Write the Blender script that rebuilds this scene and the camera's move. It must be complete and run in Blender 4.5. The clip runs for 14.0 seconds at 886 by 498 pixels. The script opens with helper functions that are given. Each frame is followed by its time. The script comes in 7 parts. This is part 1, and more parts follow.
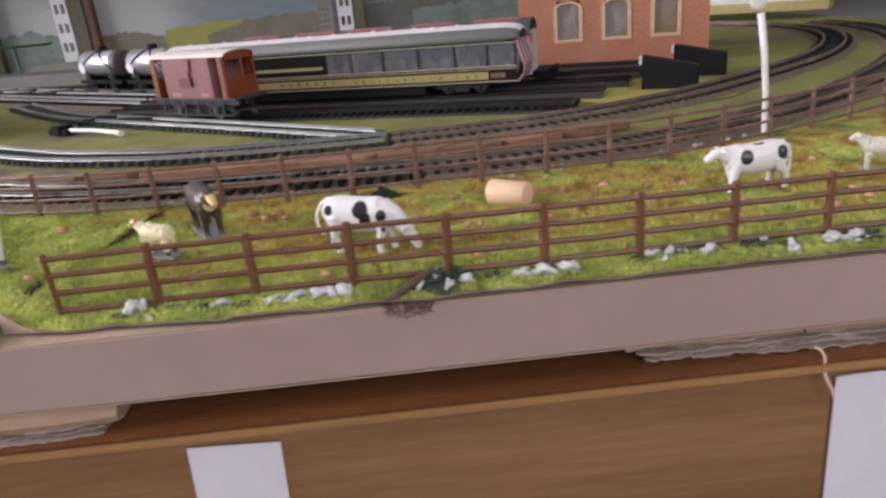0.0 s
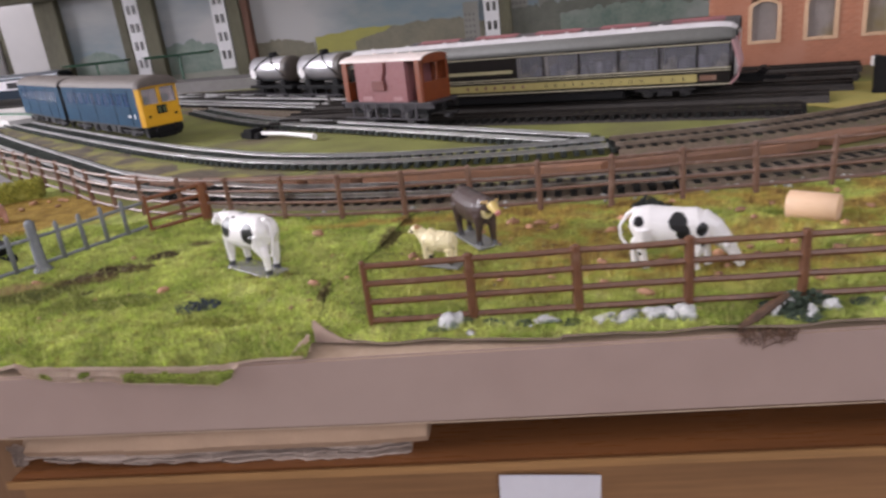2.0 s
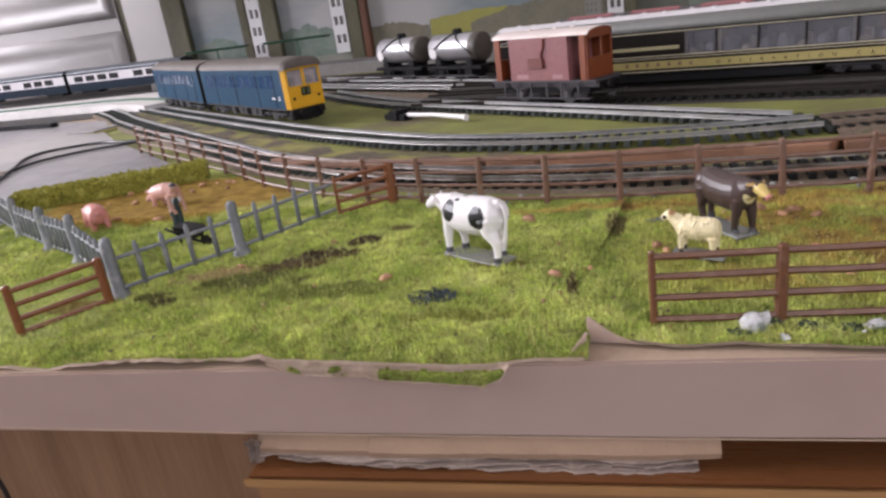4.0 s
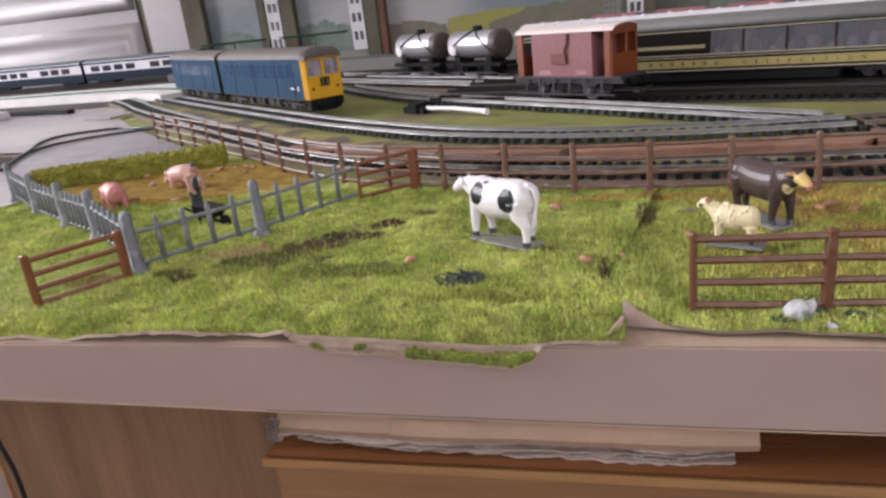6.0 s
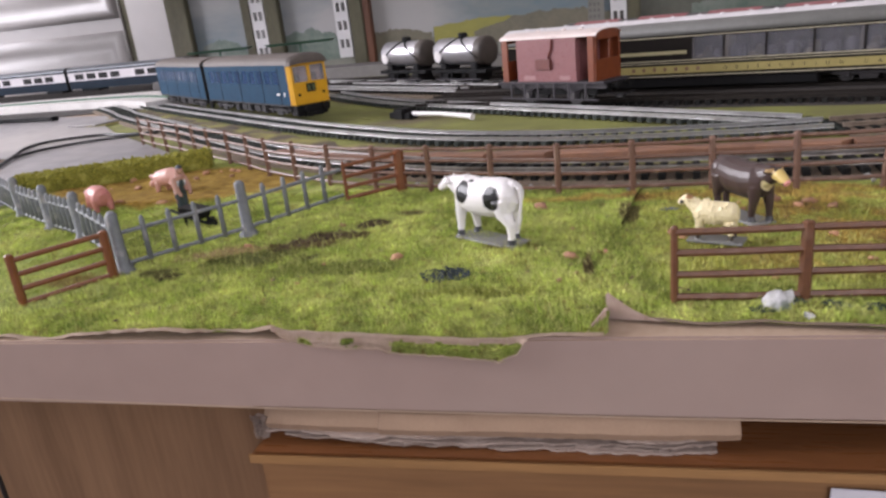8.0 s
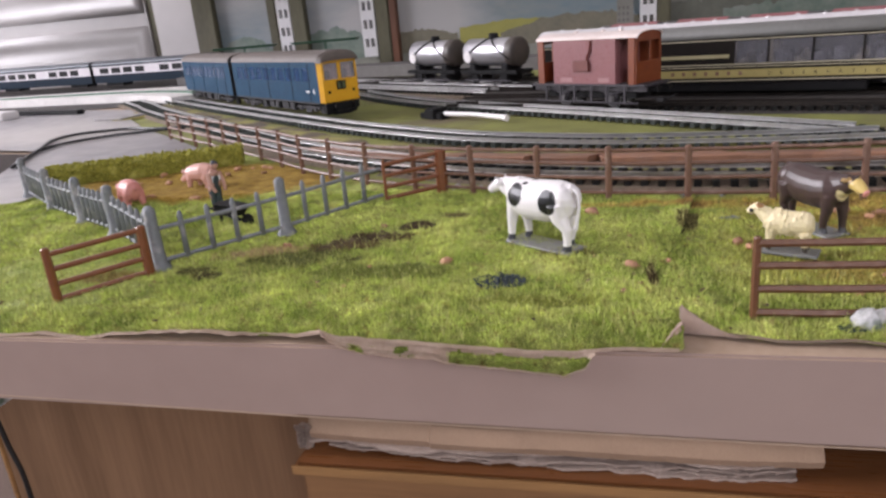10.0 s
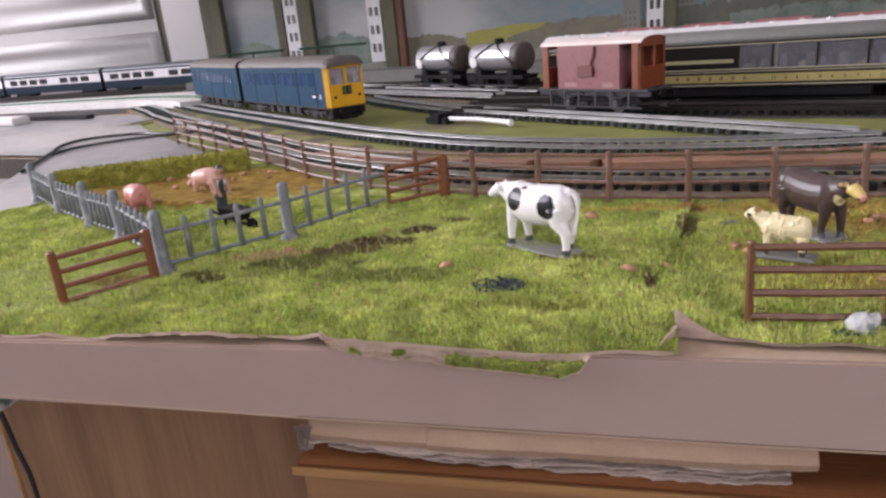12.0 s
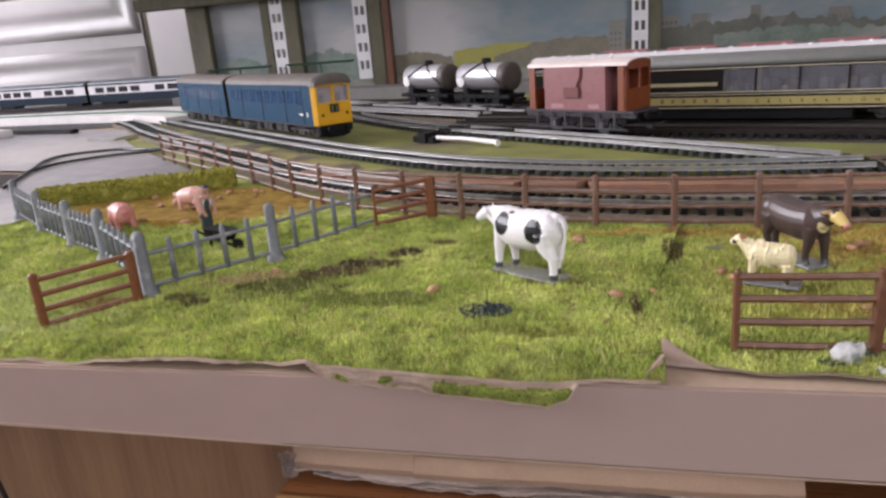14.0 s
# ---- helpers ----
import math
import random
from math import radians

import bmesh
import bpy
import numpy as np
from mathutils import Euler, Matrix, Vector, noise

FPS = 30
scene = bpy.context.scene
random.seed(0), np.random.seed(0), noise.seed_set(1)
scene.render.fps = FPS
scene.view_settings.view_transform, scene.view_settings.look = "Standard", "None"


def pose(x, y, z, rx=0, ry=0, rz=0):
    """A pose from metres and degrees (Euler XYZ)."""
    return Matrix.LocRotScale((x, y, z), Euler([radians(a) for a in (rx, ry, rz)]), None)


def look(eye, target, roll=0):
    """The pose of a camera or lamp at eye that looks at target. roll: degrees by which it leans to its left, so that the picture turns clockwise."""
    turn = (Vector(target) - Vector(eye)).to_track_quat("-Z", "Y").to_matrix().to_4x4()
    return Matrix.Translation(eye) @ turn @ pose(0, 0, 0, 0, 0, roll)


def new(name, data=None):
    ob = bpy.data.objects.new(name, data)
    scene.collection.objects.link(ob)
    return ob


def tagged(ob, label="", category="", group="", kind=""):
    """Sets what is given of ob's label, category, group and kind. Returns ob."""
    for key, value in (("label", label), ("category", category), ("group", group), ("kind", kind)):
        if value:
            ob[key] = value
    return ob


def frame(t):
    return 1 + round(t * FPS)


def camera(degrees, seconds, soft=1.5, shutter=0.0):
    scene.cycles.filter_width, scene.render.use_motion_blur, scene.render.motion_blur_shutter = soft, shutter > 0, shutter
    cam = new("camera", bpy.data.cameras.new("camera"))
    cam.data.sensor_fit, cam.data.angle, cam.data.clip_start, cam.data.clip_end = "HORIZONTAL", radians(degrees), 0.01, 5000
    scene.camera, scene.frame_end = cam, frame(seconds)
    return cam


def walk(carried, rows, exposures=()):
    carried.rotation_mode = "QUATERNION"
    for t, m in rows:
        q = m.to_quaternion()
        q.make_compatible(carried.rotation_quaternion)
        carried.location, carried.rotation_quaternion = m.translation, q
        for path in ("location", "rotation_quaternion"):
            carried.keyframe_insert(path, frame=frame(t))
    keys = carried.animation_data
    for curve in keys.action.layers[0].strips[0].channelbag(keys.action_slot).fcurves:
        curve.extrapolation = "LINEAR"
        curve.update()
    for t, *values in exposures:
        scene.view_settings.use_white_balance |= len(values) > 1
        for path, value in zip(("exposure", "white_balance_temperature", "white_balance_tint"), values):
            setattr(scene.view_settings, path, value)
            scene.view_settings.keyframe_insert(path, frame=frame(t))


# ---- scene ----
MM = 0.001
cam = camera(64.9, 14.0, soft=2.6, shutter=0.5)
# seconds, eye in metres, yaw, pitch, roll in degrees
PATH = [
    (0, 0.1281, -0.2260, 0.0968, -1.52, -20.96, -5.51),
    (0.5, 0.1075, -0.2238, 0.0968, -0.12, -20.94, -5.86),
    (1, 0.0841, -0.2178, 0.1014, 2.16, -20.28, -5.87),
    (1.5, 0.0632, -0.2090, 0.1007, 4.29, -19.53, -6.02),
    (2, 0.0508, -0.2054, 0.0992, 6.79, -19.61, -6.62),
    (2.5, 0.0330, -0.1932, 0.0906, 9.25, -19.15, -7.54),
    (3, 0.0257, -0.1905, 0.0966, 11.29, -19.64, -8.21),
    (3.5, 0.0139, -0.1875, 0.0929, 12.64, -19.62, -8.10),
    (4, -0.0131, -0.1878, 0.0974, 13.79, -19.87, -8.08),
    (6.5, -0.0221, -0.1863, 0.0877, 13.90, -19.45, -5.94),
    (7, -0.0189, -0.1877, 0.0890, 12.11, -20.04, -5.18),
    (7.5, -0.0162, -0.1895, 0.0855, 11.96, -19.46, -5.57),
    (8, -0.0213, -0.1901, 0.0855, 13.09, -18.80, -6.30),
    (10.5, -0.0375, -0.1803, 0.0835, 14.52, -18.51, -4.96),
    (11, -0.0363, -0.1800, 0.0837, 15.02, -18.41, -5.05),
    (11.5, -0.0337, -0.1819, 0.0829, 14.97, -18.16, -5.23),
    (12, -0.0335, -0.1835, 0.0841, 14.88, -18.10, -5.35),
    (12.5, -0.0365, -0.1836, 0.0853, 14.41, -17.81, -5.00),
    (13, -0.0325, -0.1877, 0.0831, 14.17, -17.24, -4.61),
    (13.5, -0.0363, -0.1862, 0.0823, 13.55, -16.89, -4.46),
    (14, -0.0341, -0.1821, 0.0870, 13.55, -16.96, -4.61),
]


def held(x, y, z, yaw, pitch, roll):
    a, b = radians(yaw), radians(pitch)
    way = Vector((-math.sin(a) * math.cos(b), math.cos(a) * math.cos(b), math.sin(b)))
    return look((x, y, z), Vector((x, y, z)) + way, roll)


walk(cam, [(t, held(x, y, z, yaw, pitch, roll)) for t, x, y, z, yaw, pitch, roll in PATH], [(0.0, 0.0), (14.0, 0.0)])

# ---- daylight: overcast sky through the room's west window, and an added south fill ----
world = bpy.data.worlds.new("overcast")
scene.world = world
world.use_nodes = True
wn = world.node_tree.nodes
sky = wn.new("ShaderNodeTexSky")
sky.sky_type = "NISHITA"
sky.sun_disc = False
sky.sun_elevation, sky.sun_rotation = radians(35), radians(-80)
wn["Background"].inputs["Strength"].default_value = 0.12
world.node_tree.links.new(sky.outputs["Color"], wn["Background"].inputs["Color"])


def window_light(name, m, w, h, watts, colour):
    lamp = bpy.data.lights.new(name, "AREA")
    lamp.shape, lamp.size, lamp.size_y, lamp.energy, lamp.color = "RECTANGLE", w, h, watts, colour
    ob = new(name, lamp)
    ob.matrix_world = m
    return ob


window_light("window_light", look((-2.36, 0.15, 0.80), (0.0, 0.15, 0.1)), 1.7, 1.2, 89, (0.95, 0.915, 1.0))
# added fill lamp behind the camera for the front faces; its window is unseen
window_light("window_light", look((0.9, -1.86, 0.80), (0.2, 0.3, 0.0)), 1.5, 1.1, 28, (0.95, 0.915, 1.0))

# ---- small builders; lengths in millimetres ----


def part(name, bm, material, parent=None, label="", smooth=False):
    """Links a bmesh in millimetres as one mesh object."""
    bmesh.ops.recalc_face_normals(bm, faces=bm.faces)
    return part_raw(name, bm, material, parent, label, smooth)


def part_raw(name, bm, material, parent=None, label="", smooth=False):
    for v in bm.verts:
        v.co *= MM
    me = bpy.data.meshes.new(name)
    bm.to_mesh(me)
    bm.free()
    for m in material if isinstance(material, (list, tuple)) else (material,):
        me.materials.append(m)
    if smooth:
        for p in me.polygons:
            p.use_smooth = True
    ob = new(name, me)
    if parent:
        ob.parent = parent
    if label:
        tagged(ob, label)
    return ob


def thing(name, label, category, group="", kind="", m=None):
    ob = new(name)
    ob.empty_display_size = 0.01
    tagged(ob, label, category, group, kind)
    if m is not None:
        ob.matrix_basis = m
    return ob


def at(x, y, z=0.0, rz=0.0, rx=0.0, ry=0.0):
    return pose(x * MM, y * MM, z * MM, rx, ry, rz)


def box(bm, x0, x1, y0, y1, z0, z1, bevel=0.0, m=None):
    r = bmesh.ops.create_cube(bm, size=1.0)
    vs = r["verts"]
    for v in vs:
        v.co = Vector(((x0 + x1) / 2 + v.co.x * (x1 - x0), (y0 + y1) / 2 + v.co.y * (y1 - y0), (z0 + z1) / 2 + v.co.z * (z1 - z0)))
    if m is not None:
        bmesh.ops.transform(bm, matrix=m, verts=vs)
    if bevel:
        es = list({e for v in vs for e in v.link_edges})
        bmesh.ops.bevel(bm, geom=es, offset=bevel, segments=2, affect="EDGES", clamp_overlap=True)
    return bm


def tube(bm, pts, radii, seg=8, flat=1.0, caps=True):
    """A round bar through points, with a radius at each; flat squeezes it upright."""
    pts = [Vector(p) for p in pts]
    if not isinstance(radii, (list, tuple)):
        radii = [radii] * len(pts)
    rings, side = [], None
    for i, p in enumerate(pts):
        d = (pts[min(i + 1, len(pts) - 1)] - pts[max(i - 1, 0)]).normalized()
        if side is None:
            side = d.cross(Vector((0, 0, 1)))
            side = side if side.length > 0.2 else d.cross(Vector((0, 1, 0)))
        side = (side - d * side.dot(d)).normalized()
        up = side.cross(d)
        rings.append([bm.verts.new(p + radii[i] * (math.cos(a) * side + flat * math.sin(a) * up)) for a in (2 * math.pi * k / seg for k in range(seg))])
    for a, b in zip(rings, rings[1:]):
        for k in range(seg):
            bm.faces.new((a[k], a[(k + 1) % seg], b[(k + 1) % seg], b[k]))
    if caps:
        bm.faces.new(rings[0][::-1])
        bm.faces.new(rings[-1])
    return bm


def ball(bm, c, r, seg=16, m=None):
    r = (r, r, r) if not isinstance(r, (tuple, list)) else r
    vs = bmesh.ops.create_uvsphere(bm, u_segments=seg, v_segments=max(6, seg // 2), radius=1.0)["verts"]
    for v in vs:
        v.co = Vector((v.co.x * r[0], v.co.y * r[1], v.co.z * r[2]))
    if m is not None:
        bmesh.ops.transform(bm, matrix=m, verts=vs)
    for v in vs:
        v.co += Vector(c)
    return bm


def extrude_profile(bm, profile, x0, x1, caps=True):
    """A closed profile in y, z drawn out along x."""
    a = [bm.verts.new((x0, y, z)) for y, z in profile]
    b = [bm.verts.new((x1, y, z)) for y, z in profile]
    n = len(profile)
    for k in range(n):
        bm.faces.new((a[k], b[k], b[(k + 1) % n], a[(k + 1) % n]))
    if caps:
        bm.faces.new(a[::-1])
        bm.faces.new(b)
    return bm


def loft(bm, rings, caps=True):
    vs = [[bm.verts.new(p) for p in ring] for ring in rings]
    n = len(vs[0])
    for a, b in zip(vs, vs[1:]):
        for k in range(n):
            bm.faces.new((a[k], b[k], b[(k + 1) % n], a[(k + 1) % n]))
    if caps:
        bm.faces.new(vs[0][::-1])
        bm.faces.new(vs[-1])
    return bm


def curve_points(ctrl, step):
    """Points a step apart along a smooth curve through the control points, with the way at each."""
    c = [Vector(p) for p in ctrl]
    c = [2 * c[0] - c[1]] + c + [2 * c[-1] - c[-2]]
    fine = []
    for i in range(1, len(c) - 2):
        for k in range(24):
            t = k / 24
            fine.append(0.5 * (2 * c[i] + (c[i + 1] - c[i - 1]) * t + (2 * c[i - 1] - 5 * c[i] + 4 * c[i + 1] - c[i + 2]) * t * t + (3 * c[i] - c[i - 1] - 3 * c[i + 1] + c[i + 2]) * t**3))
    fine.append(c[-2])
    out, need = [], 0.0
    for a, b in zip(fine, fine[1:]):
        d = (b - a).length
        while need <= d:
            out.append((a + (b - a) * (need / d), (b - a).normalized()))
            need += step
        need -= d
    return out


def ribbon(bm, pts, offsets):
    """A strip along curve points; offsets: (sideways, height) across it."""
    rows = []
    for p, d in pts:
        n = Vector((-d.y, d.x))
        rows.append([bm.verts.new((p.x + n.x * o, p.y + n.y * o, h)) for o, h in offsets])
    for a, b in zip(rows, rows[1:]):
        for k in range(len(offsets) - 1):
            bm.faces.new((a[k], b[k], b[k + 1], a[k + 1]))
    return rows


def closed_ribbon(bm, pts, profile):
    rows = []
    for p, d in pts:
        n = Vector((-d.y, d.x))
        rows.append([bm.verts.new((p.x + n.x * o, p.y + n.y * o, h)) for o, h in profile])
    k0 = len(profile)
    for a, b in zip(rows, rows[1:]):
        for k in range(k0):
            bm.faces.new((a[k], b[k], b[(k + 1) % k0], a[(k + 1) % k0]))
    bm.faces.new(rows[0][::-1])
    bm.faces.new(rows[-1])


# ---- materials ----


def material(name, c1, c2=None, rough=0.6, scale=300.0, bump=0.0, metal=0.0, fine=None, spec=0.5, detail=4.0, stretch=(1, 1, 1), coat=0.0, dirt=None, dirt_at=0.62, random_value=0.0):
    """A surface with colour varied at two scales, a fine relief, and wear; scale is per metre."""
    m = bpy.data.materials.new(name)
    m.use_nodes = True
    n, link = m.node_tree.nodes, m.node_tree.links.new
    b = n["Principled BSDF"]
    c2 = c2 or tuple(v * 0.8 for v in c1)
    tc = n.new("ShaderNodeTexCoord")
    mp = n.new("ShaderNodeMapping")
    mp.inputs["Scale"].default_value = stretch
    link(tc.outputs["Object"], mp.inputs["Vector"])
    a = n.new("ShaderNodeTexNoise")
    a.inputs["Scale"].default_value, a.inputs["Detail"].default_value = scale, detail
    link(mp.outputs["Vector"], a.inputs["Vector"])
    f = n.new("ShaderNodeTexNoise")
    f.inputs["Scale"].default_value, f.inputs["Detail"].default_value = (fine or scale * 6), 3.0
    link(mp.outputs["Vector"], f.inputs["Vector"])
    ramp = n.new("ShaderNodeValToRGB")
    ramp.color_ramp.elements[0].position, ramp.color_ramp.elements[1].position = 0.32, 0.68
    ramp.color_ramp.elements[0].color, ramp.color_ramp.elements[1].color = (*c1, 1), (*c2, 1)
    mixf = n.new("ShaderNodeMath")
    mixf.operation = "MULTIPLY_ADD"
    mixf.inputs[1].default_value = 0.35
    add = n.new("ShaderNodeMath")
    add.operation = "MULTIPLY"
    add.inputs[1].default_value = 0.65
    link(a.outputs["Fac"], add.inputs[0])
    link(f.outputs["Fac"], mixf.inputs[0])
    link(add.outputs[0], mixf.inputs[2])
    link(mixf.outputs[0], ramp.inputs["Fac"])
    colour = ramp.outputs["Color"]
    if dirt:
        d = n.new("ShaderNodeTexNoise")
        d.inputs["Scale"].default_value, d.inputs["Detail"].default_value = scale * 0.35, 6.0
        link(mp.outputs["Vector"], d.inputs["Vector"])
        dr = n.new("ShaderNodeValToRGB")
        dr.color_ramp.elements[0].position, dr.color_ramp.elements[1].position = dirt_at - 0.08, dirt_at + 0.08
        link(d.outputs["Fac"], dr.inputs["Fac"])
        mx = n.new("ShaderNodeMix")
        mx.data_type = "RGBA"
        link(dr.outputs["Color"], mx.inputs["Factor"])
        link(colour, mx.inputs["A"])
        mx.inputs["B"].default_value = (*dirt, 1)
        colour = mx.outputs["Result"]
    if random_value:
        oi = n.new("ShaderNodeObjectInfo")
        mr = n.new("ShaderNodeMapRange")
        mr.inputs["To Min"].default_value, mr.inputs["To Max"].default_value = 1 - random_value, 1 + random_value
        link(oi.outputs["Random"], mr.inputs["Value"])
        hs = n.new("ShaderNodeHueSaturation")
        link(mr.outputs["Result"], hs.inputs["Value"])
        link(colour, hs.inputs["Color"])
        colour = hs.outputs["Color"]
    link(colour, b.inputs["Base Color"])
    rr = n.new("ShaderNodeMapRange")
    rr.inputs["To Min"].default_value, rr.inputs["To Max"].default_value = max(0.02, rough - 0.12), min(1.0, rough + 0.12)
    link(f.outputs["Fac"], rr.inputs["Value"])
    link(rr.outputs["Result"], b.inputs["Roughness"])
    b.inputs["Metallic"].default_value = metal
    b.inputs["Specular IOR Level"].default_value = spec
    b.inputs["Coat Weight"].default_value = coat
    if bump:
        bp = n.new("ShaderNodeBump")
        bp.inputs["Strength"].default_value, bp.inputs["Distance"].default_value = bump, 0.0008
        link(mixf.outputs[0], bp.inputs["Height"])
        link(bp.outputs["Normal"], b.inputs["Normal"])
    return m


def glass(name, tint, rough=0.08):
    m = bpy.data.materials.new(name)
    m.use_nodes = True
    b = m.node_tree.nodes["Principled BSDF"]
    b.inputs["Base Color"].default_value = (*tint, 1)
    b.inputs["Transmission Weight"].default_value = 0.85
    b.inputs["Roughness"].default_value = rough
    b.inputs["IOR"].default_value = 1.04
    return m


def wood(name, c1, c2, along="x", rough=0.4, scale=9.0):
    """Wood-grain foil: long streaks along one axis, with fine pores."""
    s = {"x": (0.06, 1, 1), "y": (1, 0.06, 1), "z": (1, 1, 0.06)}[along]
    return material(name, c1, c2, rough=rough, scale=scale * 14, fine=scale * 90, stretch=s, bump=0.08, detail=6.0, spec=0.4)


fence_brown = material("brown_plastic", (0.165, 0.068, 0.030), (0.112, 0.045, 0.021), 0.42, 500, bump=0.15, dirt=(0.19, 0.10, 0.06), dirt_at=0.66)
gate_brown = material("rust_brown_plastic", (0.20, 0.068, 0.025), (0.15, 0.05, 0.02), 0.38, 500, bump=0.12)
old_brown = material("faded_brown_plastic", (0.185, 0.098, 0.064), (0.13, 0.066, 0.044), 0.45, 400, bump=0.15, dirt=(0.25, 0.16, 0.12))
grey_plastic = material("grey_plastic", (0.19, 0.20, 0.21), (0.14, 0.148, 0.158), 0.62, 500, bump=0.15, dirt=(0.30, 0.29, 0.29))
board_face = material("painted_board_edge", (0.385, 0.28, 0.242), (0.335, 0.24, 0.205), 0.5, 7, bump=0.03, fine=60, dirt=(0.42, 0.325, 0.28), dirt_at=0.60, detail=5)
board_top = material("bare_board", (0.46, 0.34, 0.25), (0.38, 0.27, 0.19), 0.75, 60, bump=0.12)
edge_dark = material("shaded_backing", (0.23, 0.165, 0.12), (0.15, 0.11, 0.08), 0.85, 150, bump=0.3)
paper = material("backing_paper", (0.66, 0.52, 0.42), (0.50, 0.37, 0.275), 0.8, 150, bump=0.3)
cardboard = material("cardboard", (0.36, 0.24, 0.16), (0.295, 0.195, 0.13), 0.85, 90, bump=0.2, fine=1500)
torn = material("torn_cardboard", (0.45, 0.355, 0.30), (0.19, 0.14, 0.115), 0.9, 260, bump=0.3, stretch=(0.25, 1, 1))
oak_front = wood("oak_foil_front", (0.295, 0.155, 0.070), (0.165, 0.084, 0.038), "x", 0.42, 6.0)
oak_top = wood("oak_foil_top", (0.22, 0.085, 0.030), (0.14, 0.055, 0.022), "x", 0.3)
oak_edge = wood("oak_edging", (0.40, 0.215, 0.085), (0.24, 0.13, 0.055), "x", 0.4)
oak_panel = wood("oak_panel", (0.27, 0.155, 0.085), (0.165, 0.09, 0.047), "z", 0.5, 5.0)
card_white = material("white_card", (0.66, 0.64, 0.68), (0.62, 0.60, 0.64), 0.7, 60, bump=0.03)
rail_steel = material("nickel_rail", (0.74, 0.72, 0.70), (0.30, 0.25, 0.21), 0.34, 60, metal=0.85, dirt=(0.15, 0.11, 0.08), dirt_at=0.62)
# western rails: the window's sheen is put into a brighter metal colour
rail_bright = material("sheen_bright_nickel_rail", (0.64, 0.635, 0.63), (0.44, 0.425, 0.41), 0.36, 45, metal=0.85, dirt=(0.36, 0.33, 0.30), dirt_at=0.66)
# tarnished rail, its colour darkened further with the shade under the coaches
rail_dull = material("tarnished_shaded_rail", (0.045, 0.037, 0.032), (0.022, 0.019, 0.017), 0.6, 120, metal=0.4, spec=0.2)
sleeper_black = material("black_sleeper", (0.013, 0.013, 0.013), (0.022, 0.021, 0.019), 0.85, 300, random_value=0.3, spec=0.05)
dusty_sleeper = material("dusty_sleeper", (0.034, 0.040, 0.036), (0.055, 0.060, 0.053), 0.85, 300, random_value=0.3, spec=0.1)
rail_brown = material("rusty_brown_rail", (0.30, 0.235, 0.18), (0.15, 0.112, 0.082), 0.5, 80, metal=0.5, dirt=(0.40, 0.34, 0.29), dirt_at=0.64)
ballast = material("ballast", (0.20, 0.145, 0.10), (0.085, 0.064, 0.047), 0.9, 420, bump=0.9, fine=1500, dirt=(0.10, 0.10, 0.05))
# coach shade over the yard tracks is put into this ballast colour
dark_ballast = material("shade_dark_ballast", (0.046, 0.038, 0.033), (0.026, 0.022, 0.020), 0.95, 200, bump=0.5, fine=1200)
olive = material("olive_scenic_mat", (0.215, 0.225, 0.05), (0.135, 0.135, 0.033), 0.95, 26, bump=0.35, fine=900, detail=7, dirt=(0.12, 0.095, 0.05), dirt_at=0.585)
trodden = material("trodden_dirt", (0.135, 0.10, 0.065), (0.060, 0.046, 0.032), 0.95, 90, bump=0.7, fine=700, detail=8, dirt=(0.25, 0.225, 0.06), dirt_at=0.53)
ochre_flock = material("ochre_flock", (0.40, 0.31, 0.075), (0.25, 0.24, 0.06), 0.95, 40, bump=0.4, fine=900, detail=7)
# far sides of the board, the shade in the gap put into their colour
board_side = material("shade_dark_board_side", (0.045, 0.030, 0.023), (0.03, 0.02, 0.016), 0.7, 60, bump=0.1)
grey_ground = material("grey_painted_ground", (0.30, 0.282, 0.285), (0.205, 0.194, 0.20), 0.36, 11, bump=0.08, detail=6, dirt=(0.42, 0.39, 0.37), dirt_at=0.58)
black_plastic = material("black_plastic", (0.009, 0.009, 0.010), (0.015, 0.014, 0.014), 0.5, 300, bump=0.1, spec=0.12)
under_grey = material("weathered_underframe", (0.070, 0.062, 0.070), (0.034, 0.030, 0.034), 0.5, 300, bump=0.15, spec=0.3)
white_plastic = material("white_plastic", (0.76, 0.73, 0.72), (0.70, 0.66, 0.65), 0.4, 200, bump=0.05)
dark_wire = material("black_cable", (0.012, 0.012, 0.013), (0.02, 0.02, 0.02), 0.35, 200)
wall_paint = material("room_wall_paint", (0.44, 0.43, 0.42), (0.41, 0.40, 0.39), 0.85, 8, bump=0.05)
ceiling_paint = material("ceiling_paint", (0.70, 0.69, 0.68), (0.67, 0.66, 0.65), 0.9, 8, bump=0.05)
carpet = material("floor_carpet", (0.16, 0.11, 0.085), (0.11, 0.075, 0.06), 0.95, 200, bump=0.6)
door_white = material("satin_door_paint", (0.33, 0.308, 0.30), (0.29, 0.272, 0.264), 0.40, 5, bump=0.04)
jamb_white = material("satin_jamb_paint", (0.45, 0.425, 0.415), (0.41, 0.385, 0.375), 0.4, 6, bump=0.04)
gloss_white = material("gloss_white_paint", (0.68, 0.655, 0.63), (0.64, 0.615, 0.59), 0.28, 12, bump=0.03)
stone_white = material("lichen_stone", (0.76, 0.74, 0.74), (0.36, 0.37, 0.35), 0.9, 420, bump=1.0, fine=1500, dirt=(0.13, 0.16, 0.115), dirt_at=0.57)
moss_dark = material("dark_foam_moss", (0.075, 0.105, 0.07), (0.03, 0.045, 0.028), 0.95, 900, bump=0.9, dirt=(0.25, 0.28, 0.22), dirt_at=0.68)

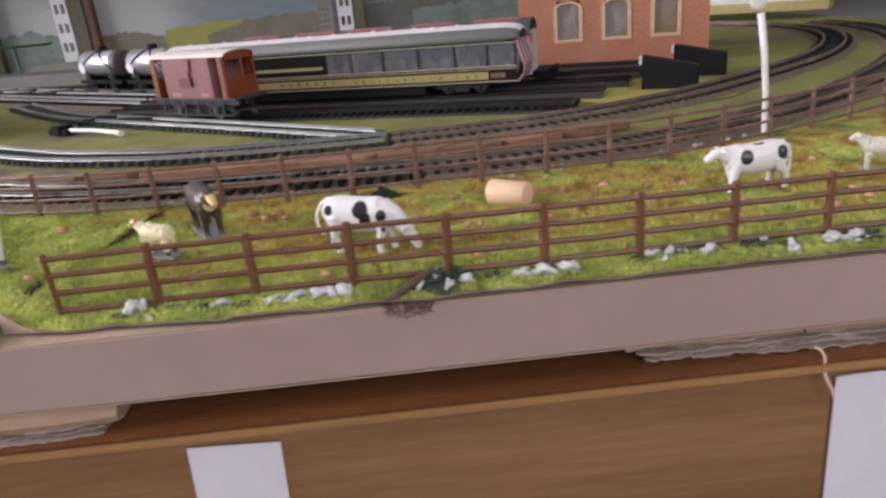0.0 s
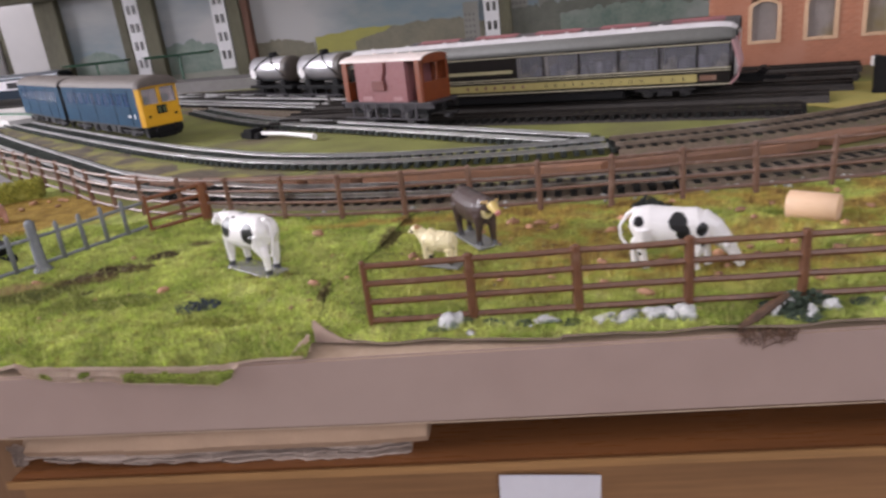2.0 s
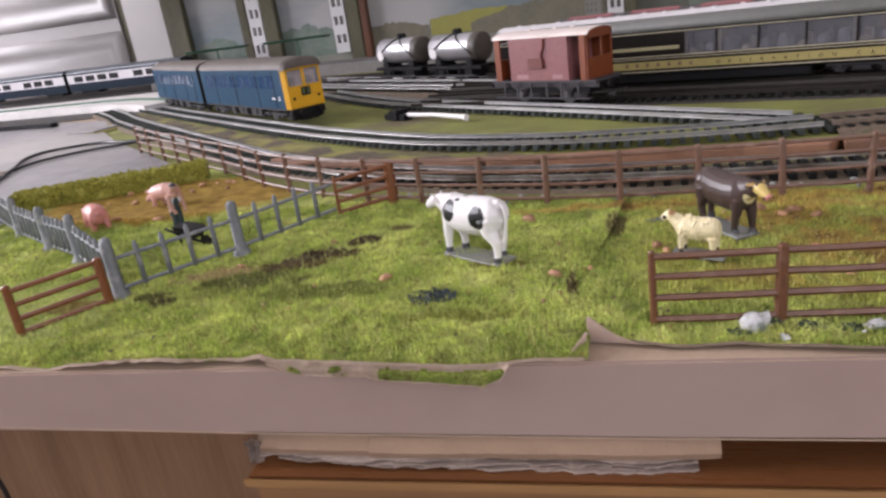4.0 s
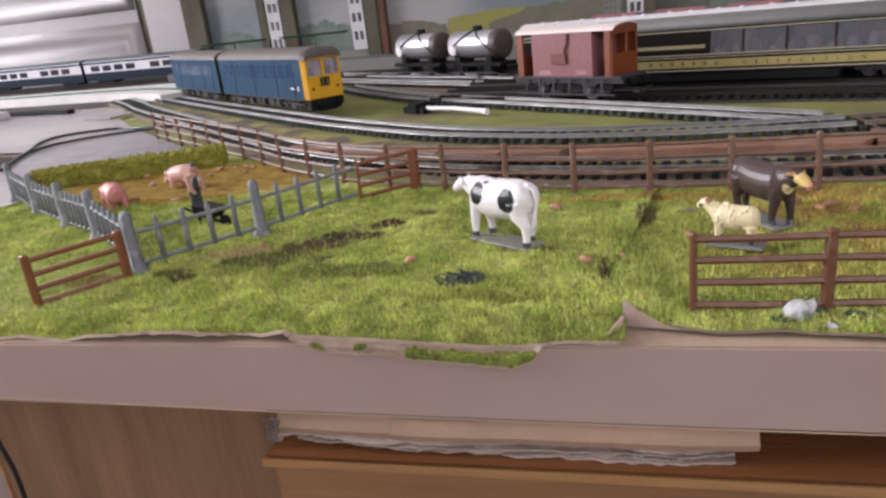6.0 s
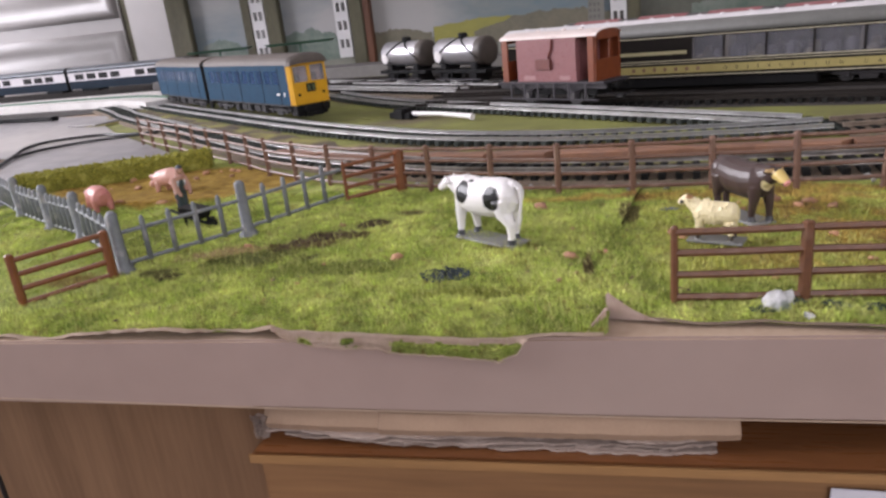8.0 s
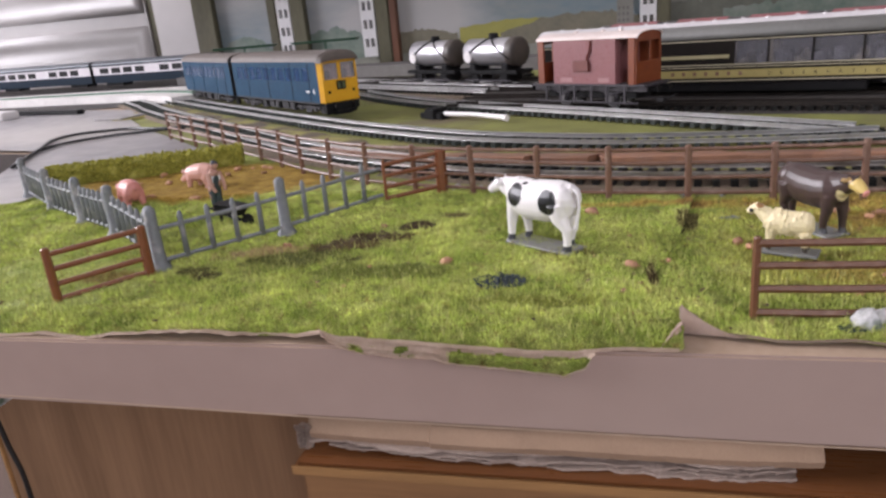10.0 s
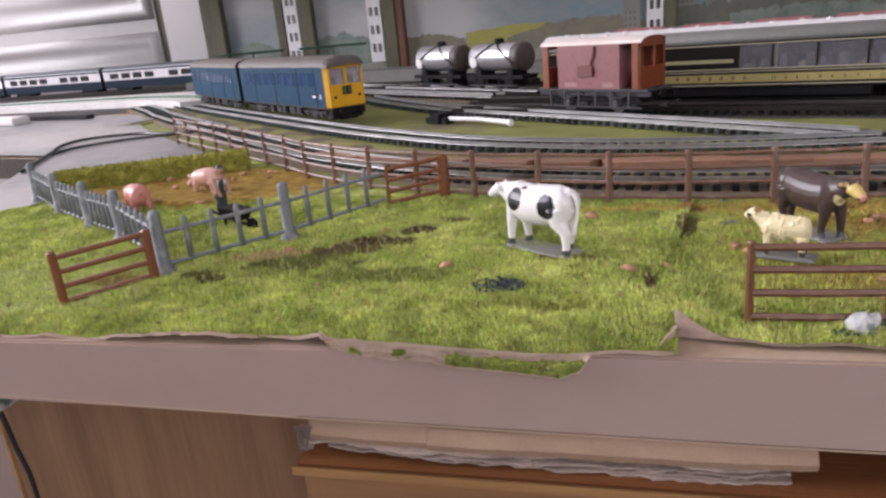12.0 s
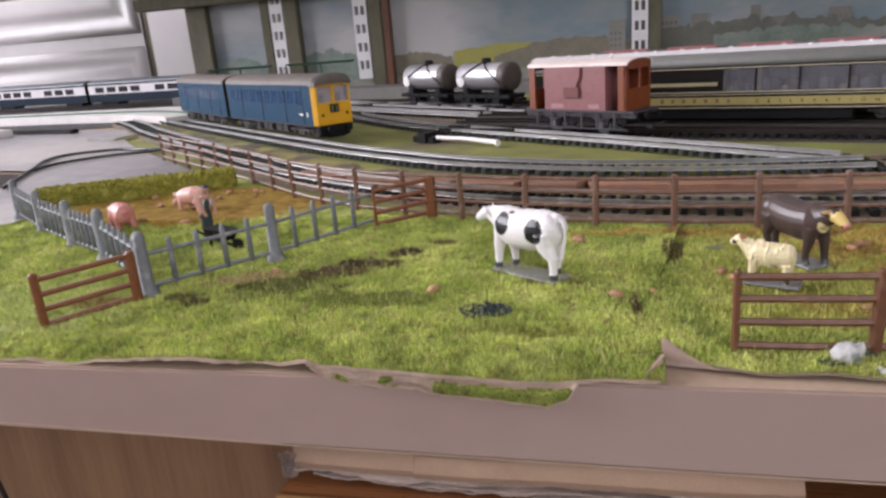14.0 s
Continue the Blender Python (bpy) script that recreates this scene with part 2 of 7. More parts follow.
# ---- the room ----
# closed room assumed round the layout; unseen walls and ceiling set the bounced light
FLOOR, CEIL = -740, 1650
WX0, WX1, WY0, WY1 = -2400, 1900, -1900, 1330


def setting(name, bm, mat, label, category, smooth=False):
    return tagged(part(name, bm, mat, smooth=smooth), label, category, kind="structure")


bm = bmesh.new()
box(bm, WX0 - 100, WX1 + 100, WY0 - 100, WY1 + 100, FLOOR - 60, FLOOR)
setting("floor", bm, carpet, "brown carpeted floor of the hobby room", "floor")
bm = bmesh.new()
box(bm, WX0 - 100, WX1 + 100, WY0 - 100, WY1 + 100, CEIL, CEIL + 60)
setting("ceiling", bm, ceiling_paint, "plain off-white painted ceiling", "ceiling")
bm = bmesh.new()
box(bm, WX0 - 100, WX1 + 100, WY1, WY1 + 100, FLOOR, CEIL)
setting("wall_north", bm, wall_paint, "off-white painted wall behind the layout", "wall")
bm = bmesh.new()
box(bm, WX1, WX1 + 100, WY0, WY1, FLOOR, CEIL)
setting("wall_east", bm, wall_paint, "off-white painted side wall", "wall")


def window_wall(name, along_x, fixed, a0, a1, w0, w1, z0, z1):
    """A wall with one window opening through it."""
    bm = bmesh.new()
    for s0, s1, h0, h1 in ((a0, w0, FLOOR, CEIL), (w1, a1, FLOOR, CEIL), (w0, w1, FLOOR, z0), (w0, w1, z1, CEIL)):
        if along_x:
            box(bm, s0, s1, fixed - 100, fixed, h0, h1)
        else:
            box(bm, fixed - 100, fixed, s0, s1, h0, h1)
    setting(name, bm, wall_paint, "off-white painted wall with a window", "wall")
    frame_ob = thing("window_" + ("2" if along_x else "1"), "white framed window assumed in the room wall", "window", kind="structure")
    for k in range(3):
        c = w0 + (w1 - w0) * k / 2
        bm = bmesh.new()
        lo, hi = max(w0, c - 25), min(w1, c + 25)
        if along_x:
            box(bm, lo, hi, fixed - 70, fixed - 30, z0, z1, 4)
        else:
            box(bm, fixed - 70, fixed - 30, lo, hi, z0, z1, 4)
        part("window_frame", bm, gloss_white, frame_ob)


window_wall("wall_west", False, WX0, WY0, WY1, -700, 1000, 200, 1400)
# south window assumed, unseen, to hold the added fill lamp
window_wall("wall_south", True, WY0, WX0, WX1, 150, 1650, 250, 1350)

# ---- cabinet under the board ----
cab = thing("cabinet", "oak-foil cabinet standing under the layout board", "cabinet")
bm = bmesh.new()
box(bm, -129, 900, -18, 420, FLOOR, -43.5, 1.0)
part("body", bm, oak_front, cab)
bm = bmesh.new()
box(bm, -130, 902, -21, 424, -43.4, -39.4, 1.2)
part("top_panel", bm, oak_top, cab, "dark glossy oak-foil top")
bm = bmesh.new()
box(bm, -130.4, 902, -21.9, -21.05, -42.8, -39.2, 0.6)
part("edging", bm, oak_edge, cab, "pale worn oak edging strip")
bm = bmesh.new()
box(bm, -338, -129, 62, 82, FLOOR, -27.0, 1.0)
sp = thing("support_panel", "upright oak-foil panel supporting the layout board", "panel")
part("panel", bm, oak_panel, sp)
bm = bmesh.new()
box(bm, -340.4, -338.1, 61.6, 82.4, FLOOR, -25.6, 0.5)
part("edge_band", bm, oak_edge, sp)
# two blank cards stuck on the cabinet front
for x0, x1, zt, tilt in ((38.2, 70.6, -46.2, 2.2), (268.5, 322, -46.6, -1.0)):
    bm = bmesh.new()
    box(bm, 0, x1 - x0, -0.5, 0.0, -75, 0, 0.15)
    bmesh.ops.subdivide_edges(bm, edges=[e for e in bm.edges if abs(e.verts[0].co.x - e.verts[1].co.x) > 20], cuts=6)
    for v in bm.verts:
        v.co.y -= 0.5 + 0.9 * math.sin(v.co.x / (x1 - x0) * math.pi) * (1 if v.co.z > -30 else 0.3)
        v.co.z += 0.6 * math.sin(v.co.x * 0.11)
    ob = tagged(part("blank_card", bm, card_white), "plain white card stuck on the cabinet front", "card", "cards on the cabinet")
    ob.matrix_basis = at(x0, -18.4, zt, 0, 0, tilt)

# ---- cardboard packing ----


def packing(x0, x1, y0, y1, z0, z1, split, sheets, seed, fold):
    """One thick clean slab of folded card over a pile of thin torn sheets."""
    rnd = random.Random(seed)
    ob = thing("cardboard_packing", "stack of torn corrugated cardboard under the board edge", "packing", "cardboard packing")
    n = 260

    def layer(name, xa, xb, lo, h, jut, rough, sag, mats, tatter, slope=0.0, crease=None):
        bm = bmesh.new()
        rows = []
        k = rnd.uniform(0, 50)
        for i in range(n + 1):
            u = i / n
            x = xa + (xb - xa) * u
            yf = y0 + jut + rough * (noise.noise((x * 0.05, k, 0)) + 0.45 * noise.noise((x * 0.19, k, 4))) + min(rough, 1.2) * 0.3 * noise.noise((x * 0.8, k, 8))
            yf -= 0.9 if crease and x > crease + 0.3 * math.sin(3 * x) else 0.0
            dz = sag * (noise.noise((x * 0.035, k, 5.0)) + 0.4 * noise.noise((x * 0.2, k, 6.0)))
            hang = tatter * max(0.0, noise.noise((x * 0.11, k, 9.0)) - 0.02 + 0.35 * noise.noise((x * 0.42, k, 2.0)) + 0.15 * noise.noise((x * 1.1, k, 6.0)))
            end = min(1.0, 6 * u, 6 * (1 - u)) ** 0.5
            yf += 1.6 * (1 - end)
            rows.append([bm.verts.new(p) for p in ((x, y1, lo + h), (x, yf + 3 + slope, lo + h + dz), (x, yf + 0.12 * h + slope, lo + h + dz - 0.06 * h - hang * 0.7), (x, yf, lo + h * 0.35 + dz - hang), (x, yf + 0.12 * h, lo + dz - hang), (x, yf + 3, lo + dz), (x, y1, lo))])
        for a, b in zip(rows, rows[1:]):
            for j in range(6):
                f = bm.faces.new((a[j], b[j], b[j + 1], a[j + 1]))
                f.material_index = 1 if 1 <= j <= 4 and len(mats) > 1 else 0
        bm.faces.new(rows[0])
        bm.faces.new(rows[-1][::-1])
        part(name, bm, mats, ob, smooth=False)

    layer("cardboard_layer", x0, x1, split, z1 - split, -1.4, 0.35, 0.3, [cardboard], 0.0, 2.0, fold)
    for xa, xb, v, jut, tatter in sheets:
        lo = z0 + v * (split - z0)
        layer("torn_sheet", xa, xb, lo, rnd.uniform(0.55, 0.95), jut, 2.4, 0.5, [cardboard, torn], tatter * 2.3)
    return ob


packing(-127, 16, -14.5, 60, -39.2, -28.15, -34.8, ((-128, 14, 0.86, -1.6, 0.2), (-126, 16, 0.66, 1.4, 0.3), (-121, 10, 0.48, -1.5, 0.9), (-100, 12, 0.30, 1.2, 0.5), (-94, 6, 0.16, -1.0, 1.0), (-60, 10, 0.02, -1.8, 0.7)), 3, -88)
bm = bmesh.new()
scrap = [[bm.verts.new((-130 + 0.62 * i + 0.6 * noise.noise((i * 0.6, j * 0.5, 3)), -15.5 + 3.2 * noise.noise((i * 0.35, j * 0.3, 8)), -37.5 + 1.15 * j + 0.7 * noise.noise((i, j * 0.7, 5)))) for i in range(9)] for j in range(9)]
for j in range(8):
    for i in range(8):
        if noise.noise((i * 0.45, j * 0.45, 1)) > -0.5:
            bm.faces.new((scrap[j][i], scrap[j][i + 1], scrap[j + 1][i + 1], scrap[j + 1][i]))
bmesh.ops.solidify(bm, geom=bm.faces[:], thickness=0.35)
tagged(part("paper_scrap", bm, torn), "crumpled torn paper scrap at the end of the packing", "paper")
packing(196, 345, -9.0, 60, -39.2, -28.15, -32.6, ((196, 340, 0.84, 0.2, 0.4), (200, 342, 0.62, -1.0, 0.9), (206, 345, 0.44, -1.2, 1.4), (203, 300, 0.28, -1.8, 1.2), (225, 345, 0.08, -2.2, 1.0)), 8, 260)
# loose brown paper strips hanging off the packing
for x, l in ((262, 17), (289, 9)):
    bm = bmesh.new()
    pts = [(x + 3 * (i / 8) + 1.2 * math.sin(i), -15 - 8 * math.sin(i / 8 * 1.7), -36 - l * (i / 8) ** 1.6) for i in range(9)]
    tube(bm, pts, 0.55, 5)
    tagged(part("paper_strand", bm, paper), "thin torn brown paper strand hanging from the cardboard packing", "paper")
bm = bmesh.new()
box(bm, -280, -250, -13, 8, -36, -25.0, 1.2)
tagged(part("foam_block", bm, stone_white), "small white foam block under the board edge", "packing")

# ---- baseboard: front strip along y = -15, open to the grey sheet on its far side ----
base = thing("baseboard", "thick painted layout board with a plain brown front edge", "board", kind="structure")
bm = bmesh.new()
# outline from above; the fascia grows thinner towards the west
UNDER_X, UNDER_Z = (-470, -230, -129, 0, 60), (-22.5, -24.4, -26.6, -28.0, -28.2)
out = [(-470, -15), (-230, -15), (-129, -15), (0, -15), (760, -15), (760, 1290), (-1650, 1290), (-1650, 640), (-720, 384), (-610, 358), (-538, 342), (-519, 312), (-475, 235), (-470, 190)]
lo = [bm.verts.new((x, y, float(np.interp(x, UNDER_X, UNDER_Z)))) for x, y in out]
hi = [bm.verts.new((x, y, -3)) for x, y in out]
caps = [bm.faces.new(lo[::-1]), bm.faces.new(hi)]
for i in range(len(out)):
    j = (i + 1) % len(out)
    bm.faces.new((lo[i], lo[j], hi[j], hi[i]))
bm.normal_update()
bmesh.ops.triangulate(bm, faces=caps, ngon_method="EAR_CLIP")
bmesh.ops.bevel(bm, geom=[e for e in bm.edges if abs(e.verts[0].co.y + 15) < 0.1 and abs(e.verts[1].co.y + 15) < 0.1], offset=0.7, segments=2, affect="EDGES")
bmesh.ops.recalc_face_normals(bm, faces=bm.faces)
for f in bm.faces:
    f.material_index = 1 if f.normal.z > 0.9 else 2 if f.calc_center_median().y > 0 else 0
part("board", bm, [board_face, board_top, board_side], base)
# pale strip where the paint is worn off along the lower edge
bm = bmesh.new()
loft(bm, [[(x, -15.35, z - 0.1), (x, -15.02, z - 0.1), (x, -15.02, z + 0.3), (x, -15.35, z + 0.3)] for x, z in zip((*UNDER_X, 760), (*UNDER_Z, UNDER_Z[-1]))])
part("edge_strip", bm, board_top, base, "pale bare strip along the lower edge")

# ---- scenic ground sheets (each laid a little over the board) ----
D_LINE = [(-700, 790), (-620, 705), (-530, 620), (-430, 530), (-340, 450), (-250, 373), (-186, 325), (-135, 291), (-84, 268), (-31, 251), (45, 240), (113, 238), (181, 241), (235, 251), (290, 270), (345, 297), (405, 338), (495, 408), (562, 485), (607, 565), (628, 650), (618, 745), (575, 835), (500, 900), (400, 940)]
F_LINE = [(-720, 735), (-640, 655), (-590, 600), (-490, 503), (-400, 418), (-315, 338), (-240, 270), (-160, 216), (-90, 184), (-7, 163), (74, 153), (131, 149), (185, 150), (240, 158), (295, 175), (355, 203), (425, 248), (510, 320), (590, 410), (645, 510), (675, 610), (680, 720)]
B_FENCE = [(-418, 372), (-400, 356), (-345, 312), (-293, 268), (-247, 230), (-214, 200), (-182, 176), (-150, 157), (-118, 146), (-86, 137), (-52, 127), (-19, 122), (13, 119), (45, 117), (79, 116), (114, 117), (148, 117), (182, 117), (214, 118), (246, 120), (279, 127), (314, 139), (349, 153), (384, 168), (420, 186), (455, 208)]


def sheet(name, bm, mat, label):
    return tagged(part(name, bm, mat), label, "ground", kind="structure")


def grid_sheet(name, x0, x1, y0, y1, z, step, mat, label, wave=0.4):
    bm = bmesh.new()
    nx, ny = int((x1 - x0) / step), int((y1 - y0) / step)
    rows = [[bm.verts.new((x0 + (x1 - x0) * i / nx, y0 + (y1 - y0) * j / ny, z + wave * noise.noise((x0 + i * step * 0.03, j * step * 0.03, z)))) for i in range(nx + 1)] for j in range(ny + 1)]
    for j in range(ny):
        for i in range(nx):
            bm.faces.new((rows[j][i], rows[j][i + 1], rows[j + 1][i + 1], rows[j + 1][i]))
    return sheet(name, bm, mat, label)


grid_sheet("ground", -470, 755, 100, 1285, -1.6, 12, olive, "olive scenic mat covering the inside of the layout")
grid_sheet("ground", -640, -471, 430, 1285, -1.7, 12, olive, "olive scenic mat on the far corner of the layout")
grid_sheet("ground", -1640, -642, 700, 1285, -1.75, 20, dark_ballast, "dark ground under the station platforms")
# grey painted ground towards the far side
bm = bmesh.new()
grey_out = [(-469, -14), (-405, 108), (-372, 158), (-392, 200), (-300, 262), (-415, 372), (-500, 450), (-600, 560), (-640, 640), (-1000, 760), (-1640, 800), (-1640, 641), (-720, 387), (-610, 361), (-540, 345), (-521, 314), (-476, 236), (-469, 196)]
vs = [bm.verts.new((x, y, -0.6)) for x, y in grey_out]
bm.faces.new(vs)
bm.normal_update()
bmesh.ops.triangulate(bm, faces=bm.faces[:], ngon_method="EAR_CLIP")
sheet("pavement", bm, grey_ground, "grey painted hard ground beside the field")

# ---- tracks ----
GAUGE = 17.0


def track(name, ctrl, steel, label, bed=True, sleeper_step=7.6, width=31.0, gauge=GAUGE, fill=0.0, stone=None, tie=None):
    ob = thing(name, label, "track", "railway tracks")
    pts = curve_points(ctrl, 6.0)
    if bed:
        bm = bmesh.new()
        top = fill
        ribbon(bm, pts, [(-width * 0.66, -1.5), (-width * 0.50, top - 0.5), (0, top * 0.8 + 0.5), (width * 0.50, top - 0.5), (width * 0.66, -1.5)])
        part("ballast_bed", bm, stone or ballast, ob, "weathered brown-grey ballast")
    for s in (-1, 1):
        o = s * gauge / 2
        bm = bmesh.new()
        closed_ribbon(bm, pts, [(o - 1.0, 2.4), (o + 1.0, 2.4), (o + 1.0, 2.75), (o + 0.45, 3.0), (o + 0.65, 4.2), (o + 0.65, 4.9), (o - 0.65, 4.9), (o - 0.65, 4.2), (o - 0.45, 3.0), (o - 1.0, 2.75)])
        part("rail", bm, steel, ob)
    mesh = None
    for p, d in curve_points(ctrl, sleeper_step):
        if mesh is None:
            bm = bmesh.new()
            box(bm, -1.6, 1.6, -width / 2, width / 2, -0.4, 2.55)
            first = part("sleeper", bm, tie or sleeper_black, ob)
            mesh = first.data
            piece = first
        else:
            piece = new("sleeper", mesh)
            piece.parent = ob
        piece.matrix_basis = at(p.x, p.y, 0, math.degrees(math.atan2(d.y, d.x)))
    return ob


track("railway_track", D_LINE[:12], rail_bright, "curved model railway track with bright rails on black sleepers", bed=False, gauge=21.0, width=33.0, tie=dusty_sleeper)
track("railway_track", D_LINE[11:], rail_brown, "curved model railway track with rust-brown rails sunk in ballast", gauge=20.0, width=33.0, fill=2.1)
track("railway_track", F_LINE[:8], rail_bright, "bright curved model railway track behind the brown fence", gauge=21.0, width=33.0, fill=1.2, tie=dusty_sleeper)
track("railway_track", F_LINE[7:12], rail_steel, "tarnished curved model railway track behind the brown fence", gauge=20.0, width=33.0)
track("railway_track", F_LINE[11:], rail_brown, "rust-brown curved model railway track half sunk in ballast", gauge=20.0, width=33.0, fill=2.3)
# trodden brown dirt between the two curves
bm = bmesh.new()
rows = []
for i, (p, d) in enumerate(curve_points([(-600, 640), (-500, 545), (-400, 458), (-315, 380), (-240, 315), (-170, 262), (-110, 234), (-40, 218)], 5.0)):
    nrm = Vector((-d.y, d.x, 0))
    w0, w1 = (19 + 15 * noise.noise((i * 0.16, 1, k)) + 5 * noise.noise((i * 0.7, 4, k)) for k in (2, 7))
    rows.append([bm.verts.new((p.x + nrm.x * o, p.y + nrm.y * o, z)) for o, z in ((-w0, -1.55), (-w0 * 0.6, -0.75), (0, -0.7), (w1 * 0.6, -0.75), (w1, -1.55))])
for a, b in zip(rows, rows[1:]):
    for j in range(4):
        bm.faces.new((a[j], b[j], b[j + 1], a[j + 1]))
bmesh.ops.recalc_face_normals(bm, faces=bm.faces)
sheet("ground", bm, trodden, "trodden brown dirt and flock between the curved tracks")
SIDING = [(-330, 640), (-265, 560), (-205, 496), (-145, 446), (-88, 402), (-24, 352), (35, 305), (98, 254)]
track("railway_track", SIDING, rail_bright, "short siding with bright rails ending on the green mat", bed=False, gauge=19.5, width=32.0, tie=dusty_sleeper)


def along(p, ang, d, side=0.0):
    a = radians(ang)
    return (p[0] + d * math.cos(a) - side * math.sin(a), p[1] + d * math.sin(a) + side * math.cos(a))


OBS_END, OBS_ANG = (222, 356), -21.0     # near rail side under the saloon end of the observation car
for k, (off, reach) in enumerate(((-41, 50), (9, 66), (60, 84), (112, 90), (165, 96))):
    a = along(OBS_END, OBS_ANG, -415 - 12 * k, off)
    b = along(OBS_END, OBS_ANG, reach, off)
    mid = along(OBS_END, OBS_ANG, -200, off)
    track("railway_track", [a, mid, b], rail_dull, "straight dull siding beside the coaches", fill=3.1 if k else 0.0, stone=dark_ballast)
TANK_AT, TANK_ANG = (-243, 690), math.degrees(math.atan2(579 - 716, -110 + 289))
for off, d0, d1 in ((0, -330, 185), (-50, -290, 150)):
    track("railway_track", [along(TANK_AT, TANK_ANG, d0, off), along(TANK_AT, TANK_ANG, 0, off), along(TANK_AT, TANK_ANG, d1, off)], rail_bright, "far siding with bright rails under the tank wagons", gauge=20.0)

bm = bmesh.new()
yard_out = [(-372, 668), (-300, 575), (-225, 498), (-150, 432), (-70, 372), (20, 405), (60, 470), (-20, 590), (-180, 740), (-330, 790)]
f = bm.faces.new([bm.verts.new((x, y, -1.05)) for x, y in yard_out])
bm.normal_update()
bmesh.ops.triangulate(bm, faces=[f], ngon_method="EAR_CLIP")
sheet("ground", bm, ballast, "dark weathered ballast spread over the yard")

bm = bmesh.new()
ring = [(330 + (68 + 16 * noise.noise((k * 0.35, 2, 5))) * math.cos(k * math.pi / 20), 335 + (62 + 16 * noise.noise((k * 0.35, 7, 1))) * math.sin(k * math.pi / 20)) for k in range(40)]
bm.faces.new([bm.verts.new((x, y, -0.95)) for x, y in ring])
bm.normal_update()
sheet("ground", bm, ochre_flock, "yellow-ochre flock patch beside the siding ends")

bm = bmesh.new()
ring = [(-594 + (26 + 9 * noise.noise((k * 0.4, 12, 5))) * math.cos(k * math.pi / 16), 580 + (48 + 16 * noise.noise((k * 0.4, 17, 1))) * math.sin(k * math.pi / 16)) for k in range(32)]
bm.faces.new([bm.verts.new((x, y, -0.2)) for x, y in ring])
bm.normal_update()
sheet("ground", bm, ochre_flock, "yellow-green flock patch spilt on the grey ground")

# low brown slabs between the two curved tracks
slab_brown = material("red_brown_slab", (0.27, 0.138, 0.082), (0.195, 0.095, 0.058), 0.5, 160, bump=0.2, random_value=0.25, dirt=(0.19, 0.11, 0.08), dirt_at=0.6)
walls = thing("low_wall", "row of brown plastic slabs between the curved tracks", "wall")
wall_ctrl = [(-232, 272), (-205, 250), (-144, 229), (-84, 214), (-31, 205), (27, 198), (76, 192), (140, 190), (180, 194), (215, 202), (250, 214), (285, 229)]
cp = curve_points(wall_ctrl, 1.0)
rnd = random.Random(17)
k = 2
while k < len(cp) - 46:
    step = rnd.choice((30, 38, 41, 41))
    bm = bmesh.new()
    skew = (rnd.uniform(-0.9, 0.9), rnd.uniform(-0.9, 0.9))
    lift = rnd.uniform(-0.5, 0.9)
    rings = []
    for j, u in enumerate((0, 0.25, 0.5, 0.75, 1)):
        p, d = cp[k + int(u * (step - 1))]
        lean = skew[0] + (skew[1] - skew[0]) * u
        rings.append([(p.x + d.x * lean * o - d.y * o, p.y + d.y * lean * o + d.x * o, z + lift * (u - 0.5) * (z > 0)) for o, z in ((-10, -1), (9, -1), (9.5, 2.6), (-7.5, 4.6), (-10, 4.0))])
    loft(bm, rings)
    bmesh.ops.recalc_face_normals(bm, faces=bm.faces)
    part("slab", bm, slab_brown, walls)
    k += step
# ---- the field: two grass mats ----


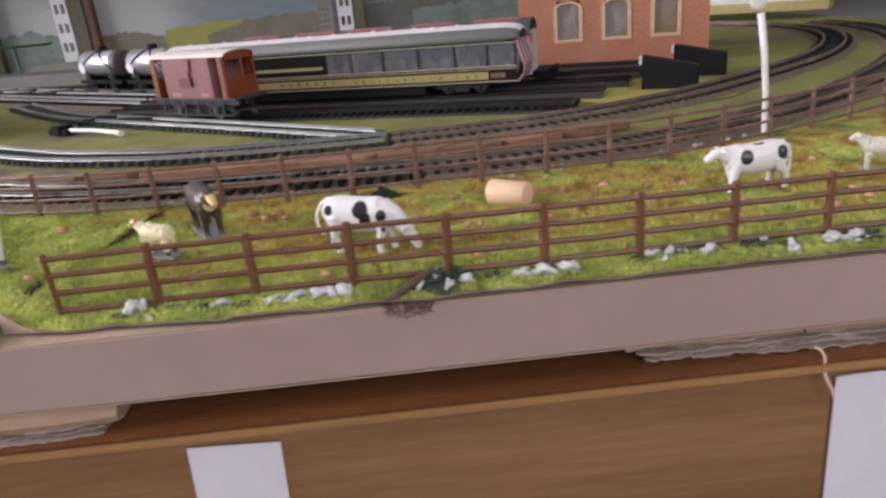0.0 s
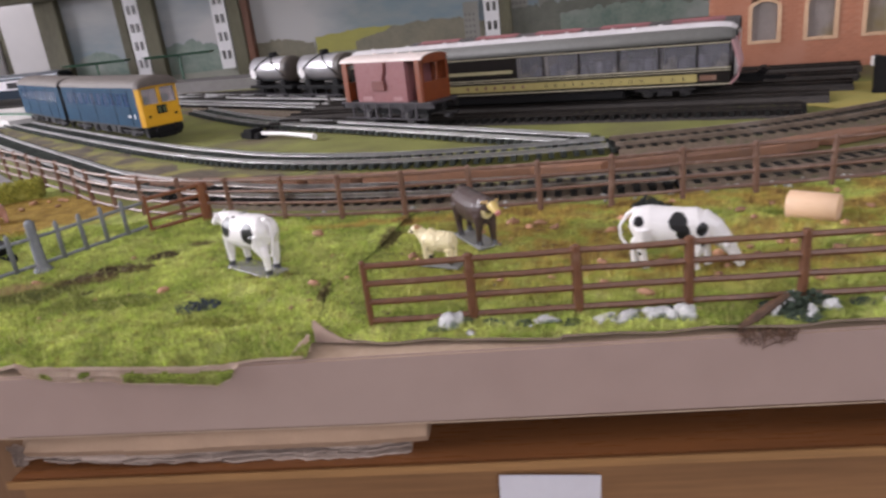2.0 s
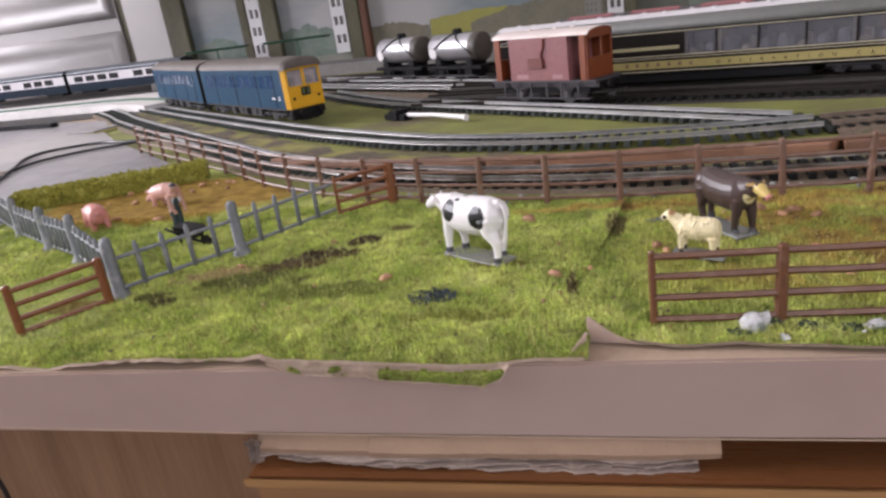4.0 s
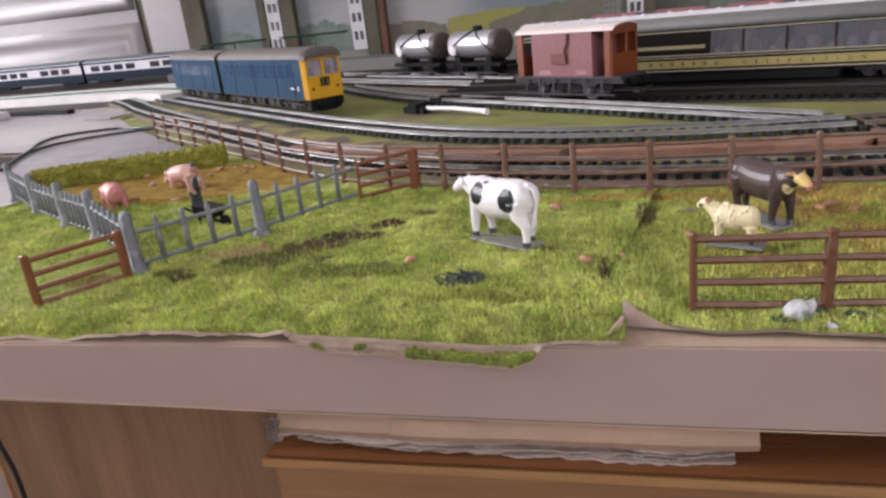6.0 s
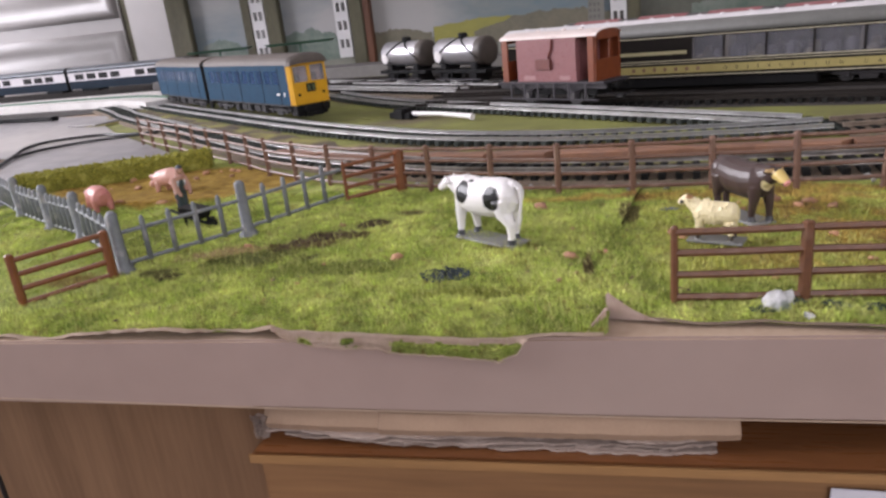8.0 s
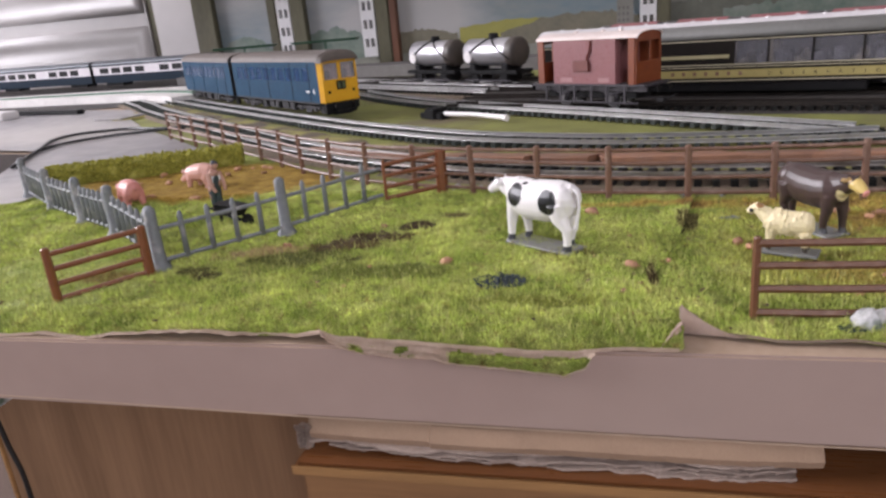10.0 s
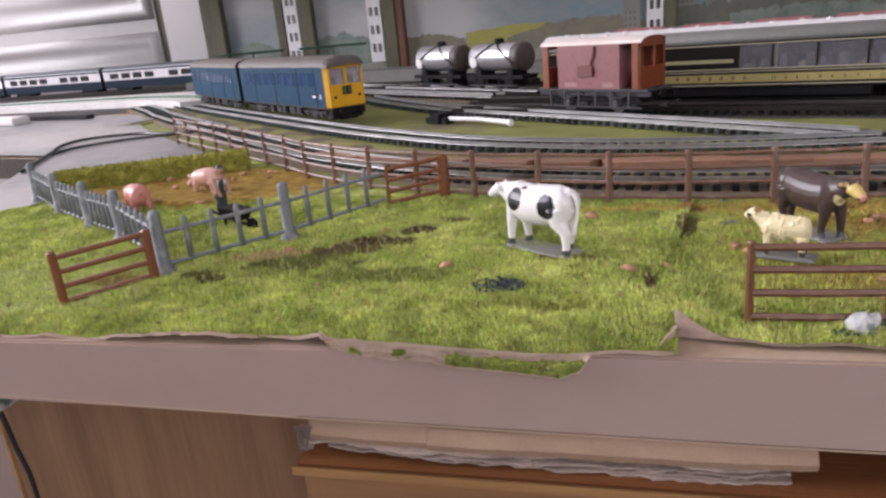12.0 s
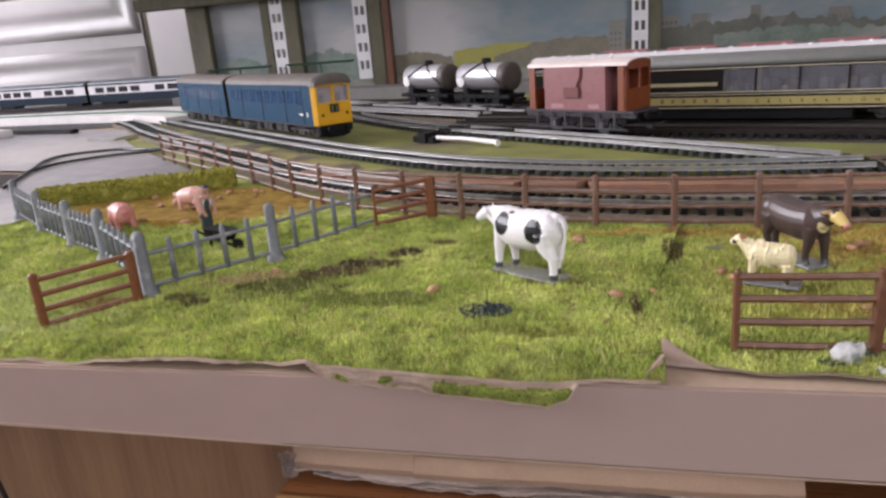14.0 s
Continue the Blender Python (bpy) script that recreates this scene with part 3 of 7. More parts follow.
def grass_material(name, blades):
    m = bpy.data.materials.new(name)
    m.use_nodes = True
    n, link = m.node_tree.nodes, m.node_tree.links.new
    b = n["Principled BSDF"]
    tc = n.new("ShaderNodeTexCoord")

    def noise_tex(scale, detail=4.0, rough=0.6):
        t = n.new("ShaderNodeTexNoise")
        t.inputs["Scale"].default_value, t.inputs["Detail"].default_value, t.inputs["Roughness"].default_value = scale, detail, rough
        link(tc.outputs["Object"], t.inputs["Vector"])
        return t.outputs["Fac"]

    def ramp(fac, stops):
        r = n.new("ShaderNodeValToRGB")
        e = r.color_ramp.elements
        while len(e) < len(stops):
            e.new(0.5)
        for k, (p, c) in enumerate(stops):
            e[k].position, e[k].color = p, (*c, 1)
        link(fac, r.inputs["Fac"])
        return r.outputs["Color"]

    def mix(fac, a, c):
        x = n.new("ShaderNodeMix")
        x.data_type = "RGBA"
        link(fac, x.inputs["Factor"])
        for sock, v in (("A", a), ("B", c)):
            if isinstance(v, tuple):
                x.inputs[sock].default_value = (*v, 1)
            else:
                link(v, x.inputs[sock])
        return x.outputs["Result"]

    def spot(cx, cy, rx, ry, wobble=0.5):
        """1 inside an uneven patch of ground, 0 outside."""
        mp = n.new("ShaderNodeMapping")
        mp.inputs["Location"].default_value = (-cx / rx, -cy / ry, 0)
        mp.inputs["Scale"].default_value = (1000 / rx, 1000 / ry, 0)
        link(tc.outputs["Object"], mp.inputs["Vector"])
        ln = n.new("ShaderNodeVectorMath")
        ln.operation = "LENGTH"
        link(mp.outputs["Vector"], ln.inputs[0])
        ad = n.new("ShaderNodeMath")
        ad.operation = "MULTIPLY_ADD"
        link(noise_tex(90, 5.0), ad.inputs[0])
        ad.inputs[1].default_value = 2 * wobble
        link(ln.outputs["Value"], ad.inputs[2])
        mr = n.new("ShaderNodeMapRange")
        mr.inputs["From Min"].default_value, mr.inputs["From Max"].default_value = 1.35 + wobble - 0.5, 0.65 + wobble
        link(ad.outputs[0], mr.inputs["Value"])
        return mr.outputs["Result"]

    clump_tone = ramp(noise_tex(42, 5.0), [(0.30, (0.155, 0.215, 0.045)), (0.46, (0.41, 0.50, 0.105)), (0.64, (0.70, 0.76, 0.22))])
    straw_tone = ramp(noise_tex(70, 4.0), [(0.35, (0.18, 0.20, 0.05)), (0.65, (0.55, 0.56, 0.20))])
    lush = mix(ramp(noise_tex(190, 4.0), [(0.42, (0, 0, 0)), (0.62, (0.75, 0.75, 0.75))]), clump_tone, straw_tone)
    lush = mix(ramp(noise_tex(330, 3.0), [(0.58, (0, 0, 0)), (0.68, (0.8, 0.8, 0.8))]), lush, (0.25, 0.17, 0.06))
    lush = mix(ramp(noise_tex(17, 6.0), [(0.36, (0.62, 0.62, 0.62)), (0.47, (0, 0, 0))]), lush, (0.17, 0.215, 0.05))
    dry = ramp(noise_tex(75, 5.0), [(0.36, (0.29, 0.18, 0.065)), (0.50, (0.50, 0.36, 0.10)), (0.62, (0.46, 0.46, 0.11)), (0.70, (0.34, 0.41, 0.095))])
    pen = spot(-272, 186, 125, 62, 0.3)
    east = n.new("ShaderNodeMapRange")
    sep = n.new("ShaderNodeSeparateXYZ")
    link(tc.outputs["Object"], sep.inputs[0])
    east.inputs["From Min"].default_value, east.inputs["From Max"].default_value = -0.01, 0.05
    link(sep.outputs["X"], east.inputs["Value"])
    patch = n.new("ShaderNodeMapRange")
    patch.inputs["From Min"].default_value, patch.inputs["From Max"].default_value = 0.37, 0.51
    link(noise_tex(28, 5.0), patch.inputs["Value"])
    far = n.new("ShaderNodeMapRange")
    far.inputs["From Min"].default_value, far.inputs["From Max"].default_value = 0.004, 0.03
    link(sep.outputs["Y"], far.inputs["Value"])
    both = n.new("ShaderNodeMath")
    both.operation = "MULTIPLY"
    link(east.outputs["Result"], both.inputs[0])
    link(patch.outputs["Result"], both.inputs[1])
    both2 = n.new("ShaderNodeMath")
    both2.operation = "MULTIPLY"
    link(both.outputs[0], both2.inputs[0])
    link(far.outputs["Result"], both2.inputs[1])
    # pale lime patch: window light on the western grass put into its colour
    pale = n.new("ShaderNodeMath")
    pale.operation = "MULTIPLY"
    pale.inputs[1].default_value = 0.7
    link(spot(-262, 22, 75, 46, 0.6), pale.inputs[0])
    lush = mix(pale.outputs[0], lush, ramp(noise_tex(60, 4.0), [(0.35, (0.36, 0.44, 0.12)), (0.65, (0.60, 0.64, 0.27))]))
    c = mix(both2.outputs[0], lush, dry)
    strip = spot(60, 113, 150, 9, 0.3)
    c = mix(strip, c, dry)
    c = mix(pen, c, ramp(noise_tex(120, 5.0), [(0.35, (0.27, 0.155, 0.03)), (0.65, (0.50, 0.33, 0.07))]))
    # earth and dry patches; shade by soil and gate painted in as darker tones
    for cx, cy, rx, ry, col in ((-138, 64, 19, 10, (0.15, 0.11, 0.05)), (-128, 72, 17, 9, (0.12, 0.085, 0.04)), (-134, 70, 8, 6, (0.055, 0.04, 0.022)), (-114, 87, 12, 6, (0.075, 0.052, 0.028)), (-101, 100, 9, 3.5, (0.17, 0.14, 0.06)), (-147, 57, 7, 4, (0.14, 0.11, 0.05)), (-172, 57, 22, 11, (0.44, 0.34, 0.17)), (-182, 32, 9, 8, (0.10, 0.085, 0.04)), (-152, 48, 30, 12, (0.155, 0.165, 0.05)), (-118, 34, 40, 9, (0.21, 0.24, 0.06)), (-188, 38, 10, 6, (0.17, 0.165, 0.06)), (-24, 30, 2.2, 15, (0.13, 0.10, 0.045)), (-52, 52, 16, 4, (0.22, 0.20, 0.06)), (-8, 88, 5, 20, (0.15, 0.13, 0.05)), (-220, 30, 16, 8, (0.30, 0.24, 0.09)), (-60, 10, 30, 5, (0.28, 0.30, 0.07)), (112, 106, 10, 5, (0.03, 0.035, 0.02))):
        c = mix(spot(cx, cy, rx, ry, 1.0), c, col)
    if blades:
        g = n.new("ShaderNodeNewGeometry")
        hs = n.new("ShaderNodeHueSaturation")
        mr = n.new("ShaderNodeMapRange")
        mr.inputs["To Min"].default_value, mr.inputs["To Max"].default_value = 0.52, 1.65
        link(g.outputs["Random Per Island"], mr.inputs["Value"])
        link(mr.outputs["Result"], hs.inputs["Value"])
        link(c, hs.inputs["Color"])
        c = hs.outputs["Color"]
    else:
        f = noise_tex(1500, 3.0)
        hs = n.new("ShaderNodeHueSaturation")
        mr = n.new("ShaderNodeMapRange")
        mr.inputs["From Min"].default_value, mr.inputs["From Max"].default_value = 0.3, 0.7
        mr.inputs["To Min"].default_value, mr.inputs["To Max"].default_value = 0.5, 0.98
        link(f, mr.inputs["Value"])
        link(mr.outputs["Result"], hs.inputs["Value"])
        link(c, hs.inputs["Color"])
        c = hs.outputs["Color"]
        bp = n.new("ShaderNodeBump")
        bp.inputs["Strength"].default_value, bp.inputs["Distance"].default_value = 0.9, 0.001
        link(f, bp.inputs["Height"])
        link(bp.outputs["Normal"], b.inputs["Normal"])
    link(c, b.inputs["Base Color"])
    b.inputs["Roughness"].default_value = 0.9
    b.inputs["Specular IOR Level"].default_value = 0.15
    return m


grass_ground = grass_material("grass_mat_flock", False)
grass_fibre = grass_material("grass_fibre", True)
grass_blade = material("pale_grass_blade", (0.46, 0.52, 0.13), (0.58, 0.54, 0.22), 0.8, 120, fine=700, dirt=(0.40, 0.30, 0.14), dirt_at=0.66, spec=0.2)


def fence_y(x):
    """Where the back fence runs, at x."""
    for a, b in zip(B_FENCE, B_FENCE[1:]):
        if a[0] <= x <= b[0]:
            return a[1] + (b[1] - a[1]) * (x - a[0]) / (b[0] - a[0])
    return B_FENCE[0][1] if x < B_FENCE[0][0] else B_FENCE[-1][1]


def left_limit(y):
    """The grass ends against the grey ground along this line."""
    return -470 + (y + 15) * 0.53 if y < 160 else -378 - (y - 160) * 0.2


def mound(x, y):
    u = x * 0.8 + y * 0.6
    return 1.1 * noise.noise((x * 0.018, y * 0.022, 1.3)) + 0.75 * noise.noise((x * 0.06, y * 0.06, 4.0)) + 0.55 * noise.noise((u * 0.09, (y - x) * 0.02, 8.0))


SEAM_Y, SEAM_X = (-20, -5, 17, 30, 46, 66, 122, 160), (-19, -18.5, -21, -24, -18.5, -13, -1.5, 4)
FLAP_X, FLAP_Z = (-115, -111, -104, -94, -84, -81, -67, -56, -49, -46.6, -43.6, -41.5), (0.2, -2.0, -3.9, -4.8, -4.9, -6.1, -7.3, -8.2, -9.3, -7.9, -6.6, -2.6)
LIP_X = (-470, -260, -222, -214, -200, -188, -155, -139, -126, -117, -112, -90, -82, -70, -59, -50, -41, -31, -23)
LIP_Z = (-2.4, -2.2, -2.3, -1.4, -3.0, -1.0, 1.2, -0.6, -0.6, 1.6, 0.4, -0.5, -1.2, -1.8, -2.5, -2.9, -1.9, -1.6, -1.6)


def seam(y):
    """Where the western mat ends over the eastern one."""
    return float(np.interp(y, SEAM_Y, SEAM_X))


def west_front(x):
    """The ragged front edge of the western mat."""
    e = -12.4 + 2.0 * noise.noise((x * 0.035, 0.2, 7)) + 0.7 * noise.noise((x * 0.21, 3.3, 7))
    if x > -122:
        e += (min(1, (x + 122) / 8)) * (-15.2 - e)
    if x > -42:
        e += min(1, (x + 42) / 4) * 1.0
    return e


def east_front(x):
    e = -8.6 - 4.2 * max(0.0, min(1.0, (x - 18) / 40)) + 0.6 * noise.noise((x * 0.03, 9.2, 7)) + 0.3 * noise.noise((x * 0.2, 1.3, 2))
    if x > 105:
        e -= min(1, (x - 105) / 25) * 1.2
    if x < 3:
        e += min(1, (3 - x) / 20) * 4.6
    return e


def mat_height(x, y, west):
    z = 0.3 + mound(x, y)
    if west:
        z += 0.5
        z -= max(0.0, (-x - 150)) * 0.014 * max(0.0, min(1.0, (118 - y) / 40))      # the mat sinks a little towards the west
        e = west_front(x)
        if y < e + 9:
            u = max(0.0, (y - e) / 9)
            z += (1 - u) ** 1.4 * (float(np.interp(x, LIP_X, LIP_Z)) + 0.35 * noise.noise((x * 0.2, 2, 3)) - z)
        gap = seam(y) - x
        if gap < 9 and y > 40:
            z += (0.8 + 0.6 * noise.noise((y * 0.06, 1, 2))) * (1 - max(0, gap) / 9) ** 2 * min(1.0, (y - 40) / 40)
    else:
        e = east_front(x)
        if y < e + 5:
            z += (1 - (y - e) / 5) * (-1.7 if x < 60 else -0.8)
        z -= 0.5 * max(0.0, min(1.0, (seam(y) + 3 - x) / 5))
    return max(z, -2.6)


def lay_mat(west, x0, x1, step):
    bm = bmesh.new()
    ny = 64
    cols = []
    nx = int((x1 - x0) / step)
    for i in range(nx + 1):
        x = x0 + (x1 - x0) * i / nx
        e = west_front(x) if west else east_front(x)
        back = fence_y(x) + 9 if x > -300 else 262
        if west and x < -372:
            back = max(e + 4, (x + 470) / 0.53 - 15)
        col = [bm.verts.new((x, e - 0.1, mat_height(x, e, west) - 0.8))]
        for j in range(ny + 1):
            y = e + (back - e) * (j / ny) ** 1.35
            xx = x
            if west and x > -62:
                xx = x + (seam(y) + 0.8 * noise.noise((y * 0.2, 2, 1)) - x1) * (x + 62) / (x1 + 62)
            col.append(bm.verts.new((xx, y, mat_height(xx, y, west))))
        cols.append(col)
    for a, b in zip(cols, cols[1:]):
        for j in range(len(a) - 1):
            bm.faces.new((a[j], b[j], b[j + 1], a[j + 1]))
    return bm


mat_w = thing("grass_mat", "lush green grass mat with a torn paper-backed front edge", "grass mat", kind="structure")
bm = lay_mat(True, -468, -20, 3.0)
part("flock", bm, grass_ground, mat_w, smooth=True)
mat_e = thing("grass_mat", "green and ochre grass mat with a curled paper edge", "grass mat", kind="structure")
bm = lay_mat(False, -27, 455, 3.0)
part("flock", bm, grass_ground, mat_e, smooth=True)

# the torn tongue of the western mat, turned down over the board edge
bm = bmesh.new()
rows = []
for i in range(151):
    x = -115 + 74.2 * i / 150
    zl = float(np.interp(x, FLAP_X, FLAP_Z)) + 0.35 * noise.noise((x * 0.5, 1, 1)) + 0.2 * noise.noise((x * 1.3, 1, 5))
    zt = mat_height(x, west_front(x), True) - 0.1
    row = []
    for k in range(11):
        v = k / 10
        crease = 0.8 * noise.noise((x * 0.13, v * 3, 4)) + 0.5 * noise.noise((x * 0.4 + v * 2, v * 5, 6))
        row.append(bm.verts.new((x + 0.4 * crease, -15.4 - 1.6 * math.sin(min(1, v * 1.6) * 1.5) - 0.6 * crease - 0.8 * v * v, zt + (min(zl, zt - 0.4) - zt) * v)))
    rows.append(row)
for a, b in zip(rows, rows[1:]):
    for k in range(10):
        f = bm.faces.new((a[k], b[k], b[k + 1], a[k + 1]))
        x, mid = a[k].co.x, (a[k].co.z + a[k + 1].co.z) / 2
        band = a[0].co.z - 1.5 - 0.8 * noise.noise((x * 0.16, 3, 3))
        sown = x > -80 or noise.noise((x * 0.22, mid * 0.5, 7)) > 0.22
        f.material_index = 0 if sown and mid < band and k < 9 else 1
bmesh.ops.solidify(bm, geom=bm.faces[:], thickness=0.35)
part("torn_tongue", bm, [grass_ground, paper], mat_w, "torn mat tongue with bare crumpled paper")

# bare paper edges of the mats
bm = bmesh.new()
rows = []
for i in range(420):
    x = -466 + 446 * i / 419
    e = west_front(x)
    wob = 0.8 * noise.noise((x * 0.07, 5, 5)) + 0.5 * noise.noise((x * 0.31, 2, 5))
    z = mat_height(x, e, True)
    out = 1.2 + 1.3 * wob
    rows.append([bm.verts.new(p) for p in ((x, e + 0.4, z - 0.1), (x, e - 0.5 * out, z + 0.15 - 0.2 * wob), (x, e - out, z - 0.5 - 0.6 * wob))])
for a, b in zip(rows, rows[1:]):
    for k in range(2):
        bm.faces.new((a[k], b[k], b[k + 1], a[k + 1]))
bmesh.ops.solidify(bm, geom=bm.faces[:], thickness=0.25)
part("paper_edge", bm, paper, mat_w, "crumpled tan backing paper", smooth=True)
bm = bmesh.new()
rows = []
for i in range(240):
    x = -8 + 396 * i / 239
    e = east_front(x)
    z = mat_height(x, e, False)
    lift = 0.3 * noise.noise((x * 0.09, 2, 8))
    rows.append([bm.verts.new(p) for p in ((x, e + 0.1, z + 0.05), (x, e - 0.8, z + lift), (x, e - 0.9, z - 0.35 + lift), (x, e + 0.6, z - 0.5))])
for a, b in zip(rows, rows[1:]):
    for k in range(3):
        bm.faces.new((a[k], b[k], b[k + 1], a[k + 1]))
# darker copy of the backing paper: shade under the mat edge in its colour
part("paper_edge", bm, edge_dark, mat_e, "thin curled backing paper", smooth=True)


def paper_curl(a, b, height, power, lean, curl, label, seed):
    """A tongue of backing paper bent up along the line from a to b, highest at a."""
    a, b = Vector(a), Vector(b)
    side = Vector((-(b - a).y, (b - a).x, 0)).normalized()
    bm = bmesh.new()
    rows = []
    for i in range(25):
        u = i / 24
        base_pt = a.lerp(b, u)
        hgt = height * max(0.03, (1 - u)) ** power * min(1, 0.8 + u * 6)
        row = []
        for k in range(9):
            v = k / 8
            c = 0.35 * noise.noise((u * 6, v * 4, seed))
            row.append(bm.verts.new(base_pt + side * (-curl * hgt * math.sin(v * 2.4) + lean * hgt * v + c) + Vector((0, 0, hgt * math.sin(v * 1.9) / math.sin(1.57))) + (a - b).normalized() * (0.12 * hgt * v)))
        rows.append(row)
    for p, q in zip(rows, rows[1:]):
        for k in range(8):
            bm.faces.new((p[k], q[k], q[k + 1], p[k + 1]))
    bmesh.ops.solidify(bm, geom=bm.faces[:], thickness=0.28)
    tagged(part("paper_curl", bm, paper_pale, smooth=True), label, "paper", "paper curls")


paper_pale = material("pale_backing_paper", (0.66, 0.51, 0.43), (0.56, 0.42, 0.34), 0.75, 150, bump=0.2)
paper_curl((-18.8, -4.4, -2.2), (-1.5, -8.8, -1.4), 8.4, 1.9, 0.35, 0.10, "curled-up corner of tan backing paper on the board edge", 3)
paper_curl((-18.6, -9.6, -2.6), (-25.0, -15.0, -2.6), 6.0, 0.7, 0.10, 0.3, "small curled tongue of tan backing paper", 8)
paper_curl((-117.0, -15.8, 0.4), (-112, -16.6, -1.0), 2.6, 1.6, 0.1, 0.1, "small white curled tip of backing paper", 12)

# ---- fibres of the grass ----


def fibres(name, count, x0, x1, y_far, west, length, seed, label, wide=1.0):
    rng = np.random.default_rng(seed)
    pts, grow = [], []
    for k in range(count):
        x = float(rng.uniform(x0, x1))
        lo = (west_front(x) if west else east_front(x)) + 0.2
        hi = min(fence_y(x) + 4, 235)
        y = lo + (hi - lo) * float(rng.random()) ** 1.35
        if y > y_far or x < left_limit(y) + 4:
            continue
        d = x - seam(y)
        if (d > -0.2) if west else (d < 0.2):
            continue
        tuft = noise.noise((x * 0.09, y * 0.09, 3.0)) + 0.5 * noise.noise((x * 0.28, y * 0.28, 6.0))
        bare = abs(y - 72 - 0.93 * (x + 133)) < 9 + 6 * tuft and -150 < x < -94
        if (tuft < -0.35 and rng.random() < 0.6) or (bare and rng.random() < 0.5):
            continue
        pts.append((x, y, mat_height(x, y, west)))
        grow.append(1.0 + 0.55 * tuft)
    p = np.array(pts)
    k = len(p)
    comb = np.array([noise.noise((q[0] * 0.04, q[1] * 0.04, 9.0)) for q in pts]) * 5.0
    ang, lean = comb * 0.5 + rng.normal(0, 2.6, k), rng.uniform(0.05, 0.9, k)
    ln, w = length * rng.uniform(0.5, 1.4, k) * np.array(grow), 0.135 * rng.uniform(0.7, 1.6, k) * wide
    tip = p + np.stack([np.cos(ang) * lean * ln, np.sin(ang) * lean * ln, ln * np.sqrt(1 - lean**2 * 0.8)], 1)
    side = np.stack([-np.sin(ang), np.cos(ang), np.zeros(k)], 1) * w[:, None]
    base_pt = p - (0, 0, 0.2)
    verts = np.stack([base_pt - side, base_pt + side, tip], 1).reshape(-1, 3) * MM
    faces = np.arange(3 * k).reshape(-1, 3)
    me = bpy.data.meshes.new(name)
    me.from_pydata(verts.tolist(), [], faces.tolist())
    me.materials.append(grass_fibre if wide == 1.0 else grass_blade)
    return tagged(new(name, me), label, "grass", kind="stuff")


fibres("grass", 270000, -420, 6, 150, True, 1.5, 11, "short green static grass fibres on the mat")
fibres("grass", 205000, -25, 440, 135, False, 1.45, 12, "short green and straw static grass fibres on the mat")

fibres("grass", 20000, -400, 6, 100, True, 2.3, 31, "longer pale grass blades standing out of the mat", 1.25)
fibres("grass", 12000, -25, 300, 80, False, 2.1, 32, "longer straw-coloured grass blades standing out of the mat", 1.25)

# fibres on the torn tongue that hangs over the board edge
rng = np.random.default_rng(21)
vs, fs = [], []
for k in range(7000):
    x = float(rng.uniform(-110, -43))
    low, top_z = float(np.interp(x, FLAP_X, FLAP_Z)), float(np.interp(x, LIP_X, LIP_Z)) - 1.7
    if low > top_z - 0.4:
        continue
    z = top_z + (low + 0.2 - top_z) * float(rng.random())
    if (x < -80 and noise.noise((x * 0.22, z * 0.5, 7)) < 0.22) or rng.random() < 0.3 + 0.5 * noise.noise((x * 0.15, z * 0.4, 1)):
        continue
    p = np.array((x, -17.0, z))
    tip = p + np.array((rng.normal(0, 0.6), -rng.uniform(0.2, 1.2), rng.uniform(-0.5, 1.3)))
    b0 = len(vs)
    vs += [tuple((p - (0.15, 0, 0)) * MM), tuple((p + (0.15, 0, 0)) * MM), tuple(tip * MM)]
    fs.append((b0, b0 + 1, b0 + 2))
me = bpy.data.meshes.new("grass")
me.from_pydata(vs, [], fs)
me.materials.append(grass_fibre)
tagged(new("grass", me), "short green grass fibres on the hanging mat edge", "grass", kind="stuff")

# ---- fences ----


def post_rail_fence(name, posts, height, label, mat, rails=(0.945, 0.70, 0.44, 0.17), thick=1.75, bar=1.05, thin_first=True, lean=0.4, seed=1):
    rnd = random.Random(seed)
    ob = thing(name, label, "fence")
    tops = []
    for i, (x, y, z) in enumerate(posts):
        dx, dy = rnd.uniform(-lean, lean), rnd.uniform(-lean, lean)
        r = thick * (0.62 if i == 0 and thin_first else 1.0)
        bm = bmesh.new()
        tube(bm, [(x, y, z - 1.5), (x + dx * 0.5, y + dy * 0.5, z + height * 0.5), (x + dx, y + dy, z + height), (x + dx, y + dy, z + height + 0.5)], [r, r, r * 0.96, r * 0.6], 6)
        part("post", bm, mat, ob)
        tops.append(Vector((dx, dy, 0)))
    for i in range(len(posts) - 1):
        a, b = Vector(posts[i]), Vector(posts[i + 1])
        for h in rails:
            bm = bmesh.new()
            p0, p1 = a + tops[i] * h + Vector((0, 0, height * h)), b + tops[i + 1] * h + Vector((0, 0, height * h))
            mid = (p0 + p1) / 2 + Vector((0, 0, rnd.uniform(-0.35, 0.05)))
            tube(bm, [p0, mid, p1], bar, 6)
            part("rail", bm, mat, ob)
    return ob


front = [(33.9 * k, 0.6 * math.sin(k * 0.9), -2.0) for k in range(13)]
post_rail_fence("fence", front, 25.0, "brown plastic four-rail field fence along the board edge", fence_brown, seed=4)
back_pts = [(p.x, p.y, -0.6) for p, d in curve_points(B_FENCE, 33.0)]
post_rail_fence("fence", back_pts, 24.2, "weathered brown plastic four-rail fence beside the tracks", old_brown, thin_first=False, lean=0.9, seed=9, bar=0.85, thick=1.5)


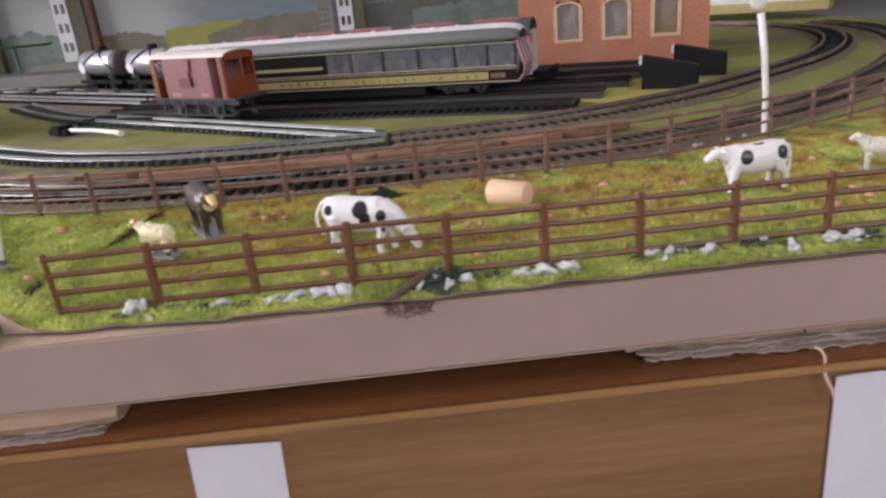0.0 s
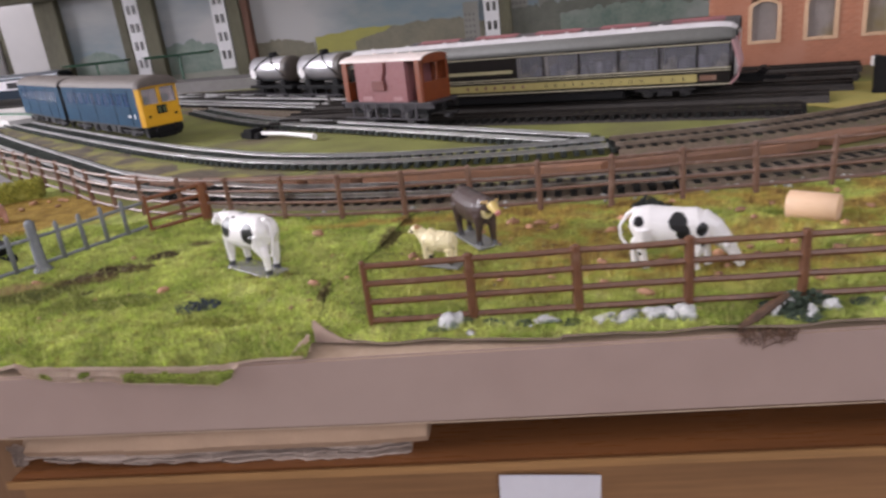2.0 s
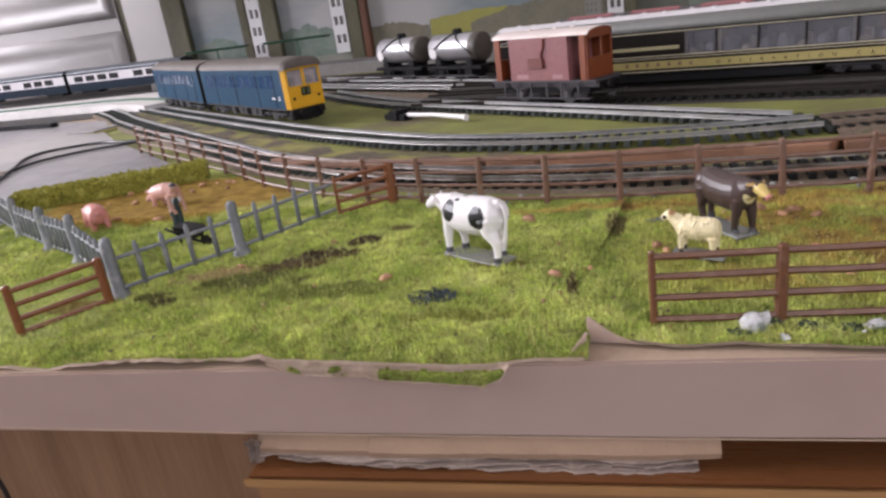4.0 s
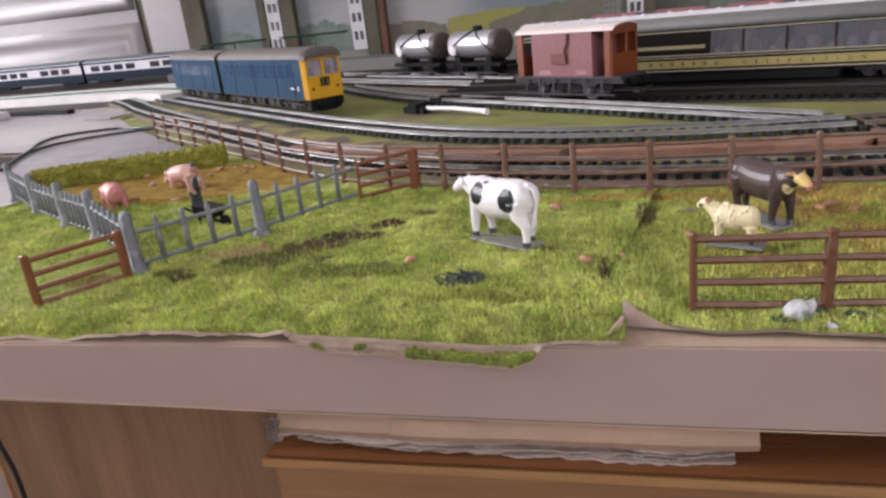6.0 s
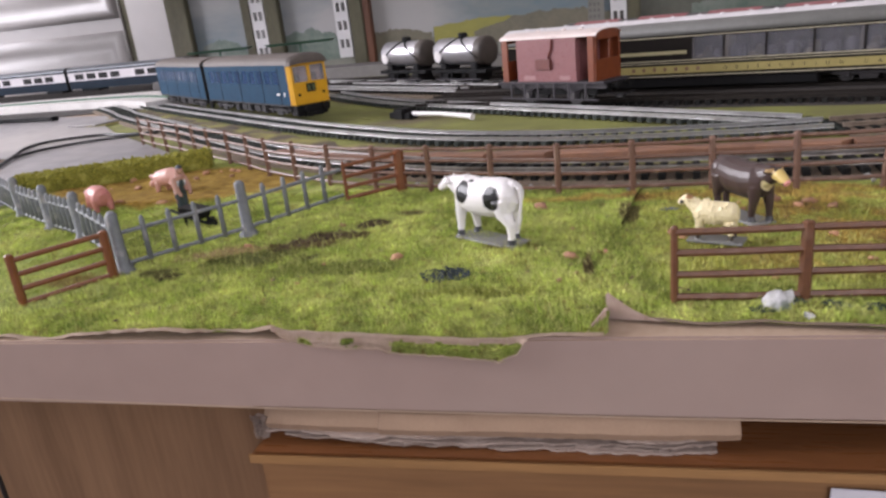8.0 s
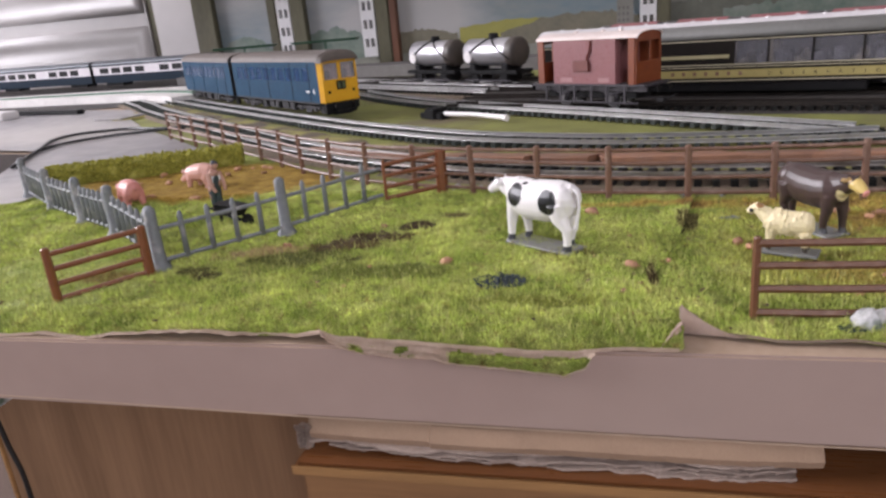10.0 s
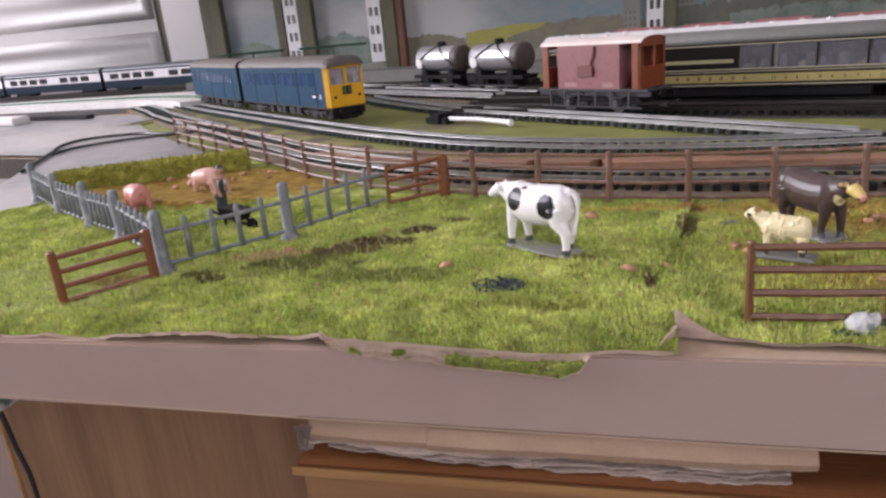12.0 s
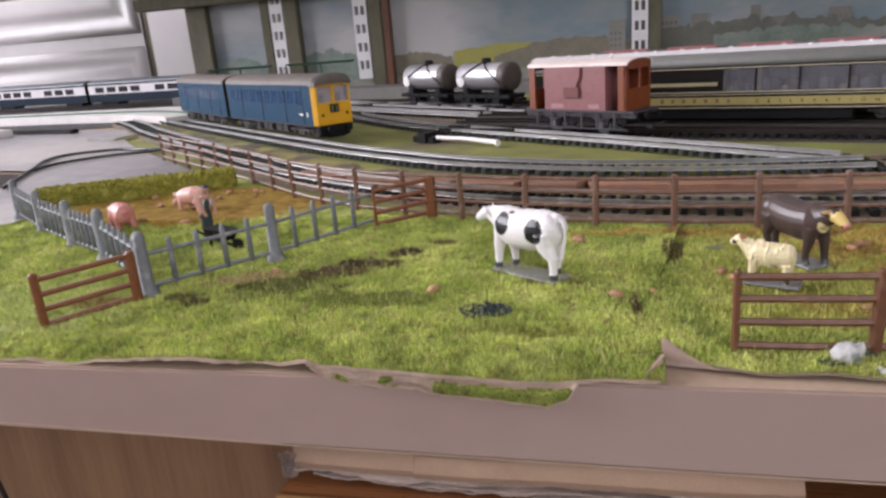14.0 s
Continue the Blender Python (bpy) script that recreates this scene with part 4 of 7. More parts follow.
def gate(posts, height, label, thick, bars=4):
    ob = thing("field_gate", label, "gate", "field gates")
    a, b = (Vector(p) for p in posts)
    for p, r in zip((a, b), thick):
        bm = bmesh.new()
        tube(bm, [p - Vector((0, 0, 1.5)), p + Vector((0, 0, height)), p + Vector((0, 0, height + 0.6))], [r, r * 0.95, r * 0.55], 8)
        part("post", bm, gate_brown, ob)
    for k in range(bars):
        h = height * (0.19 + 0.75 * k / (bars - 1))
        bm = bmesh.new()
        tube(bm, [a + Vector((0, 0, h - 0.6)), b + Vector((0, 0, h + 0.4))], 1.05, 6)
        part("bar", bm, gate_brown, ob)
    return ob


gate([(-226, 8.5, -2.8), (-205.2, 32.5, -2.6)], 22.0, "rust-brown plastic field gate standing in the grass", (1.6, 1.9))
gate([(-141.5, 130, -1.4), (-117.5, 146.5, -0.9)], 22.0, "rust-brown plastic field gate beside the grey fence", (0.9, 3.0))


def paling(points, height, gaps, label, open_end=0):
    """A grey fence with round-topped posts, and pales on two rails between."""
    ob = thing("fence", label, "fence", "grey pen fence")
    for x, y, z in points[: len(points) - open_end]:
        bm = bmesh.new()
        tube(bm, [(x, y, z - 1), (x, y, z + 3.4), (x, y, z + 6.2), (x, y, z + height * 0.9), (x, y, z + height), (x, y, z + height + 1.2)], [5.4, 4.3, 2.5, 2.2, 2.25, 1.1], 10)
        part("post", bm, grey_plastic, ob, smooth=True)
    for i, n in enumerate(gaps):
        a, b = Vector(points[i]), Vector(points[i + 1])
        for h in (0.24, 0.72):
            bm = bmesh.new()
            tube(bm, [a + Vector((0, 0, height * h)), b + Vector((0, 0, height * h))], 0.85, 6)
            part("rail", bm, grey_plastic, ob)
        for k in range(n):
            p = a + (b - a) * ((k + 1) / (n + 1))
            bm = bmesh.new()
            tube(bm, [p + Vector((0, 0, height * 0.2)), p + Vector((0, 0, height * 0.84)), p + Vector((0, 0, height * 0.9))], [1.15, 1.1, 0.6], 7)
            part("pale", bm, grey_plastic, ob, smooth=True)
    return ob


paling([(-205.6, 40, -3.0), (-172.6, 83, -2.8), (-143.0, 129, -2.0)], 26.5, (4, 4), "grey plastic paling fence with round-topped posts", 1)
paling([(-210.4, 46, -3.0), (-261, 87, -3.2), (-295, 107, -3.2), (-337, 134, -3.4), (-386.5, 171, -3.4)], 25.5, (6, 6, 6, 6), "grey plastic paling fence round the pig pen")

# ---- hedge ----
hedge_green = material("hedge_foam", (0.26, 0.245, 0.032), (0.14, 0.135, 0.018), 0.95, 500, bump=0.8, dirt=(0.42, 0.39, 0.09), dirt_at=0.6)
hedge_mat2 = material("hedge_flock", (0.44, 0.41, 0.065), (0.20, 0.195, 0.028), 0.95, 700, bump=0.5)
hedge = thing("hedge", "olive-green foam hedge behind the pig pen", "hedge")
bm = bmesh.new()
ha, hb = Vector((-390, 189)), Vector((-276, 241))
hd = (hb - ha).normalized()
hn = Vector((-hd.y, hd.x))
nx, ring = 60, 18
rows = []
for i in range(nx + 1):
    c = ha + (hb - ha) * (i / nx)
    row = []
    for k in range(ring):
        a = 2 * math.pi * k / ring
        ca, sa = math.cos(a), math.sin(a)
        s = lambda v: math.copysign(abs(v) ** 0.45, v)
        u, h = s(ca) * 8.5, 7.6 + s(sa) * 9.0
        jig = 1.1 * noise.noise((c.x * 0.16, k * 0.9, h * 0.2)) + 0.8 * noise.noise((c.x * 0.5, k * 1.7, 3))
        taper = 1.0 if 0 < i < nx else 0.75
        row.append((c.x + hn.x * (u + jig) * taper, c.y + hn.y * (u + jig) * taper, max(-5, -4.2 + (h + jig) * (0.9 + 0.1 * taper))))
    rows.append(row)
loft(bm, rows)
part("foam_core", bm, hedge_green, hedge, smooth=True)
rng = np.random.default_rng(5)
vs, fs = [], []
for k in range(9000):
    i, j = int(rng.integers(0, nx)), int(rng.integers(0, ring))
    p = np.array(rows[i][j]) * (1 - rng.random()) + 0
    u = float(rng.random())
    q0, q1 = np.array(rows[i][j]), np.array(rows[i + 1][(j + 1) % ring])
    p = q0 * (1 - u) + q1 * u + rng.normal(0, 0.5, 3)
    d1, d2 = rng.normal(0, 0.7, 3), rng.normal(0, 0.7, 3)
    b0 = len(vs)
    vs += [tuple((p - d1) * MM), tuple((p + d2) * MM), tuple((p + d1) * MM), tuple((p - d2) * MM)]
    fs.append((b0, b0 + 1, b0 + 2, b0 + 3))
me = bpy.data.meshes.new("leaf_flock")
me.from_pydata(vs, [], fs)
me.materials.append(hedge_mat2)
ob = tagged(new("leaf_flock", me), kind="stuff")
ob.parent = hedge

# ---- painted farm figurines, each one plain mesh ----


def painted(name, body, marks=(), hoof=None, plate=None, rough=0.32, shade=None, bump=0.12, grain=180):
    """Glossy enamel with painted marks. marks: (x, y, z, rx, ry, rz, colour), in millimetres of the figure."""
    m = material(name, body, shade or tuple(v * 0.9 for v in body), rough, grain, bump=bump, fine=1400)
    n, link = m.node_tree.nodes, m.node_tree.links.new
    b = n["Principled BSDF"]
    tc = n.new("ShaderNodeTexCoord")
    c = b.inputs["Base Color"].links[0].from_socket
    wob = n.new("ShaderNodeTexNoise")
    wob.inputs["Scale"].default_value = 260

    def lay(fac, colour):
        x = n.new("ShaderNodeMix")
        x.data_type = "RGBA"
        link(fac, x.inputs["Factor"])
        link(c, x.inputs["A"])
        x.inputs["B"].default_value = (*colour, 1)
        return x.outputs["Result"]

    link(tc.outputs["Object"], wob.inputs["Vector"])
    for x, y, z, rx, ry, rz, colour in marks:
        mp = n.new("ShaderNodeMapping")
        mp.inputs["Location"].default_value = (-x / rx, -y / ry, -z / rz)
        mp.inputs["Scale"].default_value = (1000 / rx, 1000 / ry, 1000 / rz)
        link(tc.outputs["Object"], mp.inputs["Vector"])
        ln = n.new("ShaderNodeVectorMath")
        ln.operation = "LENGTH"
        link(mp.outputs["Vector"], ln.inputs[0])
        ad = n.new("ShaderNodeMath")
        ad.operation = "MULTIPLY_ADD"
        link(wob.outputs["Fac"], ad.inputs[0])
        ad.inputs[1].default_value = 0.5
        link(ln.outputs["Value"], ad.inputs[2])
        mr = n.new("ShaderNodeMapRange")
        mr.inputs["From Min"].default_value, mr.inputs["From Max"].default_value = 1.30, 1.22
        link(ad.outputs[0], mr.inputs["Value"])
        c = lay(mr.outputs["Result"], colour)
    sep = n.new("ShaderNodeSeparateXYZ")
    link(tc.outputs["Object"], sep.inputs[0])
    for limit, colour in ((hoof and 0.0032, hoof), (plate and 0.00125, plate)):
        if colour:
            lt = n.new("ShaderNodeMath")
            lt.operation = "LESS_THAN"
            link(sep.outputs["Z"], lt.inputs[0])
            lt.inputs[1].default_value = limit
            c = lay(lt.outputs[0], colour)
    link(c, b.inputs["Base Color"])
    return m


def figurine(name, bm, mat, m, label, category, voxel=0.34, scale=1.0, group=""):
    ob = part(name, bm, mat, smooth=True)
    re = ob.modifiers.new("cast", "REMESH")
    re.mode, re.voxel_size, re.use_smooth_shade = "VOXEL", voxel * MM, True
    sm = ob.modifiers.new("soften", "SMOOTH")
    sm.factor, sm.iterations = 0.5, 3
    tagged(ob, label, category, group)
    ob.matrix_basis = m @ Matrix.Scale(scale, 4)
    return ob


def cow_mesh(grazing=False, plate=True, tail_side=1.0, nod=0.0, stride=1.0, tail_swing=0.0):
    bm = bmesh.new()
    # barrel: deep chest, slightly hollow back, square rump
    tube(bm, [(-15.4, 0, 19.0), (-13.6, 0, 18.2), (-10, 0, 17.5), (-4, 0, 16.3), (3, 0, 16.1), (8, 0, 16.9), (11.2, 0, 17.6)], [3.0, 5.0, 5.8, 6.3, 6.2, 5.7, 3.7], 20, 1.16)
    tube(bm, [(-15.2, 0, 22.2), (-9, 0, 22.3), (0, 0, 21.4), (8, 0, 21.3), (11, 0, 19.4 if grazing else 21.2)], [1.3, 1.3, 1.1, 1.3, 1.4], 10)
    if grazing:
        tube(bm, [(7.6, 0, 18.0), (12.4, 0, 15.4), (16.6, 0, 10.8), (18.6, 0, 8.6)], [4.4, 3.6, 2.6, 2.1], 14, 1.25)
        tube(bm, [(17.6, 0, 9.6), (19.6, 0, 6.4), (21.4, 0, 3.2), (21.9, 0, 2.0)], [2.3, 2.1, 1.6, 1.3], 14)
        ears, brow = (17.2, 10.6), (18.2, 10.8)
    else:
        hx, hz = 15.2 + nod * 0.25, 21.6 - nod * 0.42
        tube(bm, [(8, 0, 18.4), (11.6, 0, 19.8 - nod * 0.2), (hx - 0.6, 0, hz)], [4.3, 3.2, 2.3], 14, 1.3)
        tube(bm, [(hx - 1.2, 0, hz + 0.5), (hx + 1.8, 0, hz - 0.3), (hx + 4.8, 0, hz - 2.2), (hx + 6.0, 0, hz - 3.0)], [2.2, 2.3, 1.7, 1.35], 14)
        tube(bm, [(10.0, 0, 14.2), (12.0, 0, 16.2), (14.2, 0, 18.6 - nod * 0.4)], [1.0, 1.1, 0.8], 8)
        ears, brow = (hx - 0.9, hz + 1.0), (hx + 0.1, hz + 1.7)
    for s in (-1, 1):
        tube(bm, [(ears[0], s * 1.6, ears[1]), (ears[0] - 0.4, s * 3.2, ears[1] + 0.2), (ears[0] - 0.6, s * 4.6, ears[1] - 0.3)], [0.7, 1.0, 0.35], 8)
        tube(bm, [(brow[0], s * 1.2, brow[1]), (brow[0] + 0.2, s * 2.3, brow[1] + 0.7), (brow[0] + 0.9, s * 2.6, brow[1] + 1.3)], [0.55, 0.45, 0.22], 6)
        f = 1.5 * s * stride
        tube(bm, [(8.2, s * 2.6, 15.0), (8.8 + f * 0.4, s * 2.9, 9.6), (8.6 + f * 0.8, s * 2.9, 6.6), (8.5 + f, s * 2.9, 3.0), (8.9 + f, s * 2.9, 1.0)], [2.9, 2.0, 1.55, 1.3, 1.6], 12)
        g = 1.7 * s * stride
        tube(bm, [(-11.0, s * 2.7, 16.4), (-11.4 - g * 0.3, s * 3.0, 11.6), (-13.6 - g * 0.7, s * 3.2, 8.2), (-13.2 - g, s * 3.2, 4.0), (-12.7 - g, s * 3.2, 1.0)], [4.1, 3.0, 1.7, 1.35, 1.65], 12)
        ball(bm, (-12.2, s * 2.3, 17.9), (4.2, 3.3, 4.8), 14)
        ball(bm, (7.6, s * 2.4, 16.4), (3.0, 2.5, 4.2), 12)
    tube(bm, [(-15.2, 0, 21.8), (-17.2, 0.3 * tail_side, 20.6), (-18.2 - tail_swing, 0.9 * tail_side, 16.4), (-17.8 - tail_swing, 1.4 * tail_side, 12.0), (-17.0, 1.6 * tail_side, 8.4)], [0.85, 0.8, 0.65, 0.6, 0.95], 8)
    ball(bm, (-9.4, 0, 10.6), (2.2, 1.8, 1.5), 10)
    if plate:
        box(bm, -16.6, 11.8, -5.4, 5.4, 0, 1.0)
    return bm


INK, WHITE, HOOF, PLATE = (0.012, 0.012, 0.013), (0.82, 0.785, 0.775), (0.06, 0.062, 0.07), (0.20, 0.20, 0.19)
holstein_a = painted("enamel_black_patches", WHITE, [(5.6, 5.0, 18.4, 3.5, 4.2, 4.0, INK), (-8.6, 5.2, 17.4, 3.6, 4.2, 4.4, INK), (2.4, 2.2, 21.4, 2.6, 1.5, 1.3, INK), (-0.4, 0, 22.3, 4.4, 1.2, 1.1, INK), (5, -5.5, 18.6, 3.1, 4, 3.6, INK), (-9, -5.5, 17.5, 3, 4, 3.4, INK)], HOOF, PLATE)
figurine("cow_figurine", cow_mesh(nod=4.0), holstein_a, at(-62.0, 62.0, 0.9, 145), "glossy white cow figurine with black patches on a grey base", "figurine", scale=1.05, group="farm animals")
holstein_b = painted("enamel_black_marks", WHITE, [(1.0, -5, 19.4, 3.2, 4.5, 3.6, INK), (2.6, -5.4, 16.0, 2.4, 3.5, 3.2, INK), (-12.6, -4, 19.2, 2.0, 4, 1.9, INK), (8.8, -4.5, 16.8, 1.9, 4, 2.4, INK), (8.8, -3.2, 11.5, 1.3, 2, 1.6, INK), (-12.8, -3, 6.8, 1.6, 2.2, 1.2, INK), (2, 5, 18, 3.4, 4, 4.6, INK), (-11, -3, 3.4, 1.6, 2, 1.1, INK)], None, PLATE)
figurine("cow_figurine", cow_mesh(True, False, -1, 0.0, 1.3, 1.6), holstein_b, at(105.5, 33.0, -0.3, -17), "white cow figurine with black patches, head down grazing", "figurine", scale=0.98, group="farm animals")
holstein_c = painted("enamel_two_patches", WHITE, [(5.0, 5.3, 18.4, 2.9, 4, 3.3, INK), (-11.5, 5, 19, 2.6, 4, 3.0, INK), (-2.5, 1.5, 22.2, 5, 1.2, 1.2, INK)])
figurine("cow_figurine", cow_mesh(False, False, nod=3.0, stride=1.3), holstein_c, at(271.5, 59.5, -1.4, 184), "white cow figurine with two round black patches", "figurine", scale=0.95, group="farm animals")
brown_cow = painted("enamel_dark_brown", (0.075, 0.047, 0.042), [(19.5, 0, 20.6, 4.2, 4, 2.6, (0.62, 0.46, 0.16)), (12.2, 0, 16.8, 1.8, 3.0, 3.0, (0.66, 0.56, 0.30)), (22.4, 0, 18.0, 1.9, 2.2, 1.9, (0.72, 0.30, 0.28)), (16.0, 3.4, 22.5, 1.7, 2.0, 1.2, (0.5, 0.33, 0.14)), (16.0, -3.4, 22.5, 1.7, 2.0, 1.2, (0.5, 0.33, 0.14))], (0.05, 0.05, 0.055), PLATE, rough=0.33, shade=(0.05, 0.032, 0.03))
figurine("cow_figurine", cow_mesh(nod=1.5), brown_cow, at(33.0, 74.5, 1.0, -61), "glossy dark brown cow figurine with a pale face", "figurine", scale=0.94, group="farm animals")


def sheep_mesh():
    bm = bmesh.new()
    tube(bm, [(-8.5, 0, 11.2), (-7, 0, 11.0), (-2, 0, 10.8), (4, 0, 11.0), (7, 0, 11.6)], [2.4, 3.7, 4.0, 4.0, 2.8], 16, 1.08)
    for k in range(60):
        a, x = random.uniform(0, 2 * math.pi), random.uniform(-7.5, 6)
        ball(bm, (x, 3.75 * math.cos(a), 10.9 + 3.9 * math.sin(a)), (0.5, 0.6, 1.5), 6)
    tube(bm, [(6, 0, 12.4), (8.6, 0, 14.4), (10, 0, 15.4)], [3.0, 2.3, 1.8], 12)
    tube(bm, [(9, 0, 15.9), (11, 0, 15), (12.8, 0, 13.6)], [1.9, 1.7, 1.1], 12)
    for s in (-1, 1):
        ball(bm, (9.0, s * 2.2, 15.8), (0.7, 1.5, 0.6), 8)
        tube(bm, [(5, s * 2.2, 8), (5.2, s * 2.2, 1)], [1.5, 0.95], 8)
        tube(bm, [(-6.2, s * 2.2, 8), (-6.6, s * 2.2, 1)], [1.7, 0.95], 8)
    box(bm, -11, 9, -4.6, 4.6, 0, 0.9)
    return bm


fleece = painted("cream_enamel_fleece", (0.86, 0.76, 0.50), [(11.6, 1.6, 14.6, 0.9, 1.4, 0.8, (0.03, 0.03, 0.03)), (11.6, -1.6, 14.6, 0.9, 1.4, 0.8, (0.03, 0.03, 0.03)), (8.8, 0, 16.6, 1.4, 3.4, 0.9, (0.42, 0.23, 0.10))], (0.06, 0.05, 0.04), PLATE, rough=0.4, shade=(0.74, 0.62, 0.36), bump=0.5, grain=700)
figurine("sheep_figurine", sheep_mesh(), fleece, at(18.5, 50.5, 1.2, 157), "cream sheep figurine with modelled fleece on a grey base", "figurine", voxel=0.24, scale=0.92, group="farm animals")
bm = sheep_mesh()
figurine("sheep_figurine", bm, painted("white_enamel_fleece", (0.6, 0.55, 0.45), rough=0.5), at(336, 69, -0.4, 150), "pale sheep figurine standing in the field", "figurine", voxel=0.3, group="farm animals")


def pig_mesh():
    bm = bmesh.new()
    tube(bm, [(-9.4, 0, 8.6), (-8, 0, 8.8), (-3, 0, 8.9), (3, 0, 8.4), (6.5, 0, 8), (9, 0, 7)], [1.8, 3.9, 4.7, 4.4, 3.7, 2.6], 16, 1.05)
    tube(bm, [(8, 0, 7.4), (11, 0, 5.6), (12.8, 0, 4.4), (13.2, 0, 4.1)], [2.7, 1.9, 1.4, 1.4], 12)
    ball(bm, (-3, 0, 5.6), (4.6, 3.0, 1.6), 10)
    for s in (-1, 1):
        ball(bm, (9.2, s * 2.3, 9.3), (1.5, 0.8, 1.5), 8)
        ball(bm, (-6.5, s * 2.6, 7.6), (2.8, 2.0, 3.4), 10)
        ball(bm, (4.8, s * 2.5, 7.2), (2.2, 1.7, 3.0), 10)
        tube(bm, [(4.6 + s, s * 2.6, 6), (5.4 + s, s * 2.8, 0)], [1.7, 1.0], 8)
        tube(bm, [(-6 + s, s * 2.7, 6.5), (-7.2 + s, s * 2.9, 3), (-6.6 + s, s * 2.9, 0)], [2.1, 1.25, 1.1], 8)
    tube(bm, [(-9.6, 0, 10), (-11, 0.8, 10.6), (-10.8, -0.4, 9.4)], [0.5, 0.45, 0.3], 6)
    return bm


pink = painted("pink_enamel", (0.66, 0.27, 0.24), rough=0.4, shade=(0.48, 0.18, 0.15))
figurine("pig_figurine", pig_mesh(), pink, at(-290, 139, -1.4, 142), "glossy pink pig figurine in the pen", "figurine", scale=1.2, group="farm animals")
pink_b = painted("pink_enamel_muddy", (0.60, 0.33, 0.27), [(8.5, 0, 8.5, 2.2, 3, 2.2, (0.05, 0.04, 0.04))], rough=0.4)
figurine("pig_figurine", pig_mesh(), pink_b, at(-269.5, 177, -0.8, 168), "pink pig figurine rooting in the pen", "figurine", scale=1.12, group="farm animals")
# a plain stooping farm figure
bm = bmesh.new()
for s in (-1, 1):
    tube(bm, [(s * 1.4, 0, 0), (s * 1.4, 0.2, 6), (s * 1.2, 0.6, 12)], [1.3, 1.4, 1.8], 8)
    tube(bm, [(s * 2.6, -0.8, 18.5), (s * 3.2, -2.6, 14), (s * 2.2, -4.4, 10.5)], [1.2, 1.0, 0.8], 8)
tube(bm, [(0, 0.8, 11.0), (0, 0, 15.5), (0, -1.6, 19.6)], [2.2, 2.5, 1.8], 12)
ball(bm, (0, -2.8, 22.2), (1.7, 1.9, 2.1), 12)
worker = painted("painted_figure", (0.46, 0.25, 0.19), [(0, 0.4, 7, 2.9, 4.2, 8.5, (0.03, 0.045, 0.055)), (0, 0.2, 16.2, 3.0, 3.4, 2.6, (0.55, 0.56, 0.59)), (0, -2.4, 15.2, 1.4, 2.0, 2.6, (0.03, 0.045, 0.055)), (0, -2.6, 23.6, 2.3, 2.4, 1.3, (0.03, 0.035, 0.05))], rough=0.55)
figurine("farmer_figurine", bm, worker, at(-232.5, 130, -3.2, 62), "plain painted stooping figurine in dark clothes", "figurine", voxel=0.3, scale=1.16)

barrow = thing("wheelbarrow", "dark grey toy wheelbarrow in the pig pen", "wheelbarrow", m=at(-209, 103, -1.8, -20) @ Matrix.Scale(1.12, 4))
bm = bmesh.new()
loft(bm, [[(-5, -3.4, 5), (5, -2.4, 5), (5, 2.4, 5), (-5, 3.4, 5)], [(-6.4, -4.4, 10), (7, -3.4, 9.2), (7, 3.4, 9.2), (-6.4, 4.4, 10)]])
part("tub", bm, black_plastic, barrow)
bm = bmesh.new()
tube(bm, [(9, -0.7, 2.9), (9, 0.7, 2.9)], 2.9, 14)
part("wheel", bm, black_plastic, barrow)
for s in (-1, 1):
    bm = bmesh.new()
    tube(bm, [(9, s * 1.2, 3), (2, s * 2.6, 4.8), (-12, s * 3.6, 8.5)], 0.6, 6)
    tube(bm, [(-4, s * 2.8, 5), (-5, s * 2.8, 0)], 0.6, 6)
    part("shaft", bm, black_plastic, barrow)

# ---- loose things in the field ----
pine = material("bare_dowel", (0.74, 0.51, 0.34), (0.66, 0.43, 0.27), 0.6, 200, bump=0.1, stretch=(0.2, 1, 1))
bm = bmesh.new()
tube(bm, [(-9.3, 0, 5.8), (-8.9, 0, 5.8), (8.9, 0, 5.8), (9.3, 0, 5.8)], [5.4, 5.8, 5.8, 5.4], 24)
ob = tagged(part("hay_roll", bm, pine, smooth=True), "short bare wooden dowel lying in the grass as a bale", "bale")
ob.matrix_basis = at(168, 73, -0.2, -36)
ob.data.polygons[-1].use_smooth = ob.data.polygons[-2].use_smooth = False


def clump(name, x, y, z, r, n, mat, label, category, seed, flat=0.6, group="", size=(0.18, 0.45)):
    rnd = random.Random(seed)
    bm = bmesh.new()
    for k in range(n):
        a, d = rnd.uniform(0, 2 * math.pi), r * math.sqrt(rnd.random())
        s = r * rnd.uniform(*size)
        ball(bm, (d * math.cos(a), d * math.sin(a) * 0.7, s * 0.5 + rnd.random() * r * flat * (1 - d / r)), (s, s * rnd.uniform(0.6, 1), s * rnd.uniform(0.5, 0.9)), 7)
    for v in bm.verts:
        v.co += Vector((noise.noise(v.co * 0.9 + Vector((seed, 0, 0))), noise.noise(v.co * 0.9 + Vector((0, seed, 0))), noise.noise(v.co * 0.9 + Vector((0, 0, seed))))) * r * 0.12
    ob = tagged(part(name, bm, mat), label, category, group)
    ob.matrix_basis = at(x, y, z)
    return ob


